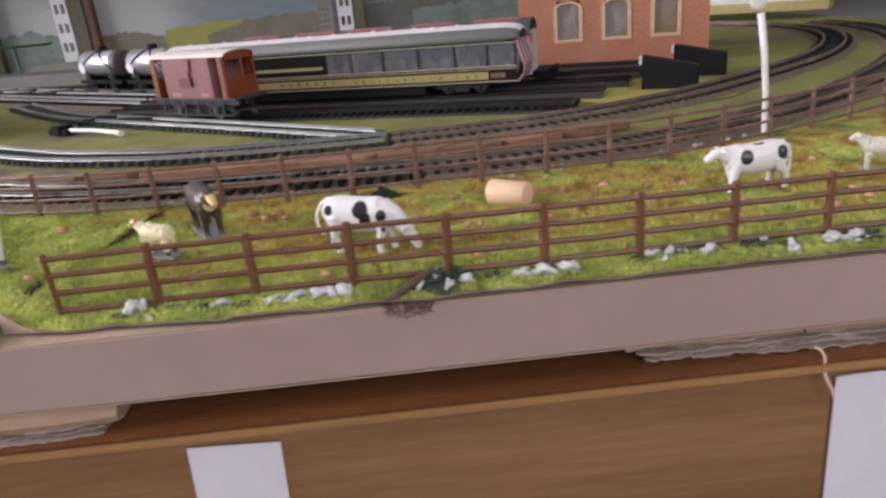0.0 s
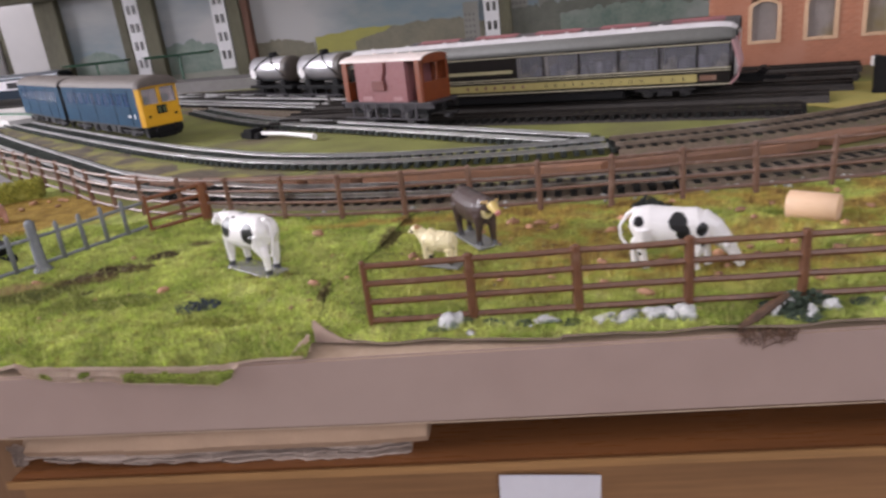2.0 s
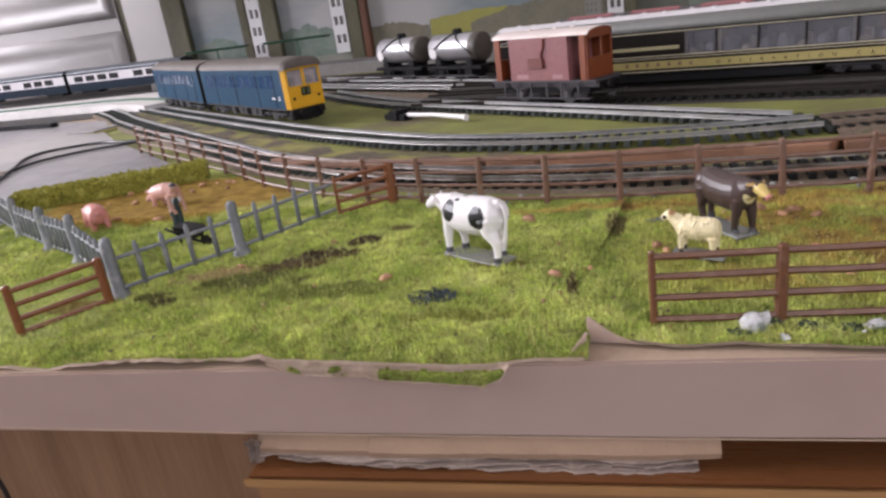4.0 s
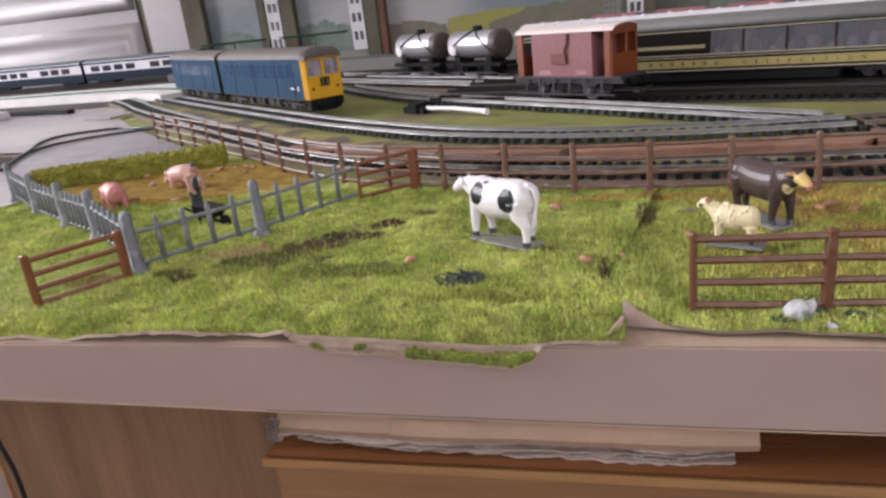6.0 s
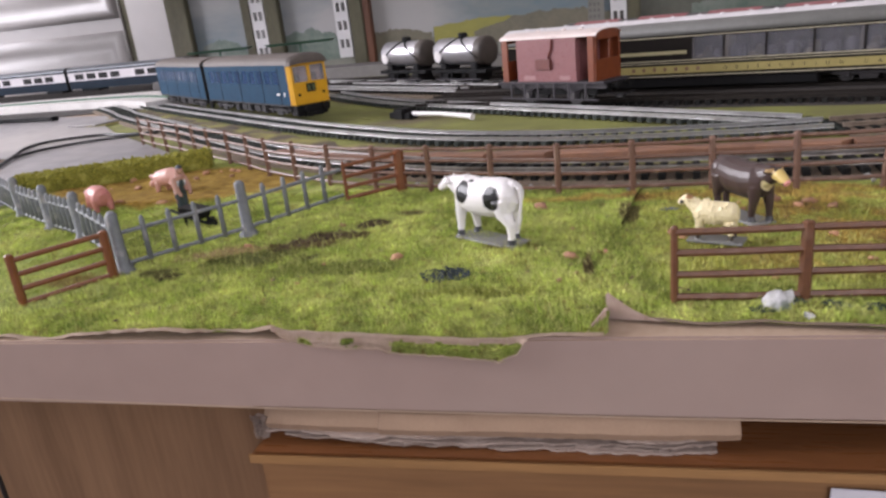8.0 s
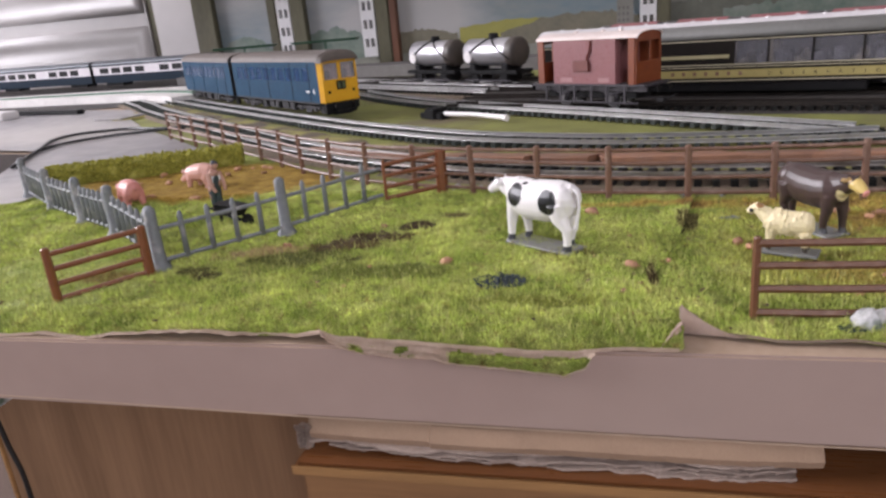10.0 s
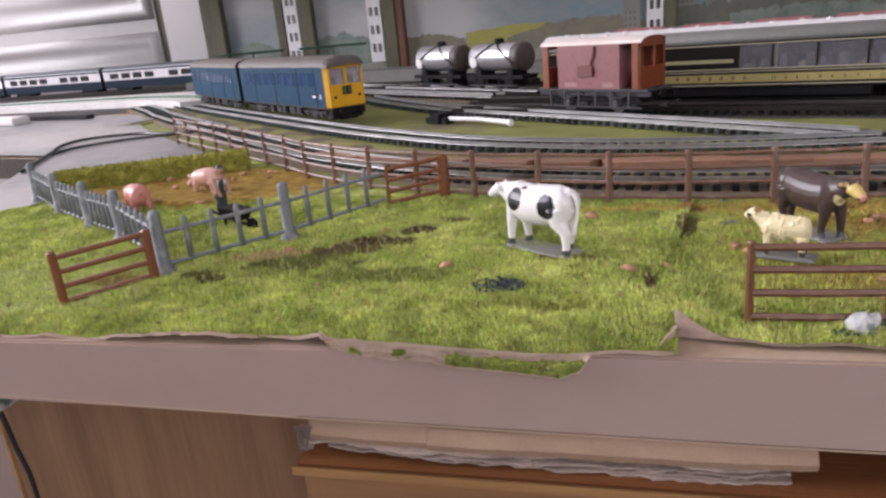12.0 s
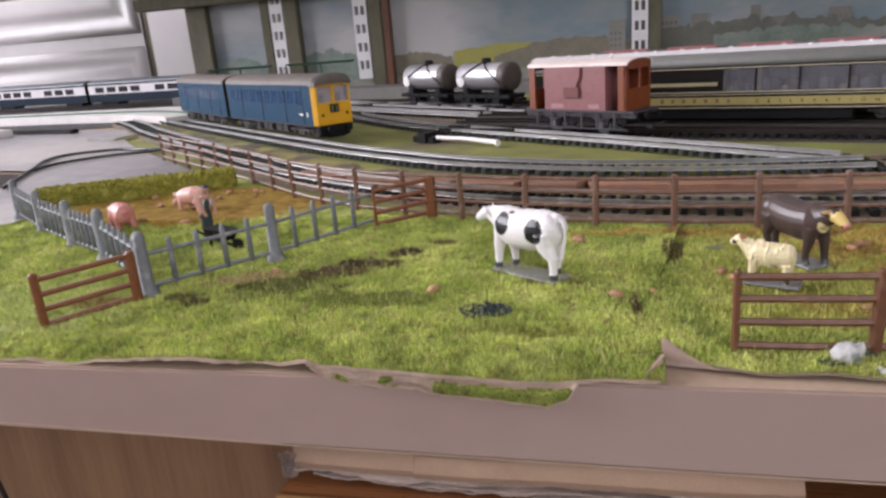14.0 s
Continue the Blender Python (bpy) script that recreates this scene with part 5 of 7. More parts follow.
def rock(x, y, z, sx, sy, sz, seed, rz=0):
    bm = bmesh.new()
    bmesh.ops.create_icosphere(bm, subdivisions=3, radius=1.0)
    for v in bm.verts:
        k = 1 + 0.75 * noise.noise(v.co * 1.3 + Vector((seed, 3, 1))) + 0.45 * noise.noise(v.co * 4 + Vector((1, seed, 1))) + 0.22 * noise.noise(v.co * 9 + Vector((1, 2, seed)))
        v.co = Vector((v.co.x * sx * k, v.co.y * sy * k, max(-0.3, v.co.z) * sz * k))
    ob = tagged(part("rock", bm, stone_white, smooth=True), "small white lichen-crusted stone below the fence", "stone", "stones along the fence")
    ob.matrix_basis = at(x, y, z + mat_height(x, max(y, -7), False), rz)


rock(26.5, -3.4, 0.0, 4.0, 2.6, 4.4, 1)
for k, (x, y, sx, sz) in enumerate(((57, -4.8, 3.4, 1.9), (75, -5.5, 3.6, 1.6), (82, -5.2, 4.2, 2.0), (91, -4.6, 4.2, 2.6), (99, -7.4, 3.6, 4.6), (95, -6.8, 2.4, 3.2), (141, -8, 2.4, 3.4), (125, -8.5, 2.2, 4.4), (135, -10, 2.4, 3.2), (131, -3.5, 2.0, 6.5), (160, -7, 3.6, 2.0), (168, -7.5, 4.6, 3.0), (176, -7.5, 3.8, 3.4), (207, -2.6, 3.0, 2.4), (213, -3, 2.8, 2.8), (226, -5.0, 3.4, 2.6), (254, -8.5, 1.6, 3.8), (253, -12, 1.6, 2.4), (272, -4.5, 4.6, 3.2), (279, -4.2, 3.4, 3.4), (247, -2.0, 2.4, 2.0), (310, -5.2, 5, 3))):
    rock(x, y, 0.2, sx * 1.0, sx * 0.55, sz * 0.85, 20 + k, 40 * math.sin(k))
rnd = random.Random(52)
pebble = None
for x0, x1, n in ((22, 33, 3), (52, 62, 4), (72, 102, 16), (126, 146, 10), (155, 182, 14), (203, 230, 9), (245, 284, 12), (300, 316, 3)):
    for k in range((n + 1) // 2):
        x, y = rnd.uniform(x0, x1), rnd.uniform(-9, -2)
        if pebble is None:
            bm = bmesh.new()
            bmesh.ops.create_icosphere(bm, subdivisions=2, radius=1.0)
            for v in bm.verts:
                v.co *= 1 + 0.8 * noise.noise(v.co * 1.3) + 0.5 * noise.noise(v.co * 3)
                v.co.z *= 0.55
            ob = part("pebble", bm, stone_white)
            pebble = ob.data
        else:
            ob = new("pebble", pebble)
        tagged(ob, "tiny white lichen-crusted pebble below the fence", "pebble", "pebbles along the fence")
        ob.matrix_basis = at(x, y, mat_height(x, y, False) + 0.9, rnd.uniform(0, 360), rnd.uniform(-40, 40)) @ Matrix.Scale(rnd.uniform(0.4, 1.2), 4)
for k, (x, y, r) in enumerate(((30, 0.6, 5.0), (22, -5, 3.0), (40, -3.5, 4), (50, -5, 3), (64, -6, 3.5), (96, -2.5, 5), (130, -6, 8), (138, -4, 7), (133, -10.5, 5), (152, -5, 4), (172, -4.0, 5), (204, -3.8, 5), (216, -1.5, 6), (228, -2.5, 5), (243, -3.5, 5), (255, -5.5, 4), (276, -1.5, 6), (285, -4.5, 5), (300, -3, 6))):
    clump("moss_clump", x, y, -0.3 + mat_height(x, max(y, -7), False), r * 1.1, 130, moss_dark, "dark grey-green foam moss at the foot of the fence", "moss", 60 + k, 0.75 if k in (6, 7) else 0.35, "moss clumps", (0.05, 0.15))
clump("bush", 110, 108, -0.5, 6.5, 150, material("dark_bush_foam", (0.02, 0.022, 0.02), (0.035, 0.04, 0.03), 0.95, 700, bump=0.9), "small dark foam bush at the back fence", "bush", 5, 0.9, "", (0.08, 0.22))
clump("moss_clump", -71.5, 25.5, 0.6, 8.5, 190, material("slate_flock", (0.06, 0.075, 0.08), (0.03, 0.04, 0.045), 0.95, 800, bump=0.9), "patch of slate-grey flock lying on the grass", "flock", 7, 0.08, "moss clumps", (0.04, 0.11))
for k, (x, y) in enumerate(((-202, 29), (-180, 31), (-188, 18), (8, 92), (330, 146), (-276, 236))):
    clump("moss_clump", x, y, -2.2 if x < -100 else 0.2, 3.6 if k != 2 else 1.6, 80, moss_dark if k != 3 else grey_plastic, "little dark flock tuft in the grass", "moss", 90 + k, 0.15, "moss clumps", (0.05, 0.16))
mud = material("dark_mud", (0.075, 0.052, 0.027), (0.15, 0.11, 0.055), 0.95, 500, bump=0.9)
for k, (x, y, r) in enumerate(((-144, 61, 5), (-138, 66, 8), (-131, 70, 7), (-126, 77, 6), (-116, 87, 5))):
    clump("mud_patch", x, y, 0.2 + mat_height(x, y, True) * 0.6, r, 50, mud, "dark crumbly bare earth in the grass", "earth", 120 + k, 0.04, "mud patches", (0.04, 0.13))

twig_bark = material("twig_bark", (0.13, 0.066, 0.034), (0.06, 0.032, 0.02), 0.7, 400, bump=0.5)
bm = bmesh.new()
tube(bm, [(113, -13.6, -1.2), (118, -11.6, 0.6), (124, -9.2, 3.6), (129, -6.6, 5.2)], [0.8, 1.6, 1.5, 0.7], 7)
tagged(part("twig", bm, twig_bark), "short brown twig lying on the mat edge", "twig")
rnd = random.Random(77)
root = thing("root_tuft", "tuft of dark dry rootlets hanging over the board edge", "roots")
for k in range(26):
    bm = bmesh.new()
    x = 113 + 16 * rnd.random()
    l = (0.6 + 5.0 * rnd.random() ** 2) * (1 - abs(x - 121) / 18)
    tube(bm, [(x, -11, -1.6), (x + rnd.uniform(-1, 1), -15.8, -2.2), (x + rnd.uniform(-2, 2), -16.4, -3 - l * 0.5), (x + rnd.uniform(-3, 3), -16.3, -3 - l)], [0.35, 0.32, 0.22, 0.1], 5)
    part("rootlet", bm, twig_bark, root)

crumb_mat = material("dried_leaf_crumb", (0.50, 0.28, 0.17), (0.36, 0.18, 0.10), 0.8, 600, bump=0.5, random_value=0.45)
crumbs = []
for s in range(5):
    bm = bmesh.new()
    bmesh.ops.create_icosphere(bm, subdivisions=2, radius=1.0)
    for v in bm.verts:
        k = 1 + 0.6 * noise.noise(v.co * 1.3 + Vector((s * 5, 0, 0)))
        v.co = Vector((v.co.x * 1.35 * k, v.co.y * k, v.co.z * 0.7 * k))
    crumbs.append(bm)
meshes = []
spots = [(-93, 41, 1.5), (-30, 39, 1.5), (-130, 88, 1.0), (-44, 101, 1.8), (-164, 65, 1.3), (-205, 52, 0.8), (6, 62, 1.4), (9, 57, 1.2), (60, 92, 1.6), (66, 84, 1.5), (48, 96, 2.0), (-33, 18, 0.8), (-28, 24, 0.6), (-18, 44, 0.7), (-120, 38, 0.5), (-30, 70, 0.6)]
rnd = random.Random(3)
for k in range(95):
    x, y = rnd.uniform(30, 420), rnd.uniform(12, 112)
    spots.append((x, y, rnd.uniform(0.5, 1.7)))
for k in range(16):
    spots.append((rnd.uniform(-330, -235), rnd.uniform(140, 225), rnd.uniform(0.7, 1.8)))
for k, (x, y, s) in enumerate(spots):
    if k < 5:
        ob = part("leaf_crumb", crumbs[k], crumb_mat, smooth=True)
        meshes.append(ob.data)
    else:
        ob = new("leaf_crumb", meshes[k % 5])
    tagged(ob, "small orange-brown dried leaf crumb on the grass", "leaf crumb", "leaf crumbs")
    ob.matrix_basis = at(x, y, mat_height(x, y, x < -15) + 0.5 * s, rnd.uniform(0, 360), rnd.uniform(-20, 20)) @ Matrix.Scale(s * 1.25, 4)

debris_mat = material("dry_debris", (0.16, 0.10, 0.055), (0.05, 0.042, 0.03), 0.9, 900, dirt=(0.45, 0.33, 0.13), dirt_at=0.56)
rng = np.random.default_rng(17)
vs, fs = [], []
for k in range(1500):
    x = float(rng.uniform(-400, 330))
    y = float(-8 + 118 * rng.random() ** 1.2)
    if noise.noise((x * 0.03, y * 0.03, 12.0)) < -0.05 or x < left_limit(y) + 8:
        continue
    p = np.array((x, y, mat_height(x, y, x < seam(y)) + rng.uniform(0.7, 1.4)))
    d1, d2 = rng.normal(0, 0.42, 3) * (1, 1, 0.5), rng.normal(0, 0.42, 3) * (1, 1, 0.5)
    b0 = len(vs)
    vs += [tuple((p + q) * MM) for q in (-d1, d2, d1 * 1.4, -d2)]
    fs.append((b0, b0 + 1, b0 + 2, b0 + 3))
me = bpy.data.meshes.new("debris")
me.from_pydata(vs, [], fs)
me.materials.append(debris_mat)
tagged(new("debris", me), "tiny brown and straw-coloured crumbs strewn over the grass", "debris", kind="stuff")
grey_chip = material("ballast_chip", (0.42, 0.42, 0.40), (0.24, 0.24, 0.22), 0.85, 500, bump=0.6, random_value=0.4)
rnd = random.Random(41)
chip = None
for k in range(70):
    x = rnd.uniform(-130, 330)
    y = fence_y(x) + rnd.uniform(2, 15)
    if chip is None:
        bm = bmesh.new()
        bmesh.ops.create_icosphere(bm, subdivisions=1, radius=1.0)
        for v in bm.verts:
            v.co *= 1 + 0.5 * noise.noise(v.co * 1.6)
        ob = part("ballast_chip", bm, grey_chip)
        chip = ob.data
    else:
        ob = new("ballast_chip", chip)
    tagged(ob, "loose pale grey ballast chip between fence and track", "stone", "ballast chips")
    ob.matrix_basis = at(x, y, 0.4, rnd.uniform(0, 360)) @ Matrix.Scale(rnd.uniform(0.6, 1.7), 4)

# ---- white lamp-like post, fallen lever, black ramps ----
bm = bmesh.new()
tube(bm, [(0, 0, -1), (0, 0, 2), (-1.0, 0, 22), (-3.2, 0, 44), (-6.8, 0, 66)], [2.0, 1.7, 1.6, 1.7, 1.9], 10)
ball(bm, (-8.6, 0, 73), (5.0, 1.6, 5.4), 18)
post = thing("disc_post", "slightly bent white plastic post with a round disc top", "post", m=at(323.5, 150, 0))
part("pole", bm, white_plastic, post, smooth=True)
bm = bmesh.new()
tube(bm, [(0, 0, -0.5), (0, 0, 1.6)], [4.2, 3.4], 10)
part("foot", bm, material("green_plastic_foot", (0.03, 0.12, 0.09), (0.02, 0.08, 0.06), 0.5, 300), post)
lever = thing("fallen_signal", "fallen white signal arm on a black base lying on the mat", "signal", m=at(-184, 415, -1.4, -33))
bm = bmesh.new()
box(bm, -14, 13, -5.5, 5.5, 0, 5.5, 0.8)
box(bm, -6, 6, -7.5, 7.5, 0, 9, 1)
part("base", bm, black_plastic, lever)
bm = bmesh.new()
tube(bm, [(12, 0, 4.5), (45, 0, 5.2), (78, -1, 4.2), (84, -2, 3.8)], [1.9, 1.7, 2.1, 2.8], 8)
part("arm", bm, white_plastic, lever)
for k, (x, y, rz) in enumerate(((341, 342, -24), (388, 396, -27))):
    stop = thing("black_ramp", "matt black wedge block with a pale tip standing on the mat", "wedge", "black wedges", m=at(x, y, -1.6, rz))
    bm = bmesh.new()
    extrude_profile(bm, [(-7, 0), (7, 0), (7, 19), (-7, 19)], -22, 22)
    for v in bm.verts:
        if v.co.z > 1:
            v.co.z = 27.5 if v.co.x < 0 else 18.5
    bmesh.ops.bevel(bm, geom=bm.edges[:], offset=0.8, segments=2, affect="EDGES")
    part("block", bm, black_plastic, stop)
    bm = bmesh.new()
    box(bm, -24.5, -21.6, -4, 4, 20, 27, 0.8)
    part("tip", bm, white_plastic, stop, "small white tip")

# ---- rolling stock ----


def wheels(parent, xs, z, r, half, mat=black_plastic):
    for x in xs:
        for s in (-1, 1):
            bm = bmesh.new()
            tube(bm, [(x, s * half - 1.2, z), (x, s * half + 1.2, z)], r, 18)
            part("wheel", bm, mat, parent)


RT = 4.9    # top of the rails
wheel_steel = material("worn_wheel_steel", (0.12, 0.115, 0.115), (0.05, 0.048, 0.048), 0.4, 200, metal=0.5)
railcar_grey = material("dull_axle_grey", (0.13, 0.12, 0.12), (0.08, 0.075, 0.075), 0.6, 200)
under_dark = material("sooty_underframe", (0.030, 0.027, 0.028), (0.018, 0.016, 0.017), 0.55, 300, bump=0.15, spec=0.3)


def bogie(parent, x, half, mat):
    """Two side frames with axle boxes and a bolster, on four visible wheels."""
    frame_part = bmesh.new()
    box(frame_part, x - 5, x + 5, -half, half, 9.5, 13.2, 0.6)
    for s in (-1, 1):
        box(frame_part, x - 23, x + 23, s * half - 0.9, s * half + 0.9, 10.2, 12.6, 0.4)
        box(frame_part, x - 6, x + 6, s * half - 1.1, s * half + 1.1, 6.8, 10.2, 0.6)
    top = part("bogie", frame_part, mat, parent)
    for s in (-1, 1):
        for d in (-14, 14):
            bm = bmesh.new()
            box(bm, x + d - 2.4, x + d + 2.4, s * half - 1.6, s * half + 1.6, 8.2, 12.9, 0.6)
            part("axle_box", bm, mat, top)
    wheels(parent, (x - 14, x + 14), RT + 6, 6, GAUGE / 2, wheel_steel)


# brake van
maroon = material("maroon_van_paint", (0.225, 0.060, 0.055), (0.19, 0.048, 0.045), 0.42, 150, bump=0.1, random_value=0.0)
van_side = material("faded_maroon_side", (0.25, 0.108, 0.112), (0.215, 0.09, 0.093), 0.30, 120, bump=0.08)
van_dark = material("dark_red_fitting", (0.15, 0.035, 0.028), (0.11, 0.028, 0.022), 0.45, 150, bump=0.1)
van_red = material("brick_red_van_end", (0.20, 0.046, 0.012), (0.15, 0.034, 0.011), 0.42, 150, bump=0.08)
roof_pale = material("pale_van_roof", (0.76, 0.66, 0.62), (0.62, 0.52, 0.48), 0.6, 60, bump=0.2)
coach_pink = material("faded_pink_lettering", (0.36, 0.20, 0.20), (0.30, 0.15, 0.155), 0.5, 300)
van = thing("brake_van", "maroon goods brake van with open verandas on the siding", "wagon", m=at(-45.0, 394.0, 0, -35))
L2, W2, ZF, ZR = 46.0, 16.5, 23.6, 56.5
van_arch = [(W2 * math.cos(a), 4.6 * math.sin(a) ** 0.85) for a in (math.pi * k / 14 for k in range(15))]
bm = bmesh.new()
box(bm, -30.0, 28.0, -W2, -W2 + 1.4, ZF, ZR)
box(bm, -30.0, 28.0, W2 - 1.4, W2, ZF, ZR)
box(bm, -30.0, -28.7, -W2 + 1.4, W2 - 1.4, ZF, ZR)
box(bm, 26.7, 28.0, -W2 + 1.4, W2 - 1.4, ZF, ZR)
part("cabin", bm, van_side, van, "faded maroon planked cabin sides")
for s in (-1, 1):
    x0 = s * L2
    bm = bmesh.new()      # end wall with a window opening
    a, b = sorted((x0, x0 - s * 1.3))
    box(bm, a, b, -W2, W2, ZF, ZF + 15.5)
    box(bm, a, b, -W2, -W2 + 2.4, ZF + 15.5, ZR + 1)
    box(bm, a, b, W2 - 2.4, W2, ZF + 15.5, ZR + 1)
    extrude_profile(bm, [(-W2, ZR - 3.2), (W2, ZR - 3.2)] + [(y, ZR + r * 0.92) for y, r in van_arch], a, b)
    box(bm, a, b, 1.8, 3.6, ZF + 15.5, ZR - 3.2)
    part("end_wall", bm, van_red, van, "brick-red veranda end with an opening")
    for t in (-1, 1):
        bm = bmesh.new()
        a, b = sorted((x0 - s * 1.4, x0 - s * 6.5))
        box(bm, a, b, t * W2 - 0.7, t * W2 + 0.7, ZF, ZR)
        part("veranda_side", bm, van_red, van)
    # far side closed with an added panel, keeping light out of the veranda
    bm = bmesh.new()
    a, b = sorted((x0 - s * 6.6, -30.1 if s < 0 else 28.1))
    box(bm, a, b, W2 - 1.0, W2 - 0.2, ZF, ZR)
    part("veranda_infill", bm, van_red, van, "brick-red panel added to close the far veranda side")
bm = bmesh.new()
prof = [(y * 1.03, ZR + r) for y, r in van_arch] + [(y, ZR - 0.2 + r * 0.9) for y, r in reversed(van_arch)]
extrude_profile(bm, prof, -L2 - 1.2, L2 + 1.2)
part("roof", bm, roof_pale, van, "pale curved roof")
for x in (-20, 6, 22):
    bm = bmesh.new()
    box(bm, x - 1.4, x + 1.4, -2, 2, ZR + 4.0, ZR + 5.6, 0.5)
    part("vent", bm, roof_pale, van)
bm = bmesh.new()
box(bm, -L2 - 6, L2 + 7, -W2 - 0.6, W2 + 0.6, ZF - 2.0, ZF - 0.05, 0.3)
part("platform", bm, under_grey, van)
for s in (-1, 1):
    bm = bmesh.new()
    box(bm, -L2 - 6, L2 + 7, s * 13 - 1, s * 13 + 1, ZF - 5.6, ZF - 2.05, 0.3)
    part("solebar", bm, under_grey, van)
    bm = bmesh.new()
    box(bm, -L2 - 2, L2 + 2, s * (W2 + 0.4) - 1.2, s * (W2 + 0.4) + 1.2, 9.4, 10.4, 0.2)
    for x in (-38, -24, -10, 6, 20, 36):
        box(bm, x - 0.7, x + 0.7, s * W2 - 0.6, s * W2 + 0.6, 10.4, ZF - 2.05)
    part("footboard", bm, under_grey, van)
    for x in (-24, 22):
        bm = bmesh.new()
        loft(bm, [[(x - 5.5 * w, y, z), (x + 5.5 * w, y, z), (x + 5.5 * w, y + 0.8, z), (x - 5.5 * w, y + 0.8, z)] for y in (s * 11.4 - 0.4,) for z, w in ((ZF - 5.6, 1.0), (8.2, 0.45))])
        part("axle_guard", bm, under_grey, van)
    for x in (-L2 - 6.5, L2 + 7.5):
        bm = bmesh.new()
        tube(bm, [(x, s * 8, ZF - 3.8), (x + math.copysign(5, x), s * 8, ZF - 3.8), (x + math.copysign(5.01, x), s * 8, ZF - 3.8), (x + math.copysign(6, x), s * 8, ZF - 3.8)], [1.1, 1.1, 2.8, 2.8], 10)
        part("buffer", bm, black_plastic, van)
# black block added between the solebars, standing in for the shade under the van
bm = bmesh.new()
box(bm, -42, 42, -9.5, 9.5, 12.5, ZF - 2.1, 0.5)
part("underframe", bm, black_plastic, van)
wheels(van, (-24, 22), RT + 6.6, 6.6, GAUGE / 2, wheel_steel)
for x in (-24, 22):
    for s in (-1, 1):
        bm = bmesh.new()
        tube(bm, [(x - 10, s * 12.4, 18.4), (x - 5, s * 12.4, 16.2), (x, s * 12.4, 15.4), (x + 5, s * 12.4, 16.2), (x + 10, s * 12.4, 18.4)], 0.8, 5)
        part("leaf_spring", bm, under_grey, van)
        bm = bmesh.new()
        box(bm, x - 2, x + 2, s * 12.4 - 1.2, s * 12.4 + 1.2, 9.6, 14, 0.5)
        part("axle_box", bm, railcar_grey, van)
bm = bmesh.new()
box(bm, L2 + 7, L2 + 14, -2.6, 2.6, 9.5, 12.5, 0.8)
tube(bm, [(L2 + 13, 0, 12), (L2 + 19, 0, 13.4), (L2 + 22, 0, 15.2)], 0.8, 6)
part("coupling", bm, under_dark, van)
bm = bmesh.new()
box(bm, -9.5, 5.0, -W2 - 2.2, -W2 - 0.1, ZF + 9.5, ZF + 17.5, 0.4)
tube(bm, [(2.4, -W2 - 0.9, ZF + 17.2), (3.4, -W2 - 1.1, ZF + 21), (5.6, -W2 - 1.0, ZF + 24.5), (6.2, -W2 - 0.8, ZF + 32)], 0.8, 6)
part("side_lookout", bm, van_dark, van, "darker maroon ducket and lamp bracket")
for x0, x1 in ((-23.5, -11.5), (12.5, 22.5)):
    bm = bmesh.new()
    box(bm, x0, x1, -W2 - 0.25, -W2 - 0.05, ZF + 1.4, ZF + 4.6)
    part("lettering_bar", bm, coach_pink, van, "small unreadable pale lettering panel")

# ---- coaches: body shell with real window openings ----


def coach_side(bm, x0, x1, y, z_lo, z_sill, z_head, z_hi, wins, thick, lean=0.0):
    s = -1 if y < 0 else 1
    a, b = sorted((y, y - s * thick))
    box(bm, x0, x1, a, b, z_lo, z_sill)
    box(bm, x0, x1, a, b, z_head, z_hi)
    prev = x0
    for w0, w1 in wins:
        box(bm, prev, w0, a, b, z_sill, z_head)
        prev = w1
    box(bm, prev, x1, a, b, z_sill, z_head)


def roof_profile(w, z0, rise, n=12, under=1.4):
    top = [(-w * math.cos(math.pi * k / n), z0 + rise * math.sin(math.pi * k / n) ** 0.8) for k in range(n + 1)]
    inner = [((w - under) * math.cos(math.pi * k / n), z0 - 0.05 + (rise - under) * math.sin(math.pi * k / n) ** 0.8) for k in range(n + 1)]
    return top + inner


clear_glass = glass("clear_glass", (0.72, 0.70, 0.72), 0.05)
coach_glass = glass("coach_window_glass", (0.36, 0.355, 0.38), 0.12)
railcar_glass = glass("railcar_window_glass", (0.055, 0.10, 0.19), 0.25)
railcar_glass.node_tree.nodes["Principled BSDF"].inputs["Transmission Weight"].default_value = 0.55
for gm in (coach_glass, railcar_glass):
    gm.node_tree.nodes["Principled BSDF"].inputs["Specular IOR Level"].default_value = 0.25
umber = material("dark_umber_coach", (0.018, 0.015, 0.013), (0.013, 0.011, 0.010), 0.5, 100, bump=0.05, spec=0.05)
cream_line = material("cream_lining", (0.50, 0.45, 0.32), (0.42, 0.37, 0.26), 0.5, 200, bump=0.05)
dull_cream = material("dull_cream_panel", (0.34, 0.30, 0.17), (0.27, 0.235, 0.13), 0.5, 120, bump=0.05)
name_cream = material("cream_name_band", (0.36, 0.295, 0.11), (0.29, 0.235, 0.085), 0.5, 120, bump=0.05)
# grey sides and white top of one roof, the light from above painted in
grey_roof = material("grey_coach_roof", (0.125, 0.122, 0.113), (0.10, 0.098, 0.09), 0.6, 60, bump=0.12)
roof_white = material("lit_white_roof_top", (0.70, 0.665, 0.67), (0.56, 0.53, 0.535), 0.7, 50, bump=0.2)
seat_blue = material("blue_grey_interior", (0.25, 0.235, 0.25), (0.15, 0.145, 0.16), 0.7, 60)
seat_buff = material("buff_interior", (0.42, 0.36, 0.27), (0.34, 0.29, 0.21), 0.7, 100)

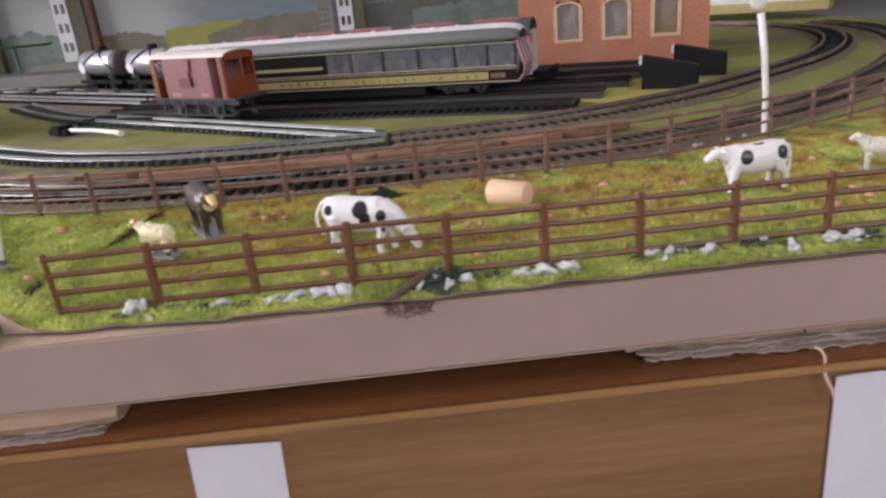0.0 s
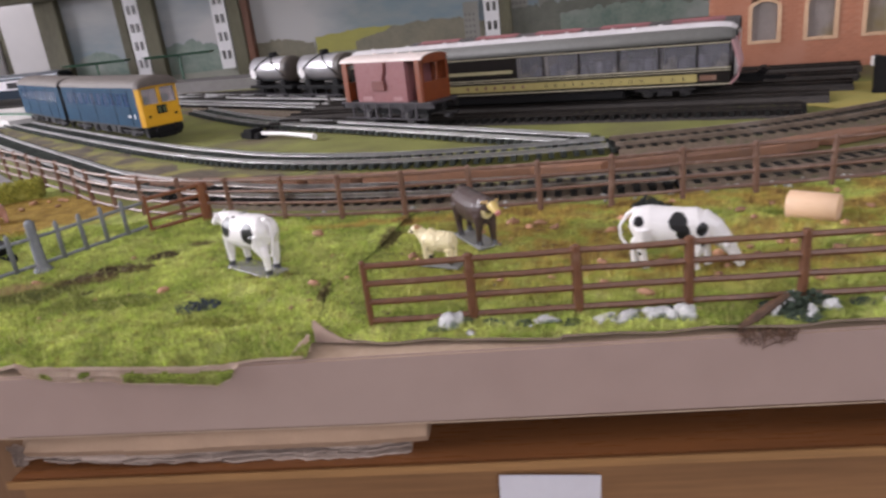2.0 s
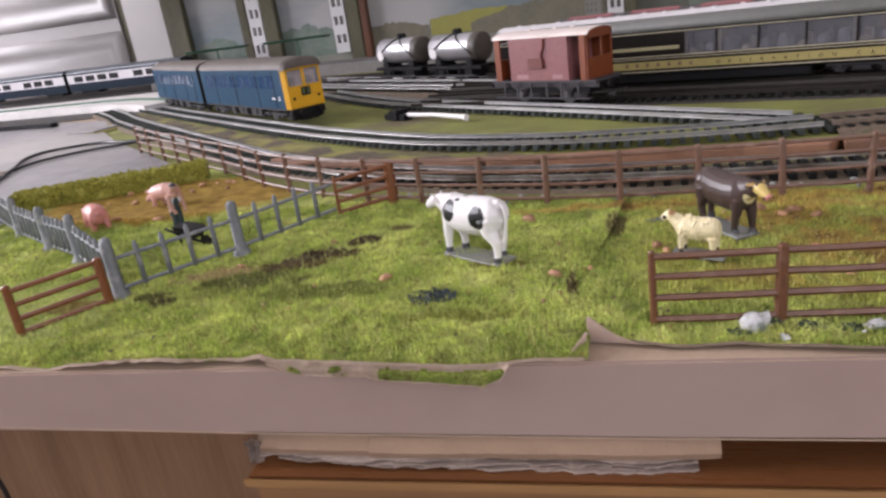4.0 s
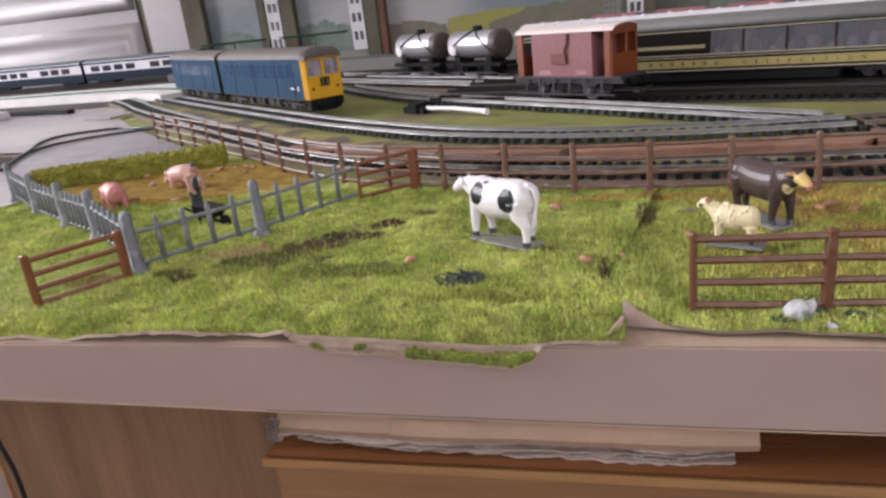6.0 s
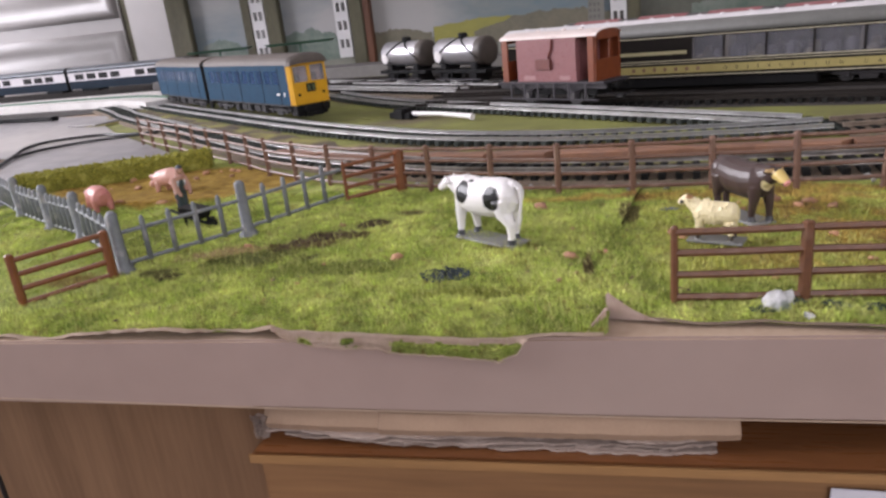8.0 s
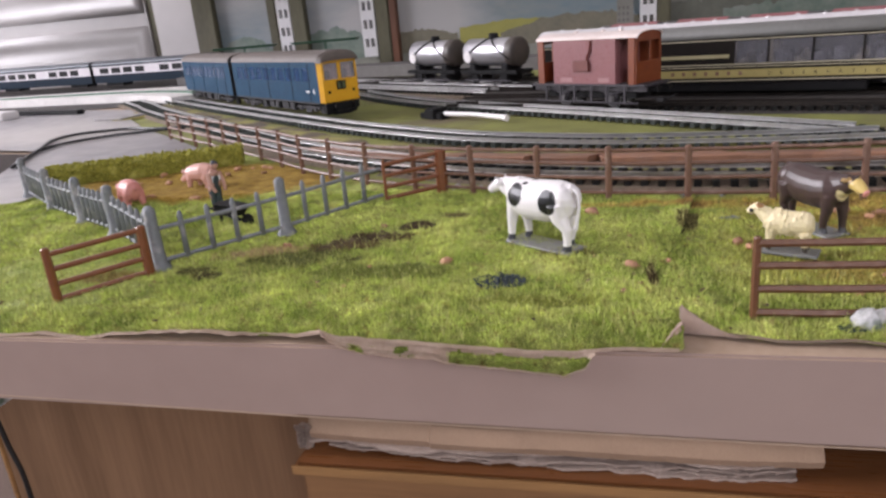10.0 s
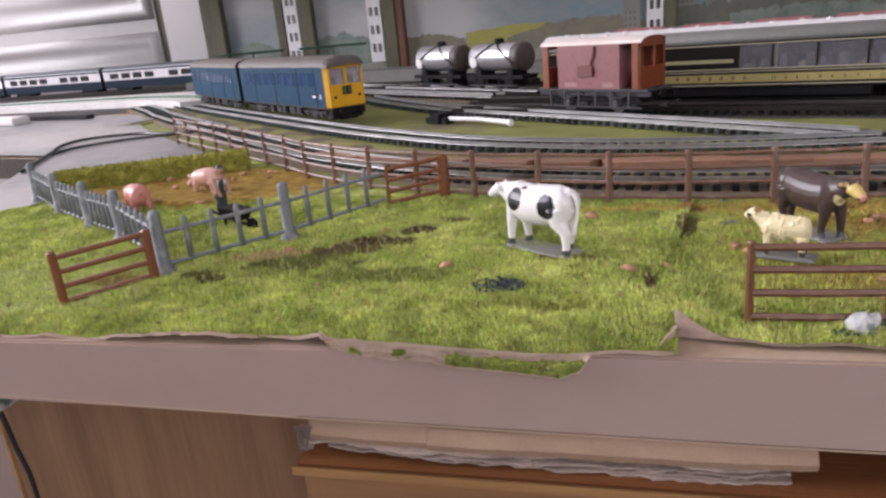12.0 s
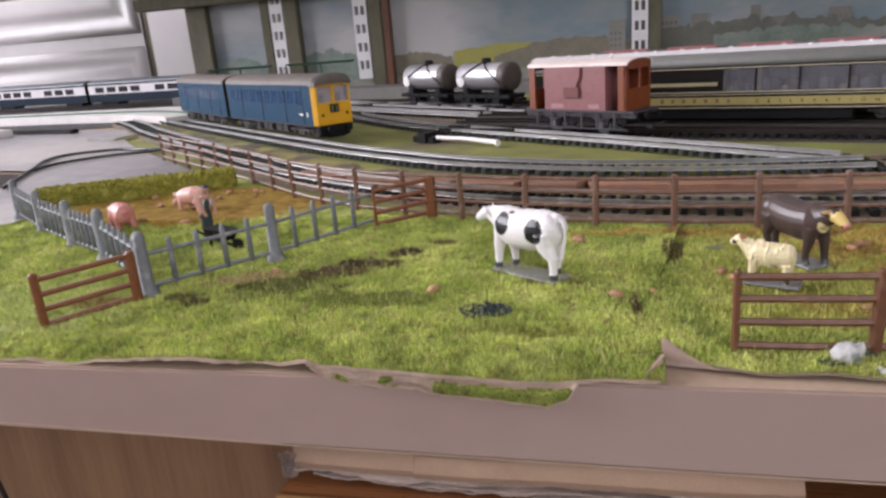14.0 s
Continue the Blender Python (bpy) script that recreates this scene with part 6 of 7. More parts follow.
obs_len = 341.0
obs_mid = along(OBS_END, OBS_ANG, -obs_len / 2 + 2, 9)
obs = thing("observation_car", "umber and cream railway observation coach with a grey roof", "coach", m=at(*obs_mid, 1.5, OBS_ANG))
h = obs_len / 2
W = 18.0
wins = [(h - 174, h - 150.6), (h - 149.4, h - 120.6), (h - 119.4, h - 88.6), (h - 87.4, h - 56.6), (h - 55.4, h - 28.6), (h - 27.4, h - 5.2)]
for s in (-1, 1):
    bm = bmesh.new()
    coach_side(bm, -h, h - 4, s * W, 13.0, 27.0, 44.2, 47.0, wins, 1.2)
    part("side", bm, umber, obs)
    for x0, x1 in wins:
        bm = bmesh.new()
        box(bm, x0 - 0.3, x1 + 0.3, s * (W - 0.9), s * (W - 0.6), 26.8, 44.4)
        ob = part("window_pane", bm, coach_glass, obs)
        ob.visible_shadow = False
    for z0, z1, mt in ((26.2, 26.9, cream_line), (24.4, 24.9, cream_line), (14.2, 14.9, cream_line), (44.6, 45.2, cream_line)):
        bm = bmesh.new()
        box(bm, -h, h - 4, s * (W + 0.02), s * (W + 0.3), z0, z1)
        part("lining", bm, mt, obs, "thin cream lining")
    bm = bmesh.new()
    box(bm, -h + 8, h - 28, s * (W + 0.02), s * (W + 0.35), 16.6, 22.6)
    part("name_band", bm, name_cream, obs, "cream name band")
    bm = bmesh.new()
    box(bm, -h + 14, h - 178, s * (W + 0.02), s * (W + 0.35), 31.5, 34.2)
    part("panel_line", bm, dull_cream, obs)
    bm = bmesh.new()
    box(bm, h - 26, h - 14, s * (W + 0.02), s * (W + 0.35), 17.5, 21.5)
    part("crest_panel", bm, old_brown, obs)
bm = bmesh.new()
box(bm, -h, -h + 1.2, -W + 1.2, W - 1.2, 13, 47)
part("end_wall", bm, umber, obs)
# raked glazed saloon end
bm = bmesh.new()
loft(bm, [[(h - 4, -W, 13), (h - 4, W, 13), (h - 5, W, 14), (h - 5, -W, 14)], [(h + 1.5, -W + 1.5, 19), (h + 1.5, W - 1.5, 19), (h + 0.5, W - 1.5, 20), (h + 0.5, -W + 1.5, 20)], [(h + 2.5, -W + 2, 27), (h + 2.5, W - 2, 27), (h + 1.5, W - 2, 27), (h + 1.5, -W + 2, 27)]])
part("saloon_apron", bm, coach_pink, obs, "faded pinkish saloon end panel")
for y0, y1 in ((-W + 1.8, -6.5), (-5.5, 5.5), (6.5, W - 1.8)):
    bm = bmesh.new()
    loft(bm, [[(h + 2.2, y0, 27), (h + 2.2, y1, 27), (h + 1.9, y1, 27), (h + 1.9, y0, 27)], [(h - 3.4, y0, 46), (h - 3.4, y1, 46), (h - 3.7, y1, 46), (h - 3.7, y0, 46)]])
    ob = part("saloon_pane", bm, coach_glass, obs)
    ob.visible_shadow = False
for y0 in (-W + 0.6, -6, 6, W - 0.6):
    bm = bmesh.new()
    tube(bm, [(h + 2.3, y0, 27), (h - 3.4, y0, 46.6)], 1.1, 6)
    part("saloon_pillar", bm, coach_pink, obs)
bm = bmesh.new()
rp = roof_profile(W + 0.6, 46.4, 12.4)
rings = []
for x, k in ((-h - 1, 1.0), (h - 30, 1.0), (h - 14, 0.97), (h - 5, 0.86), (h - 1.5, 0.66)):
    rings.append([(x, y * (0.5 + 0.5 * k), 46.4 + (z - 46.4) * k) for y, z in rp])
loft(bm, rings)
part("roof", bm, grey_roof, obs, "grey arched roof", smooth=True)
bm = bmesh.new()
rings = []
for x, k in ((-h - 1.2, 1.0), (h - 30, 1.0), (h - 14, 0.98), (h - 5, 0.88), (h - 1.2, 0.69)):
    rings.append([(x, y * (0.5 + 0.5 * k), 46.4 + (z - 46.4) * k) for y, z in ((-12.4, 56.6), (-7, 58.5), (0, 59.4), (7, 58.5), (12.4, 56.6), (11.6, 55.6), (0, 58.0), (-11.6, 55.6))])
loft(bm, rings)
part("roof_top", bm, roof_white, obs, "white top of the roof with light from above painted in")
for k in range(15):
    bm = bmesh.new()
    x = -h + 14 + 19.2 * k
    ball(bm, (x, -4 if k % 2 else 4, 58.8), (2.1, 1.7, 1.5), 10)
    part("roof_vent", bm, roof_white, obs)
bm = bmesh.new()
box(bm, -h + 1, h - 5, -W + 1.3, W - 1.3, 13, 14.6)
part("floor_pan", bm, black_plastic, obs)
for k in range(13):
    bm = bmesh.new()
    x = h - 172 + 13 * k
    box(bm, x, x + 6, -W + 3, -3, 14.7, 30 + 3 * (k % 3), 1.5)
    box(bm, x + 2, x + 8, 4, W - 3, 14.7, 34, 1.5)
    part("seat", bm, seat_blue if k % 3 else seat_buff, obs)
bm = bmesh.new()
box(bm, -h + 2, h - 176, -2, 0, 14.7, 46)
box(bm, h - 150, h - 147, -W + 2, W - 2, 14.7, 46)
box(bm, h - 60, h - 58, 0, W - 2, 14.7, 46)
part("partition", bm, seat_buff, obs)
for x in (-h + 44, h - 52):
    bm = bmesh.new()
    box(bm, x - 16, x + 16, -10, 10, 8.5, 12.9, 1)
    part("bolster", bm, black_plastic, obs)
    bogie(obs, x, 15.8, under_dark)
# underframe, its black middle deepened to stand for the shade below the coach
bm = bmesh.new()
box(bm, -h + 4, h - 10, -11, 11, 10, 13, 1)
box(bm, -h + 74, h - 84, -16.5, 16.5, 5.6, 13, 1)
part("underframe", bm, black_plastic, obs)
# the name on the cream band, letter by letter apart as it is spaced
for s in (-1,):
    txt = bpy.data.curves.new("name_lettering", "FONT")
    txt.body, txt.size, txt.space_character, txt.extrude = "OBSERVATION CAR", 3.7 * MM, 4.1, 0.12 * MM
    txt.materials.append(black_plastic)
    lab = new("name_lettering", txt)
    lab.parent = obs
    lab.matrix_basis = Matrix.Translation(((h - 150) * MM, -(W + 0.42) * MM, 18.1 * MM)) @ pose(0, 0, 0, 90, 0, 0)

for k in range(7):
    bm = bmesh.new()
    x = h - 222 + 8.6 * k
    box(bm, x, x + 2.6, -(W + 0.5), -(W + 0.36), 18.4, 21.2)
    part("lettering_bar", bm, old_brown, obs, "faded unreadable lettering bar")

# grey and red coach on the next track
coach_grey = material("pale_grey_coach", (0.50, 0.47, 0.46), (0.44, 0.41, 0.40), 0.4, 80, bump=0.05)
coach_red = material("red_coach_stripe", (0.42, 0.06, 0.06), (0.34, 0.05, 0.05), 0.4, 120, bump=0.05)
roof_red = material("faded_red_roof_panel", (0.33, 0.115, 0.12), (0.22, 0.08, 0.085), 0.5, 60, bump=0.15)
dark_roof = material("dark_coach_roof", (0.07, 0.062, 0.062), (0.05, 0.045, 0.045), 0.55, 80, bump=0.15, dirt=(0.14, 0.10, 0.10))
red_mid = along(OBS_END, OBS_ANG, -152, 60)
rc = thing("coach", "pale grey coach with a red band and dark roof", "coach", m=at(*red_mid, 0, OBS_ANG))
h = 150
for s in (-1, 1):
    bm = bmesh.new()
    coach_side(bm, -h, h, s * W, 13, 28, 41, 47, [(-h + 20 + 26 * k, -h + 36 + 26 * k) for k in range(10)], 1.2)
    part("side", bm, coach_grey, rc)
    bm = bmesh.new()
    box(bm, -h, h, s * (W + 0.02), s * (W + 0.3), 42.2, 47.4)
    part("red_band", bm, coach_red, rc)
bm = bmesh.new()
box(bm, h, h + 1.2, -W, W, 13, 50)
part("end_wall", bm, coach_grey, rc)
bm = bmesh.new()
box(bm, -h - 1.2, -h, -W, W, 13, 50)
part("end_wall", bm, coach_grey, rc)
bm = bmesh.new()
box(bm, h + 1.2, h + 1.6, -W, -W + 12, 40, 48)
part("red_end_band", bm, coach_red, rc)
bm = bmesh.new()
extrude_profile(bm, roof_profile(W + 0.8, 46.6, 14.2), -h - 1.2, h + 1.4)
part("roof", bm, dark_roof, rc, smooth=False)
for k in range(5):
    bm = bmesh.new()
    x = -h + 8 + 60 * k
    loft(bm, [[(xx, y, z - 0.8) for y, z in ((-12, 58.9), (-6, 61.4), (0, 62.4), (10, 60.2), (9, 59.2), (0, 61.4), (-6, 60.4), (-11.4, 58.2))] for xx in (x, x + 42)])
    part("roof_panel", bm, roof_red, rc, "dull pinkish-red roof panel")
for x in (-104, 104):
    bm = bmesh.new()
    box(bm, x - 24, x + 24, -13, 13, 7, 12.9, 1)
    part("bogie", bm, black_plastic, rc)
    wheels(rc, (x - 15, x + 15), RT + 6, 6, GAUGE / 2)
for s in (-1, 1):
    bm = bmesh.new()
    tube(bm, [(h + 1, s * 8, 14), (h + 10, s * 8, 14)], 1.3, 8)
    part("buffer", bm, black_plastic, rc)
bm = bmesh.new()
box(bm, h + 1, h + 22, -6, 6, 7, 15, 1.5)
box(bm, h + 22, h + 38, -3, 3, 8, 12, 1)
box(bm, h + 16, h + 24, -10, 10, 13, 19, 2)
part("coupling", bm, black_plastic, rc)

# blue diesel railcar
rail_blue = material("rail_blue_paint", (0.010, 0.050, 0.096), (0.008, 0.035, 0.072), 0.5, 60, bump=0.06, spec=0.1)
warn_yellow = material("warning_yellow_paint", (0.70, 0.37, 0.016), (0.62, 0.31, 0.013), 0.38, 120, bump=0.06)
railcar_roof = material("brown_grey_railcar_roof", (0.12, 0.098, 0.085), (0.09, 0.074, 0.064), 0.6, 90, bump=0.15)
pale_seat = material("pale_interior", (0.30, 0.15, 0.15), (0.16, 0.09, 0.10), 0.7, 60)
blind_green = material("dull_green_blind", (0.10, 0.12, 0.05), (0.06, 0.075, 0.035), 0.6, 200)
cab_brown = material("cab_interior", (0.40, 0.29, 0.25), (0.20, 0.145, 0.13), 0.7, 90)
DA = math.degrees(math.atan2(412 - 693, -272 + 602))
d_u = Vector((math.cos(radians(DA)), math.sin(radians(DA))))
d_n = Vector((-d_u.y, d_u.x))
nose = Vector((-287, 415)) + d_n * 20
CL = 198.0
for car in range(2):
    mid = nose - d_u * (CL * 1.05 / 2 + car * (CL * 1.05 + 6))
    ang = DA - (0 if car == 0 else 3.5)
    if car:
        mid = mid + d_n * 5
    rcar = thing("railcar", "blue diesel railcar with a yellow front on the curved track" if car == 0 else "blue diesel railcar trailer coupled behind the front car", "train", "railcar set", m=at(mid.x, mid.y, 0, ang) @ Matrix.Scale(1.05, 4))
    h = CL / 2
    W = 19.0
    wn_list = [(-h + 12 + 17 * k, -h + 25 + 17 * k) for k in range(10)]
    for s in (-1, 1):
        bm = bmesh.new()
        coach_side(bm, -h, h - (3.4 if car == 0 else 0), s * W, 16.5, 34.5, 46.0, 51.5, wn_list, 1.2)
        part("side", bm, rail_blue, rcar)
        for w0, w1 in wn_list:
            bm = bmesh.new()
            box(bm, w0 - 0.2, w1 + 0.2, s * (W - 0.55), s * (W - 0.25), 34.3, 46.2)
            ob = part("window_pane", bm, railcar_glass, rcar)
            ob.visible_shadow = False
        bm = bmesh.new()
        box(bm, -h + 4, h - 6, s * (W + 0.02), s * (W + 0.25), 15.4, 16.9)
        part("sole_band", bm, under_dark, rcar)
        for x in (-60, -10, 42, 78):
            bm = bmesh.new()
            box(bm, x, x + 0.7, s * (W + 0.02), s * (W + 0.3), 17, 50)
            part("door_edge", bm, umber, rcar)
    bm = bmesh.new()
    extrude_profile(bm, roof_profile(W + 0.5, 51.2, 8.6), -h, h)
    part("roof", bm, railcar_roof, rcar)
    bm = bmesh.new()
    box(bm, -h + 2, h - 8, -W + 2, W - 2, 16, 17.5)
    # upright black partition added inside, unseen, to stop light passing through the car
    box(bm, -h + 2, h - 22, -1, 1, 17.5, 50)
    part("floor_pan", bm, black_plastic, rcar)
    for k in range(9):
        bm = bmesh.new()
        box(bm, -h + 14 + 19 * k, -h + 20 + 19 * k, -W + 3, W - 3, 17.6, 38 + 2 * (k % 2), 1)
        part("seat", bm, pale_seat, rcar)
    bm = bmesh.new()
    if car == 0:
        WF = W - 2.2
        box(bm, h, h + 1.6, -WF, WF, 16.5, 35.5)
        box(bm, h, h + 1.6, -WF, -WF + 1.7, 35.5, 50)
        box(bm, h, h + 1.6, WF - 1.7, WF, 35.5, 50)
        box(bm, h, h + 1.6, -1.4, 1.4, 35.5, 50)
        box(bm, h, h + 1.6, -WF, WF, 49.2, 52.5)
        for s in (-1, 1):
            loft(bm, [[(h - 3.4, s * (W + 0.05), z), (h + 1.6, s * WF, z), (h, s * (WF - 0.6), z), (h - 3.4, s * (W - 1.2), z)] for z in (16.5, 52)])
        bmesh.ops.recalc_face_normals(bm, faces=bm.faces)
        part("cab_front", bm, warn_yellow, rcar, "warning-yellow cab front")
        for y0, y1 in ((-WF + 1.6, -1.5), (1.5, WF - 1.6)):
            bm = bmesh.new()
            box(bm, h + 0.6, h + 0.9, y0, y1, 35.5, 49.2)
            ob = part("windscreen", bm, clear_glass, rcar)
            ob.visible_shadow = False
        bm = bmesh.new()
        box(bm, h + 1.6, h + 2.6, -4.6, 4.6, 26.5, 34, 0.5)
        route = part("route_box", bm, black_plastic, rcar, "black route indicator box")
        for y in (-2.3, 2.3):
            bm = bmesh.new()
            box(bm, h + 2.62, h + 2.8, y - 1.3, y + 1.3, 27.6, 32.8)
            part("route_blind", bm, blind_green, route, "dull green route blind")
        for y in (-12, 12):
            bm = bmesh.new()
            tube(bm, [(h + 1.4, y, 25), (h + 2.3, y, 25)], 1.3, 10)
            part("marker_light", bm, black_plastic, rcar)
        bm = bmesh.new()
        top = [(W + 0.4) * math.cos(math.pi * k / 12) for k in range(13)]
        rise = [9.2 * math.sin(math.pi * k / 12) ** 0.8 for k in range(13)]
        rings = []
        for dx, lift in ((-5, 0.96), (-1, 1.0), (1.9, 0.95), (3.4, 0.78), (4.2, 0.45)):
            rings.append([(h + dx, y * (1 - 0.014 * max(0, dx)), 50.4 + r * lift) for y, r in zip(top, rise)] + [(h + dx, y * (1 - 0.014 * max(0, dx)), 49.8 + 0.35 * r * lift) for y, r in zip(reversed(top), rise)])
        loft(bm, rings)
        part("roof_dome", bm, railcar_roof, rcar, "brown domed roof end over the cab")
        bm = bmesh.new()
        box(bm, h - 6, h + 2.0, -W + 2.5, W - 2.5, 9.0, 16.3, 1)
        box(bm, h - 4, h + 3.4, -9, 9, 5.4, 9.4, 1)
        box(bm, h - 5, h - 1, -W + 3.5, W - 3.5, 6.0, 9.2, 0.8)
        part("buffer_beam", bm, black_plastic, rcar)
        bm = bmesh.new()
        box(bm, h - 11, h - 9.8, -W + 1.4, W - 1.4, 17.5, 50)
        part("cab_bulkhead", bm, cab_brown, rcar, "dull brown cab interior")
        for y in (-9, 8):
            bm = bmesh.new()
            box(bm, h - 8.5, h - 6.5, y - 4.2, y + 4.2, 17.6, 42.5, 1.2)
            part("cab_seat", bm, umber, rcar)
        bm = bmesh.new()
        box(bm, h - 4, h - 0.3, -W + 3, W - 3, 30, 35.8, 0.8)
        part("control_desk", bm, pale_seat, rcar)
        for y in (-9, 9):
            bm = bmesh.new()
            tube(bm, [(h + 2, y, 13), (h + 8, y, 13), (h + 8.01, y, 13), (h + 9, y, 13)], [1.2, 1.2, 3, 3], 10)
            part("buffer", bm, black_plastic, rcar)
        bm = bmesh.new()
        box(bm, h - 14, h - 12.2, -W - 0.35, -W - 0.02, 24, 28)
        part("emblem", bm, white_plastic, rcar, "small white emblem")
        bm = bmesh.new()
        box(bm, h - 28, h - 22, -W - 0.35, -W - 0.02, 25, 26.6)
        part("number_bar", bm, white_plastic, rcar, "small white number bar")
    else:
        box(bm, h, h + 1.2, -W, W, 16.5, 51.5)
        part("end_wall", bm, umber, rcar)
    bm = bmesh.new()
    box(bm, -h - 1.2, -h, -W, W, 16.5, 51.5)
    part("rear_wall", bm, umber, rcar)
    for x in (-h + 34, h - 34):
        bm = bmesh.new()
        box(bm, x - 8, x + 8, -9, 9, 9, 15.3, 1)
        part("bolster", bm, black_plastic, rcar)
        bogie(rcar, x, 15.6, under_dark)
    for x, w, d in ((-34, 5, 15.5), (-20, 7, 14), (-4, 5, 16), (12, 8, 14.5), (30, 6, 16)):
        bm = bmesh.new()
        box(bm, x - w, x + w, -d, d, 7.0, 15.3, 1.5)
        part("engine_box", bm, under_dark, rcar)
    bm = bmesh.new()
    box(bm, -h + 6, h - 6, -11, 11, 11.5, 15.3, 1)
    box(bm, -h + 62, h - 62, -9, 9, 7.5, 11.4, 1)
    part("underframe", bm, black_plastic, rcar)

# tank wagons
tank_brown = material("dark_brown_tank_end", (0.075, 0.06, 0.05), (0.05, 0.04, 0.034), 0.5, 80, bump=0.08)
tank_silver = material("silver_tank_paint", (0.50, 0.485, 0.50), (0.38, 0.37, 0.385), 0.33, 60, metal=0.65, bump=0.06)
t_dir = math.degrees(math.atan2(579 - 716, -110 + 289))
for k in range(2):
    c = (-243 + 103 * k * math.cos(radians(t_dir)) , 690 + 103 * k * math.sin(radians(t_dir)))
    tw = thing("tank_wagon", "silver tank wagon with black cradle straps on a far siding", "wagon", "tank wagons", m=at(*c, 0, t_dir))
    bm = bmesh.new()
    tube(bm, [(-39, 0, 39), (-38, 0, 39), (-36, 0, 39), (36, 0, 39), (38, 0, 39), (39, 0, 39)], [9, 14, 15.2, 15.2, 14, 9], 28)
    part("barrel", bm, tank_silver, tw, smooth=True)
    for s in (-1, 1):
        bm = bmesh.new()
        tube(bm, [(s * 39.1, 0, 39), (s * 40.2, 0, 39)], [14.4, 13.4], 26)
        part("tank_end", bm, railcar_roof, tw)
        bm = bmesh.new()
        pts = [(s * (2 + 24 * (1 - math.sin(a))), -15.7 * math.cos(a), 39 + 15.7 * math.sin(a)) for a in (math.pi * j / 14 for j in range(-2, 17))]
        tube(bm, pts, 1.0, 5)
        part("strap", bm, black_plastic, tw)
        bm = bmesh.new()
        box(bm, s * 26 - 5, s * 26 + 5, -12, 12, 20, 27, 1)
        part("cradle", bm, black_plastic, tw)
    bm = bmesh.new()
    tube(bm, [(29, 0, 39), (29.5, 0, 39), (39.5, 0, 39), (40.5, 0, 39), (41.5, 0, 39)], [15.2, 15.6, 15.6, 14.6, 11], 28)
    part("end_band", bm, tank_brown, tw, "dark brown barrel end", smooth=True)
    for x in (-30, -10, 10, 30):
        bm = bmesh.new()
        box(bm, x - 1.2, x + 1.2, -13.6, -12.9, 9, 19.9, 0.2)
        part("hanger", bm, black_plastic, tw)
    bm = bmesh.new()
    box(bm, -38, 38, -14.2, -13.2, 8.2, 10.0, 0.2)
    part("brake_lever", bm, under_grey, tw)
    bm = bmesh.new()
    tube(bm, [(0, 0, 53), (0, 0, 58.4), (0, 0, 59.6)], [5.5, 5.5, 4], 14)
    part("dome", bm, black_plastic, tw)
    bm = bmesh.new()
    box(bm, -46, 46, -13, 13, 16, 20, 0.5)
    for x in (-24, 24):
        box(bm, x - 7, x + 7, -12, 12, 8, 16, 1)
    part("chassis", bm, black_plastic, tw)
    bm = bmesh.new()
    tube(bm, [(-29, -14.6, 35), (-29, -16.3, 34.8)], 6.2, 18)
    part("round_plate", bm, white_plastic, tw, "round pale plate")
    wheels(tw, (-24, 24), RT + 6, 6, GAUGE / 2)

# far blue and grey express coaches
ic_blue = material("express_blue", (0.008, 0.018, 0.032), (0.006, 0.013, 0.024), 0.5, 80, bump=0.05, spec=0.1)
ic_grey = material("express_grey_band", (0.64, 0.60, 0.62), (0.58, 0.54, 0.56), 0.35, 60, bump=0.04)
ic_roof = material("express_roof", (0.085, 0.095, 0.115), (0.07, 0.078, 0.095), 0.4, 80, bump=0.05)
ia = math.degrees(math.atan2(1060 - 1161, -852 + 1402))
for k in range(3):
    c = along((-852, 1072), ia, -128 + 70 - 310 * k)
    ic = thing("express_coach", "dark blue coach with a pale grey window band", "coach", "express coaches", m=at(*c, 0, ia))
    h, W = 150, 18.0
    iw = [(-h + 18 + 32 * j, -h + 43 + 32 * j) for j in range(8) if j != 4]
    for s in (-1, 1):
        bm = bmesh.new()
        box(bm, -h, h, *sorted((s * W, s * (W - 1.2))), 11, 27)
        part("lower_side", bm, ic_blue, ic)
        bm = bmesh.new()
        coach_side(bm, -h, h, s * W, 27, 29.6, 40.4, 43.5, iw, 1.2)
        part("window_band", bm, ic_grey, ic, "pale grey window band")
        for w0, w1 in iw:
            bm = bmesh.new()
            box(bm, w0 - 0.2, w1 + 0.2, *sorted((s * (W - 0.9), s * (W - 0.6))), 29.4, 40.6)
            part("window_pane", bm, black_plastic, ic)
        bm = bmesh.new()
        box(bm, -h, h, *sorted((s * W, s * (W - 1.2))), 43.5, 47)
        part("cant_rail", bm, ic_blue, ic)
    bm = bmesh.new()
    box(bm, -h - 1, -h, -W, W, 11, 48)
    part("end_wall", bm, black_plastic, ic)
    bm = bmesh.new()
    box(bm, h, h + 1, -W, W, 11, 48)
    part("end_wall", bm, black_plastic, ic)
    bm = bmesh.new()
    extrude_profile(bm, roof_profile(W + 0.4, 46.8, 7.5), -h, h)
    part("roof", bm, ic_roof, ic)
    for x in (-104, 104):
        bm = bmesh.new()
        box(bm, x - 24, x + 24, -13, 13, 5, 11, 1)
        part("bogie", bm, black_plastic, ic)

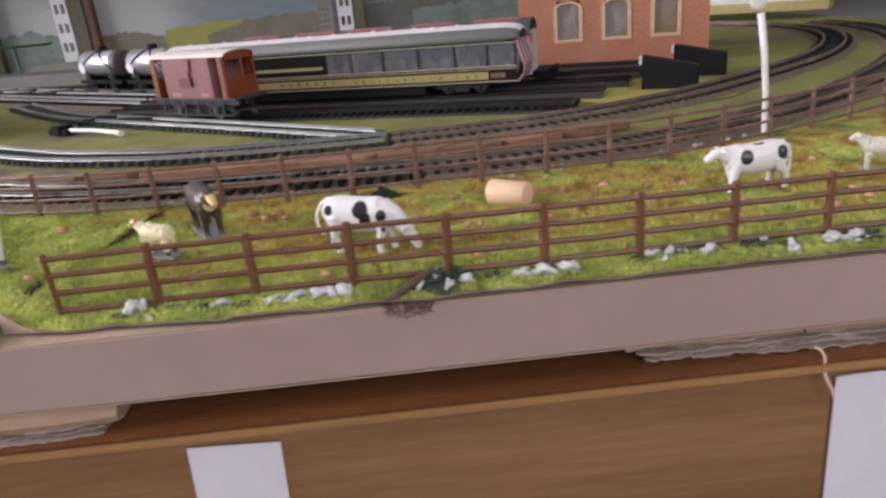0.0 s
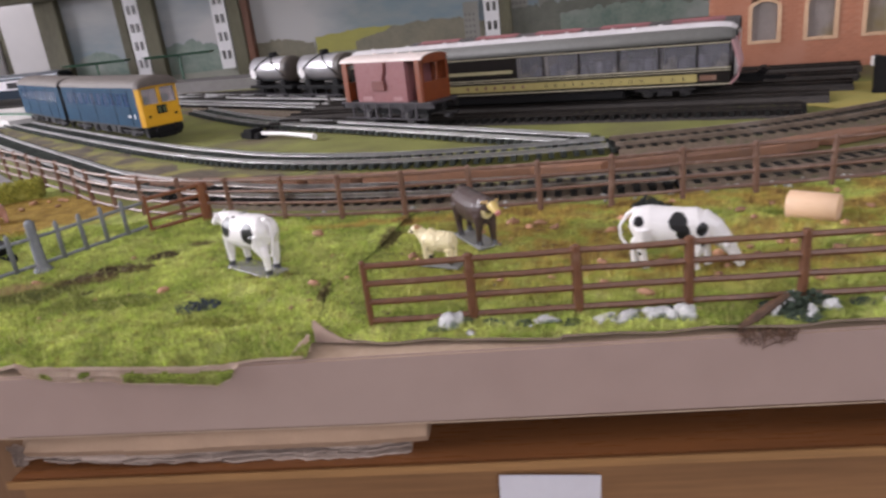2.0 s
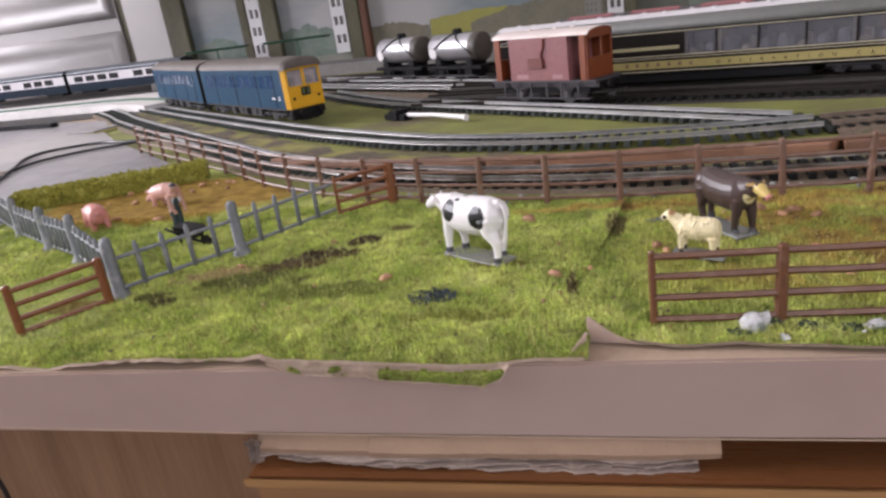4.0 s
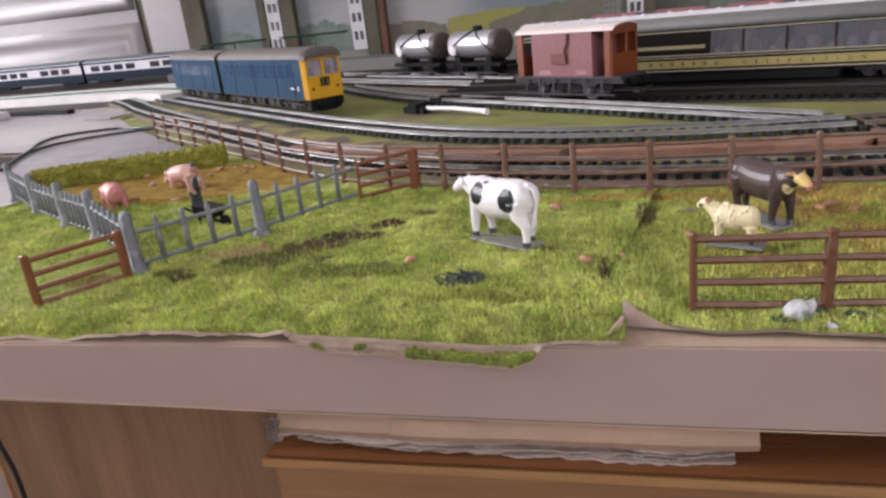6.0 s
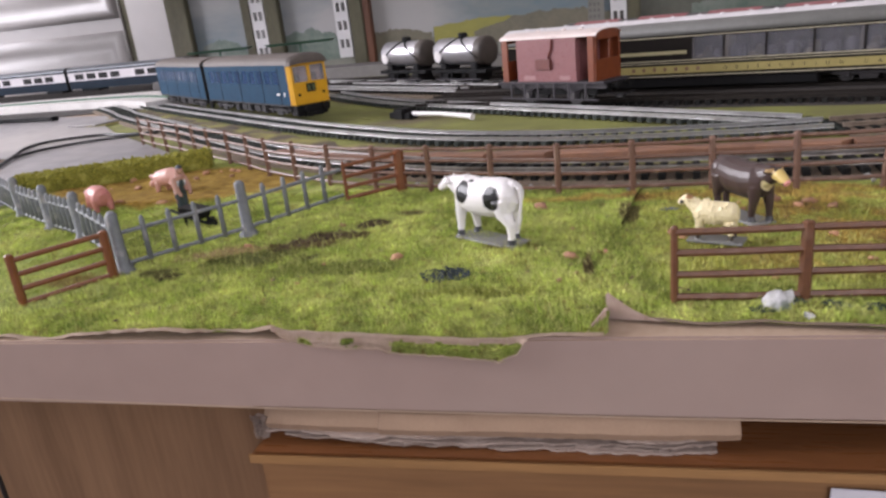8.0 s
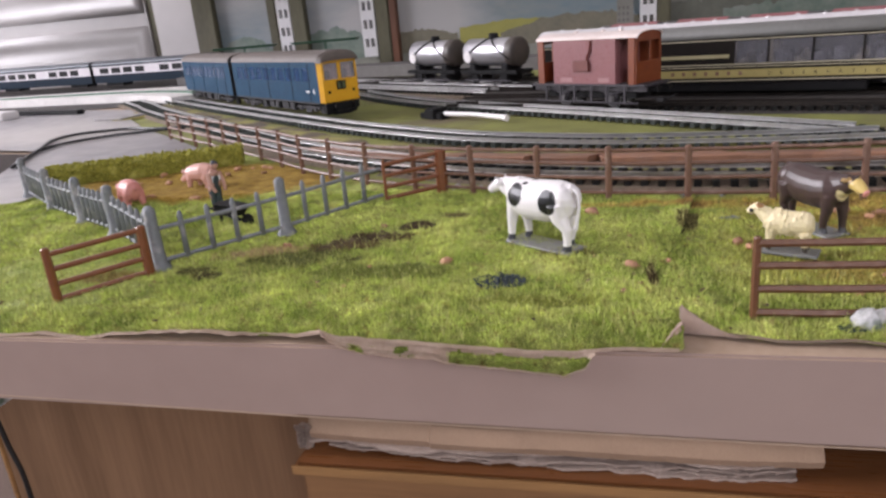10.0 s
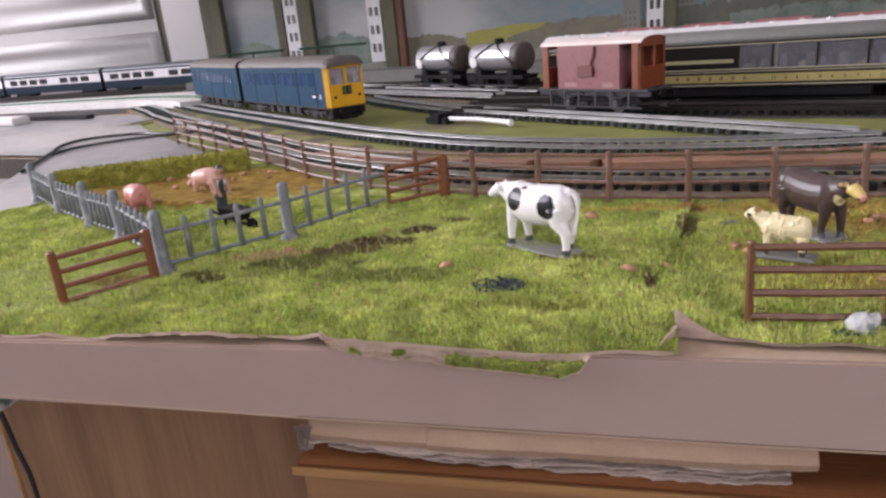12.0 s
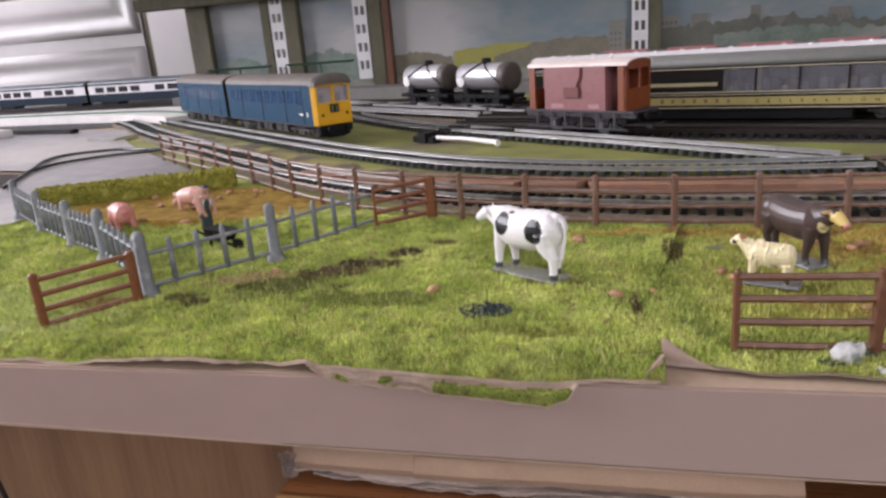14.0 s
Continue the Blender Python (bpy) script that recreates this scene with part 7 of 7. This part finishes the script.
# ---- brick engine shed ----
brick_mat = material("printed_brick", (0.42, 0.175, 0.10), (0.35, 0.14, 0.08), 0.8, 60, bump=0.2, random_value=0.08, dirt=(0.42, 0.19, 0.12), dirt_at=0.6)
mortar = material("mortar", (0.43, 0.20, 0.125), (0.37, 0.165, 0.10), 0.9, 200, bump=0.2)
buff_stone = material("buff_stone_surround", (0.57, 0.375, 0.235), (0.48, 0.30, 0.185), 0.8, 150, bump=0.2)
shed_glass = material("painted_shed_pane", (0.50, 0.43, 0.40), (0.40, 0.345, 0.31), 0.35, 40, bump=0.05, dirt=(0.36, 0.28, 0.14), dirt_at=0.6)
slate = material("slate_roof", (0.12, 0.115, 0.115), (0.09, 0.085, 0.085), 0.7, 150, bump=0.3)
SHED_A, SHED_B = (430, 482), (251, 536)
shed_ang = math.degrees(math.atan2(SHED_A[1] - SHED_B[1], SHED_A[0] - SHED_B[0]))
shed = thing("engine_shed", "red brick engine shed with arched buff-framed windows", "shed", m=at(*SHED_B, -1.5, shed_ang))
SL = math.hypot(SHED_A[0] - SHED_B[0], SHED_A[1] - SHED_B[1])
SD, SH = 150, 96
win_c = [SL - 40 - 48.3 * k for k in range(3)]
WW, WZ0, WZ1 = 12.2, 29, 60


def arch(cx, half, z0, z1, rise, n=8):
    pts = [(cx - half, z0), (cx + half, z0), (cx + half, z1)]
    pts += [(cx + half * math.cos(math.pi * k / n), z1 + rise * math.sin(math.pi * k / n)) for k in range(1, n)]
    return pts + [(cx - half, z1)]


bm = bmesh.new()
prev = 0.0
for cx in sorted(win_c):
    box(bm, prev, cx - WW, 0, 5, 0, SH)
    box(bm, cx - WW, cx + WW, 0, 5, 0, WZ0)
    box(bm, cx - WW, cx + WW, 0, 5, WZ1 + 8, SH)
    prev = cx + WW
box(bm, prev, SL, 0, 5, 0, SH)
box(bm, SL - 5, SL, 5, SD, 0, SH)
box(bm, 0, 5, 5, SD, 0, SH)
box(bm, 5, SL - 5, SD - 5, SD, 0, SH)
part("wall", bm, mortar, shed, "brick wall shell")
for cx in win_c:
    for side in (0,):
        bm = bmesh.new()
        o = arch(cx, WW + 2.4, WZ0 - 2.5, WZ1, 7.4)
        i = arch(cx, WW - 1.2, WZ0 + 0.5, WZ1, 5.0)
        vo = [bm.verts.new((x, -1.6, z)) for x, z in o]
        vi = [bm.verts.new((x, -1.6, z)) for x, z in i]
        wo = [bm.verts.new((x, 1.5, z)) for x, z in o]
        wi = [bm.verts.new((x, 1.5, z)) for x, z in i]
        n = len(o)
        for k in range(n):
            j = (k + 1) % n
            bm.faces.new((vo[k], vo[j], vi[j], vi[k]))
            bm.faces.new((vo[k], vo[j], wo[j], wo[k]))
            bm.faces.new((vi[k], vi[j], wi[j], wi[k]))
        w = part("window", bm, buff_stone, shed, "arched buff stone surround")
        bm = bmesh.new()
        f = bm.faces.new([bm.verts.new((x, 2.2, z)) for x, z in arch(cx, WW - 1.0, WZ0, WZ1, 5.2)])
        bmesh.ops.solidify(bm, geom=[f], thickness=0.6)
        part("pane", bm, shed_glass, w, "dull cloudy window pane")
bm = bmesh.new()
box(bm, SL - 3, SL + 1.2, -1.4, 4, 0, SH, 0.3)
part("corner_pier", bm, brick_mat, shed)
bm = bmesh.new()
box(bm, -6, SL + 6, -6, SD + 6, SH, SH + 4)
part("eaves", bm, buff_stone, shed)
bm = bmesh.new()
loft(bm, [[(-6, -8, SH + 4), (-6, SD + 8, SH + 4), (-6, SD / 2, SH + 60)], [(SL + 6, -8, SH + 4), (SL + 6, SD + 8, SH + 4), (SL + 6, SD / 2, SH + 60)]])
part("roof", bm, slate, shed)
brick_mesh = None
rnd = random.Random(8)
count = 0
BL, BH = 7.2, 3.0
for row in range(int(75 / BH)):
    x = SL - 3.2 - (BL / 2 if row % 2 else 0)
    while x > SL - 95 and count < 300:
        zc = BH * row + BH / 2
        inside = any(abs(x - BL / 2 - cx) < WW + 2.4 + BL * 0.4 and WZ0 - 3 < zc < WZ1 + 10 for cx in win_c)
        if not inside and row < 22:
            if brick_mesh is None:
                bm = bmesh.new()
                box(bm, -BL / 2 + 0.25, BL / 2 - 0.25, -0.45, 0.3, -BH / 2 + 0.2, BH / 2 - 0.2)
                b = part("brick", bm, brick_mat, shed)
                brick_mesh = b.data
            else:
                b = new("brick", brick_mesh)
                b.parent = shed
            b.matrix_basis = at(x - BL / 2, -0.02, zc)
            count += 1
        x -= BL
bm = bmesh.new()
for row in range(int(SH / BH)):
    x = SL - 3.2 - (BL / 2 if row % 2 else 0)
    while x > 4:
        zc = BH * row + BH / 2
        inside = any(abs(x - BL / 2 - cx) < WW + 2.4 + BL * 0.4 and WZ0 - 3 < zc < WZ1 + 10 for cx in win_c)
        near = x > SL - 95 and row < 22
        if not inside and not near:
            box(bm, x - BL + 0.25, x - 0.25, -0.45, 0.25, zc - BH / 2 + 0.2, zc + BH / 2 - 0.2)
        x -= BL
tagged(part("brickwork", bm, brick_mat, shed), kind="stuff")

# ---- far side: platform, backscene, uprights, shelf ----
plat_white = material("whitened_platform", (0.66, 0.63, 0.60), (0.52, 0.49, 0.47), 0.5, 30, bump=0.1)
plat_grey = material("dark_platform", (0.13, 0.12, 0.115), (0.10, 0.09, 0.085), 0.75, 60, bump=0.2)
green_trim = material("green_trim", (0.05, 0.12, 0.075), (0.035, 0.09, 0.055), 0.5, 100)
pf = thing("platform", "long whitened station platform in front of the express coaches", "platform")
bm = bmesh.new()
pts = curve_points([(-1640, 900), (-1162, 860), (-975, 838), (-764, 800), (-640, 742), (-585, 690)], 30)
closed_ribbon(bm, pts, [(-30, -1.5), (36, -1.5), (36, 9), (-30, 9)])
part("deck", bm, plat_white, pf)
bm = bmesh.new()
closed_ribbon(bm, pts, [(2, 9.05), (9, 9.05), (9, 11.5), (2, 11.5)])
part("trim_line", bm, green_trim, pf, "green edging line")
pts2 = curve_points([(-1640, 965), (-1162, 925), (-975, 905), (-764, 878), (-610, 842)], 30)
bm = bmesh.new()
closed_ribbon(bm, pts2, [(-26, -1.5), (26, -1.5), (26, 7), (-26, 7)])
part("rear_deck", bm, plat_white, pf)
dk = thing("platform", "dark grey station platform in front of the backscene", "platform")
bm = bmesh.new()
pts3 = curve_points([(-800, 1010), (-560, 985), (-380, 935), (-120, 860), (300, 800)], 30)
closed_ribbon(bm, pts3, [(-26, -1.5), (40, -1.5), (40, 16), (-26, 16)])
part("deck", bm, plat_grey, dk)
for off in (-70, -116):
    track("railway_track", [along((-700, 1000), -17, -150, off), along((-700, 1000), -17, 260, off), along((-700, 1000), -17, 620, off - 20)], rail_dull, "far dull track beside the dark platform")
# small green platform canopies
for x, y in ((-690, 1046), (-520, 1020)):
    cn = thing("platform_canopy", "small green platform canopy on a single post", "canopy", "canopies", m=at(x, y, 16))
    bm = bmesh.new()
    tube(bm, [(0, 0, 0), (0, 0, 40)], 2.2, 8)
    part("post", bm, green_trim, cn)
    bm = bmesh.new()
    loft(bm, [[(-62, -12, 44), (62, -12, 44), (62, 12, 44), (-62, 12, 44)], [(-58, -8, 40), (58, -8, 40), (58, 8, 40), (-58, 8, 40)]])
    part("canopy_roof", bm, green_trim, cn)

# printed backscene
sky_print = material("printed_sky", (0.135, 0.195, 0.235), (0.23, 0.25, 0.25), 0.55, 7, bump=0.02, fine=40, detail=7, stretch=(1, 1, 2.4), dirt=(0.40, 0.385, 0.38), dirt_at=0.57)
tree_print = material("printed_trees", (0.085, 0.135, 0.11), (0.22, 0.25, 0.215), 0.6, 28, bump=0.02, detail=7, dirt=(0.26, 0.27, 0.25), dirt_at=0.58)
haze_print = material("printed_haze", (0.25, 0.245, 0.21), (0.20, 0.198, 0.17), 0.6, 30, bump=0.02)
field_print = material("printed_yellow_field", (0.31, 0.285, 0.07), (0.25, 0.235, 0.065), 0.6, 30, bump=0.02)
brown_print = material("printed_brown_trees", (0.20, 0.175, 0.125), (0.125, 0.12, 0.09), 0.6, 26, bump=0.02, detail=7)
dark_print = material("printed_dark_trees", (0.085, 0.088, 0.07), (0.145, 0.145, 0.12), 0.6, 40, bump=0.02, detail=7)
city_print = material("printed_buildings", (0.215, 0.205, 0.185), (0.175, 0.166, 0.148), 0.6, 30, bump=0.02, random_value=0.15)
city_dark = material("printed_building_windows", (0.14, 0.134, 0.125), (0.115, 0.11, 0.102), 0.6, 60)
BY = 1112
bs = thing("backscene", "printed landscape backscene with sky, trees and a hazy town", "backscene", kind="structure")
bm = bmesh.new()
box(bm, -800, 1600, BY, BY + 6, -1, 330)
part("sky_sheet", bm, sky_print, bs)


def flat_blob(name, x0, x1, z_base, tops, mat, depth, seed, rough=3.0):
    bm = bmesh.new()
    n = 160
    lo, hi = [], []
    for i in range(n + 1):
        u = i / n
        x = x0 + (x1 - x0) * u
        hgt = tops(u) + rough * (noise.noise((x * 0.05, seed, 0)) + 0.5 * noise.noise((x * 0.16, seed, 3)) + 0.35 * noise.noise((x * 0.5, seed, 6)))
        lo.append((x, z_base))
        hi.append((x, max(z_base + 0.5, hgt)))
    for i in range(n):
        v = [bm.verts.new((px, BY - depth, pz)) for px, pz in (lo[i], lo[i + 1], hi[i + 1], hi[i])]
        bm.faces.new(v)
    bmesh.ops.remove_doubles(bm, verts=bm.verts[:], dist=0.01)
    bmesh.ops.solidify(bm, geom=bm.faces[:], thickness=0.3)
    return part(name, bm, mat, bs)


flat_blob("haze_band", -800, 1600, 0, lambda u: 42, haze_print, 1.0, 1, 4)
flat_blob("tree_mass", -785, -640, 20, lambda u: 30 + 45 * math.sin(math.pi * min(1, u * 1.1)) ** 0.6, tree_print, 1.6, 4, 7)
flat_blob("tree_mass", -620, -462, 20, lambda u: 28 + 50 * math.sin(math.pi * u) ** 0.5, tree_print, 1.6, 9, 8)
flat_blob("yellow_field", -296, -85, 30, lambda u: 58 + 8 * math.sin(math.pi * u), field_print, 1.6, 13, 3)
flat_blob("brown_trees", -445, -300, 22, lambda u: 50 + 12 * math.sin(math.pi * u), brown_print, 2.2, 16, 6)
flat_blob("brown_trees", -222, 60, 22, lambda u: 44 + 24 * math.sin(math.pi * u), brown_print, 2.2, 19, 5)
flat_blob("dark_trees", 40, 900, 22, lambda u: 66 + 10 * math.sin(9 * u), dark_print, 3.6, 23, 16)
flat_blob("dark_trees", 150, 1100, 22, lambda u: 52 + 8 * math.sin(14 * u), tree_print, 4.2, 27, 12)
rnd = random.Random(12)
for k in range(9):
    x = -20 + 44 * k + rnd.uniform(-8, 8)
    w, hh = rnd.uniform(14, 34), rnd.uniform(62, 104)
    bm = bmesh.new()
    box(bm, x, x + w, BY - 3.0, BY - 2.6, 20, hh)
    bl = part("printed_building", bm, city_print, bs)
    for i in range(int(w / 7)):
        for j in range(int((hh - 30) / 10)):
            bm = bmesh.new()
            box(bm, x + 2 + 7 * i, x + 5.5 + 7 * i, BY - 3.3, BY - 3.02, 26 + 10 * j, 31 + 10 * j)
            part("printed_window", bm, city_dark, bl)

# slotted shelf uprights with the dark timber beside them
slot_white = material("white_enamelled_steel", (0.68, 0.66, 0.67), (0.62, 0.60, 0.61), 0.35, 60, bump=0.03)
timber = material("dark_green_brown_timber", (0.115, 0.105, 0.062), (0.07, 0.062, 0.04), 0.7, 60, bump=0.2, stretch=(1, 1, 0.2))
red_timber = material("red_brown_timber", (0.15, 0.058, 0.03), (0.085, 0.036, 0.02), 0.6, 40, bump=0.2, stretch=(1, 1, 0.2))
UY = 1094
for k, x in enumerate((-624, -461, 30)):
    up = thing("shelf_upright", "white slotted steel shelf upright against the backscene", "upright", "shelf uprights", m=at(x, UY, 0, 0, 0, 0))
    bm = bmesh.new()
    zt, step, zb = 320, 32.0, 22
    box(bm, -13, -8.6, -3, 6, zb, zt)
    box(bm, 8.6, 13, -3, 6, zb, zt)
    box(bm, -1.9, 1.9, -3, 6, zb, zt)
    z = zb
    while z < zt:
        for x0, x1 in ((-8.6, -1.9), (1.9, 8.6)):
            box(bm, x0, x1, -3, 6, z, z + 17)
        z += step
    part("channel", bm, slot_white, up)
    bm = bmesh.new()
    box(bm, -8.6, 8.6, 4, 6.4, zb, zt)
    part("slot_back", bm, city_dark, up)
for x, w, mt in ((-648, 9, timber), (-597, 15, timber), (-434, 13, timber), (-413, 7, red_timber), (-790, 22, timber), (54, 12, timber)):
    bm = bmesh.new()
    box(bm, x - w, x + w, UY - 2, UY + 14, 6, 320, 2)
    tagged(part("timber_upright", bm, mt), "dark upright timber batten against the backscene", "batten", "battens")
# shelf above the layout
bm = bmesh.new()
box(bm, -1500, 1300, 930, 1100, 222, 238, 2)
tagged(part("shelf", bm, old_brown), "brown shelf board running above the backscene", "shelf")

bm = bmesh.new()
box(bm, -900, -500, 1062, 1104, 175, 196, 2)
tagged(part("shelf", bm, timber), "dark brown timber ledge fixed across the battens", "shelf")

# ---- white panelled door beside the layout ----
door = thing("door_1", "gloss white panelled door beside the layout", "door", kind="structure")
DY = 1300
bm = bmesh.new()
box(bm, -2250, -1052, DY, DY + 20, -400, 900)
part("leaf", bm, door_white, door)
def moulded_frame(x0, x1, z0, z1, steps):
    """A picture-frame moulding, sloped in soft steps from its outer to its inner edge."""
    bm = bmesh.new()
    rings = [[bm.verts.new((x, DY - d, z)) for x, z in ((x0 + g, z0 + g), (x1 - g, z0 + g), (x1 - g, z1 - g), (x0 + g, z1 - g))] for g, d in steps]
    for a, b in zip(rings, rings[1:]):
        for k in range(4):
            bm.faces.new((a[k], a[(k + 1) % 4], b[(k + 1) % 4], b[k]))
    bm.faces.new(rings[-1])
    return part("panel_moulding", bm, door_white, door, smooth=True)


for x0, x1, z0, z1 in ((-1640, -1056, -260, 118), (-1640, -1056, 146, 420), (-2200, -1700, -260, 118), (-2200, -1700, 146, 420)):
    moulded_frame(x0, x1, z0, z1, ((0, 0), (3, 5), (8, 9.5), (15, 11), (22, 9), (28, 4), (33, 1.5), (40, 1), (47, 3), (55, 7), (62, 8.5), (70, 9)))
fr = thing("door_frame", "gloss white moulded door frame", "frame", kind="structure")
for x0, x1, y0 in ((-1034, -912, DY - 5), (-908, -890, DY - 12)):
    bm = bmesh.new()
    box(bm, x0, x1, y0, DY + 28, -400, 900, 5)
    part("moulding", bm, jamb_white, fr)
bm = bmesh.new()
box(bm, -1051.5, -1034.5, DY + 5, DY + 24, -400, 900, 1)
part("rebate", bm, timber, fr, "dark gap along the door edge")

# ---- left: cable, junk on the grey ground ----
bm = bmesh.new()
tube(bm, [(p.x, p.y, 1.2 + 0.0 * d.x) for p, d in curve_points([(-486, 262), (-512, 308), (-536, 350), (-560, 390), (-562, 425), (-520, 446), (-480, 436), (-440, 432)], 6)], 1.5, 6)
tagged(part("cable", bm, dark_wire, smooth=True), "thin black cable looped across the grey ground", "cable", "cables")
bm = bmesh.new()
tube(bm, [(p.x, p.y, 1.2) for p, d in curve_points([(-528, 340), (-528, 372), (-505, 402), (-470, 420), (-440, 436)], 6)], 1.4, 6)
tagged(part("cable", bm, dark_wire, smooth=True), "thin black cable lying on the grey ground", "cable", "cables")
bm = bmesh.new()
tube(bm, [(p.x, 40, p.y) for p, d in curve_points([(-322, -30), (-311, -62), (-307, -88), (-304, -112), (-308, -200), (-306, -420)], 6)], 1.15, 8)
tagged(part("cable", bm, dark_wire, smooth=True), "black cable hanging below the board", "cable", "cables")
for x, y, lx, ly, lz, mt, lab in ((-900, 640, 150, 26, 10, white_plastic, "white plastic strip lying on the grey ground"), (-800, 655, 150, 14, 5, black_plastic, "flat black plastic strip lying on the grey ground"), (-930, 590, 120, 40, 12, grey_plastic, "grey plastic offcut lying on the grey ground"), (-610, 560, 50, 40, 1.6, grey_ground, "small pale slab on the grey ground")):
    bm = bmesh.new()
    box(bm, -lx / 2, lx / 2, -ly / 2, ly / 2, -0.6, lz, 2)
    ob = tagged(part("offcut", bm, mt), lab, "offcut", "offcuts")
    ob.matrix_basis = at(x, y, 0, -14)

# ---- far right: cream railcar on the loop ----
rcr = thing("far_coach", "white coach with a yellow lower band on the far loop", "coach", m=at(655, 880, 0, -40))
bm = bmesh.new()
box(bm, -120, 120, -17, 17, 24, 50, 4)
part("upper_body", bm, white_plastic, rcr)
bm = bmesh.new()
box(bm, -120, 120, -17.4, 17.4, 10, 23.9, 1)
part("lower_body", bm, name_cream, rcr, "yellow lower band")
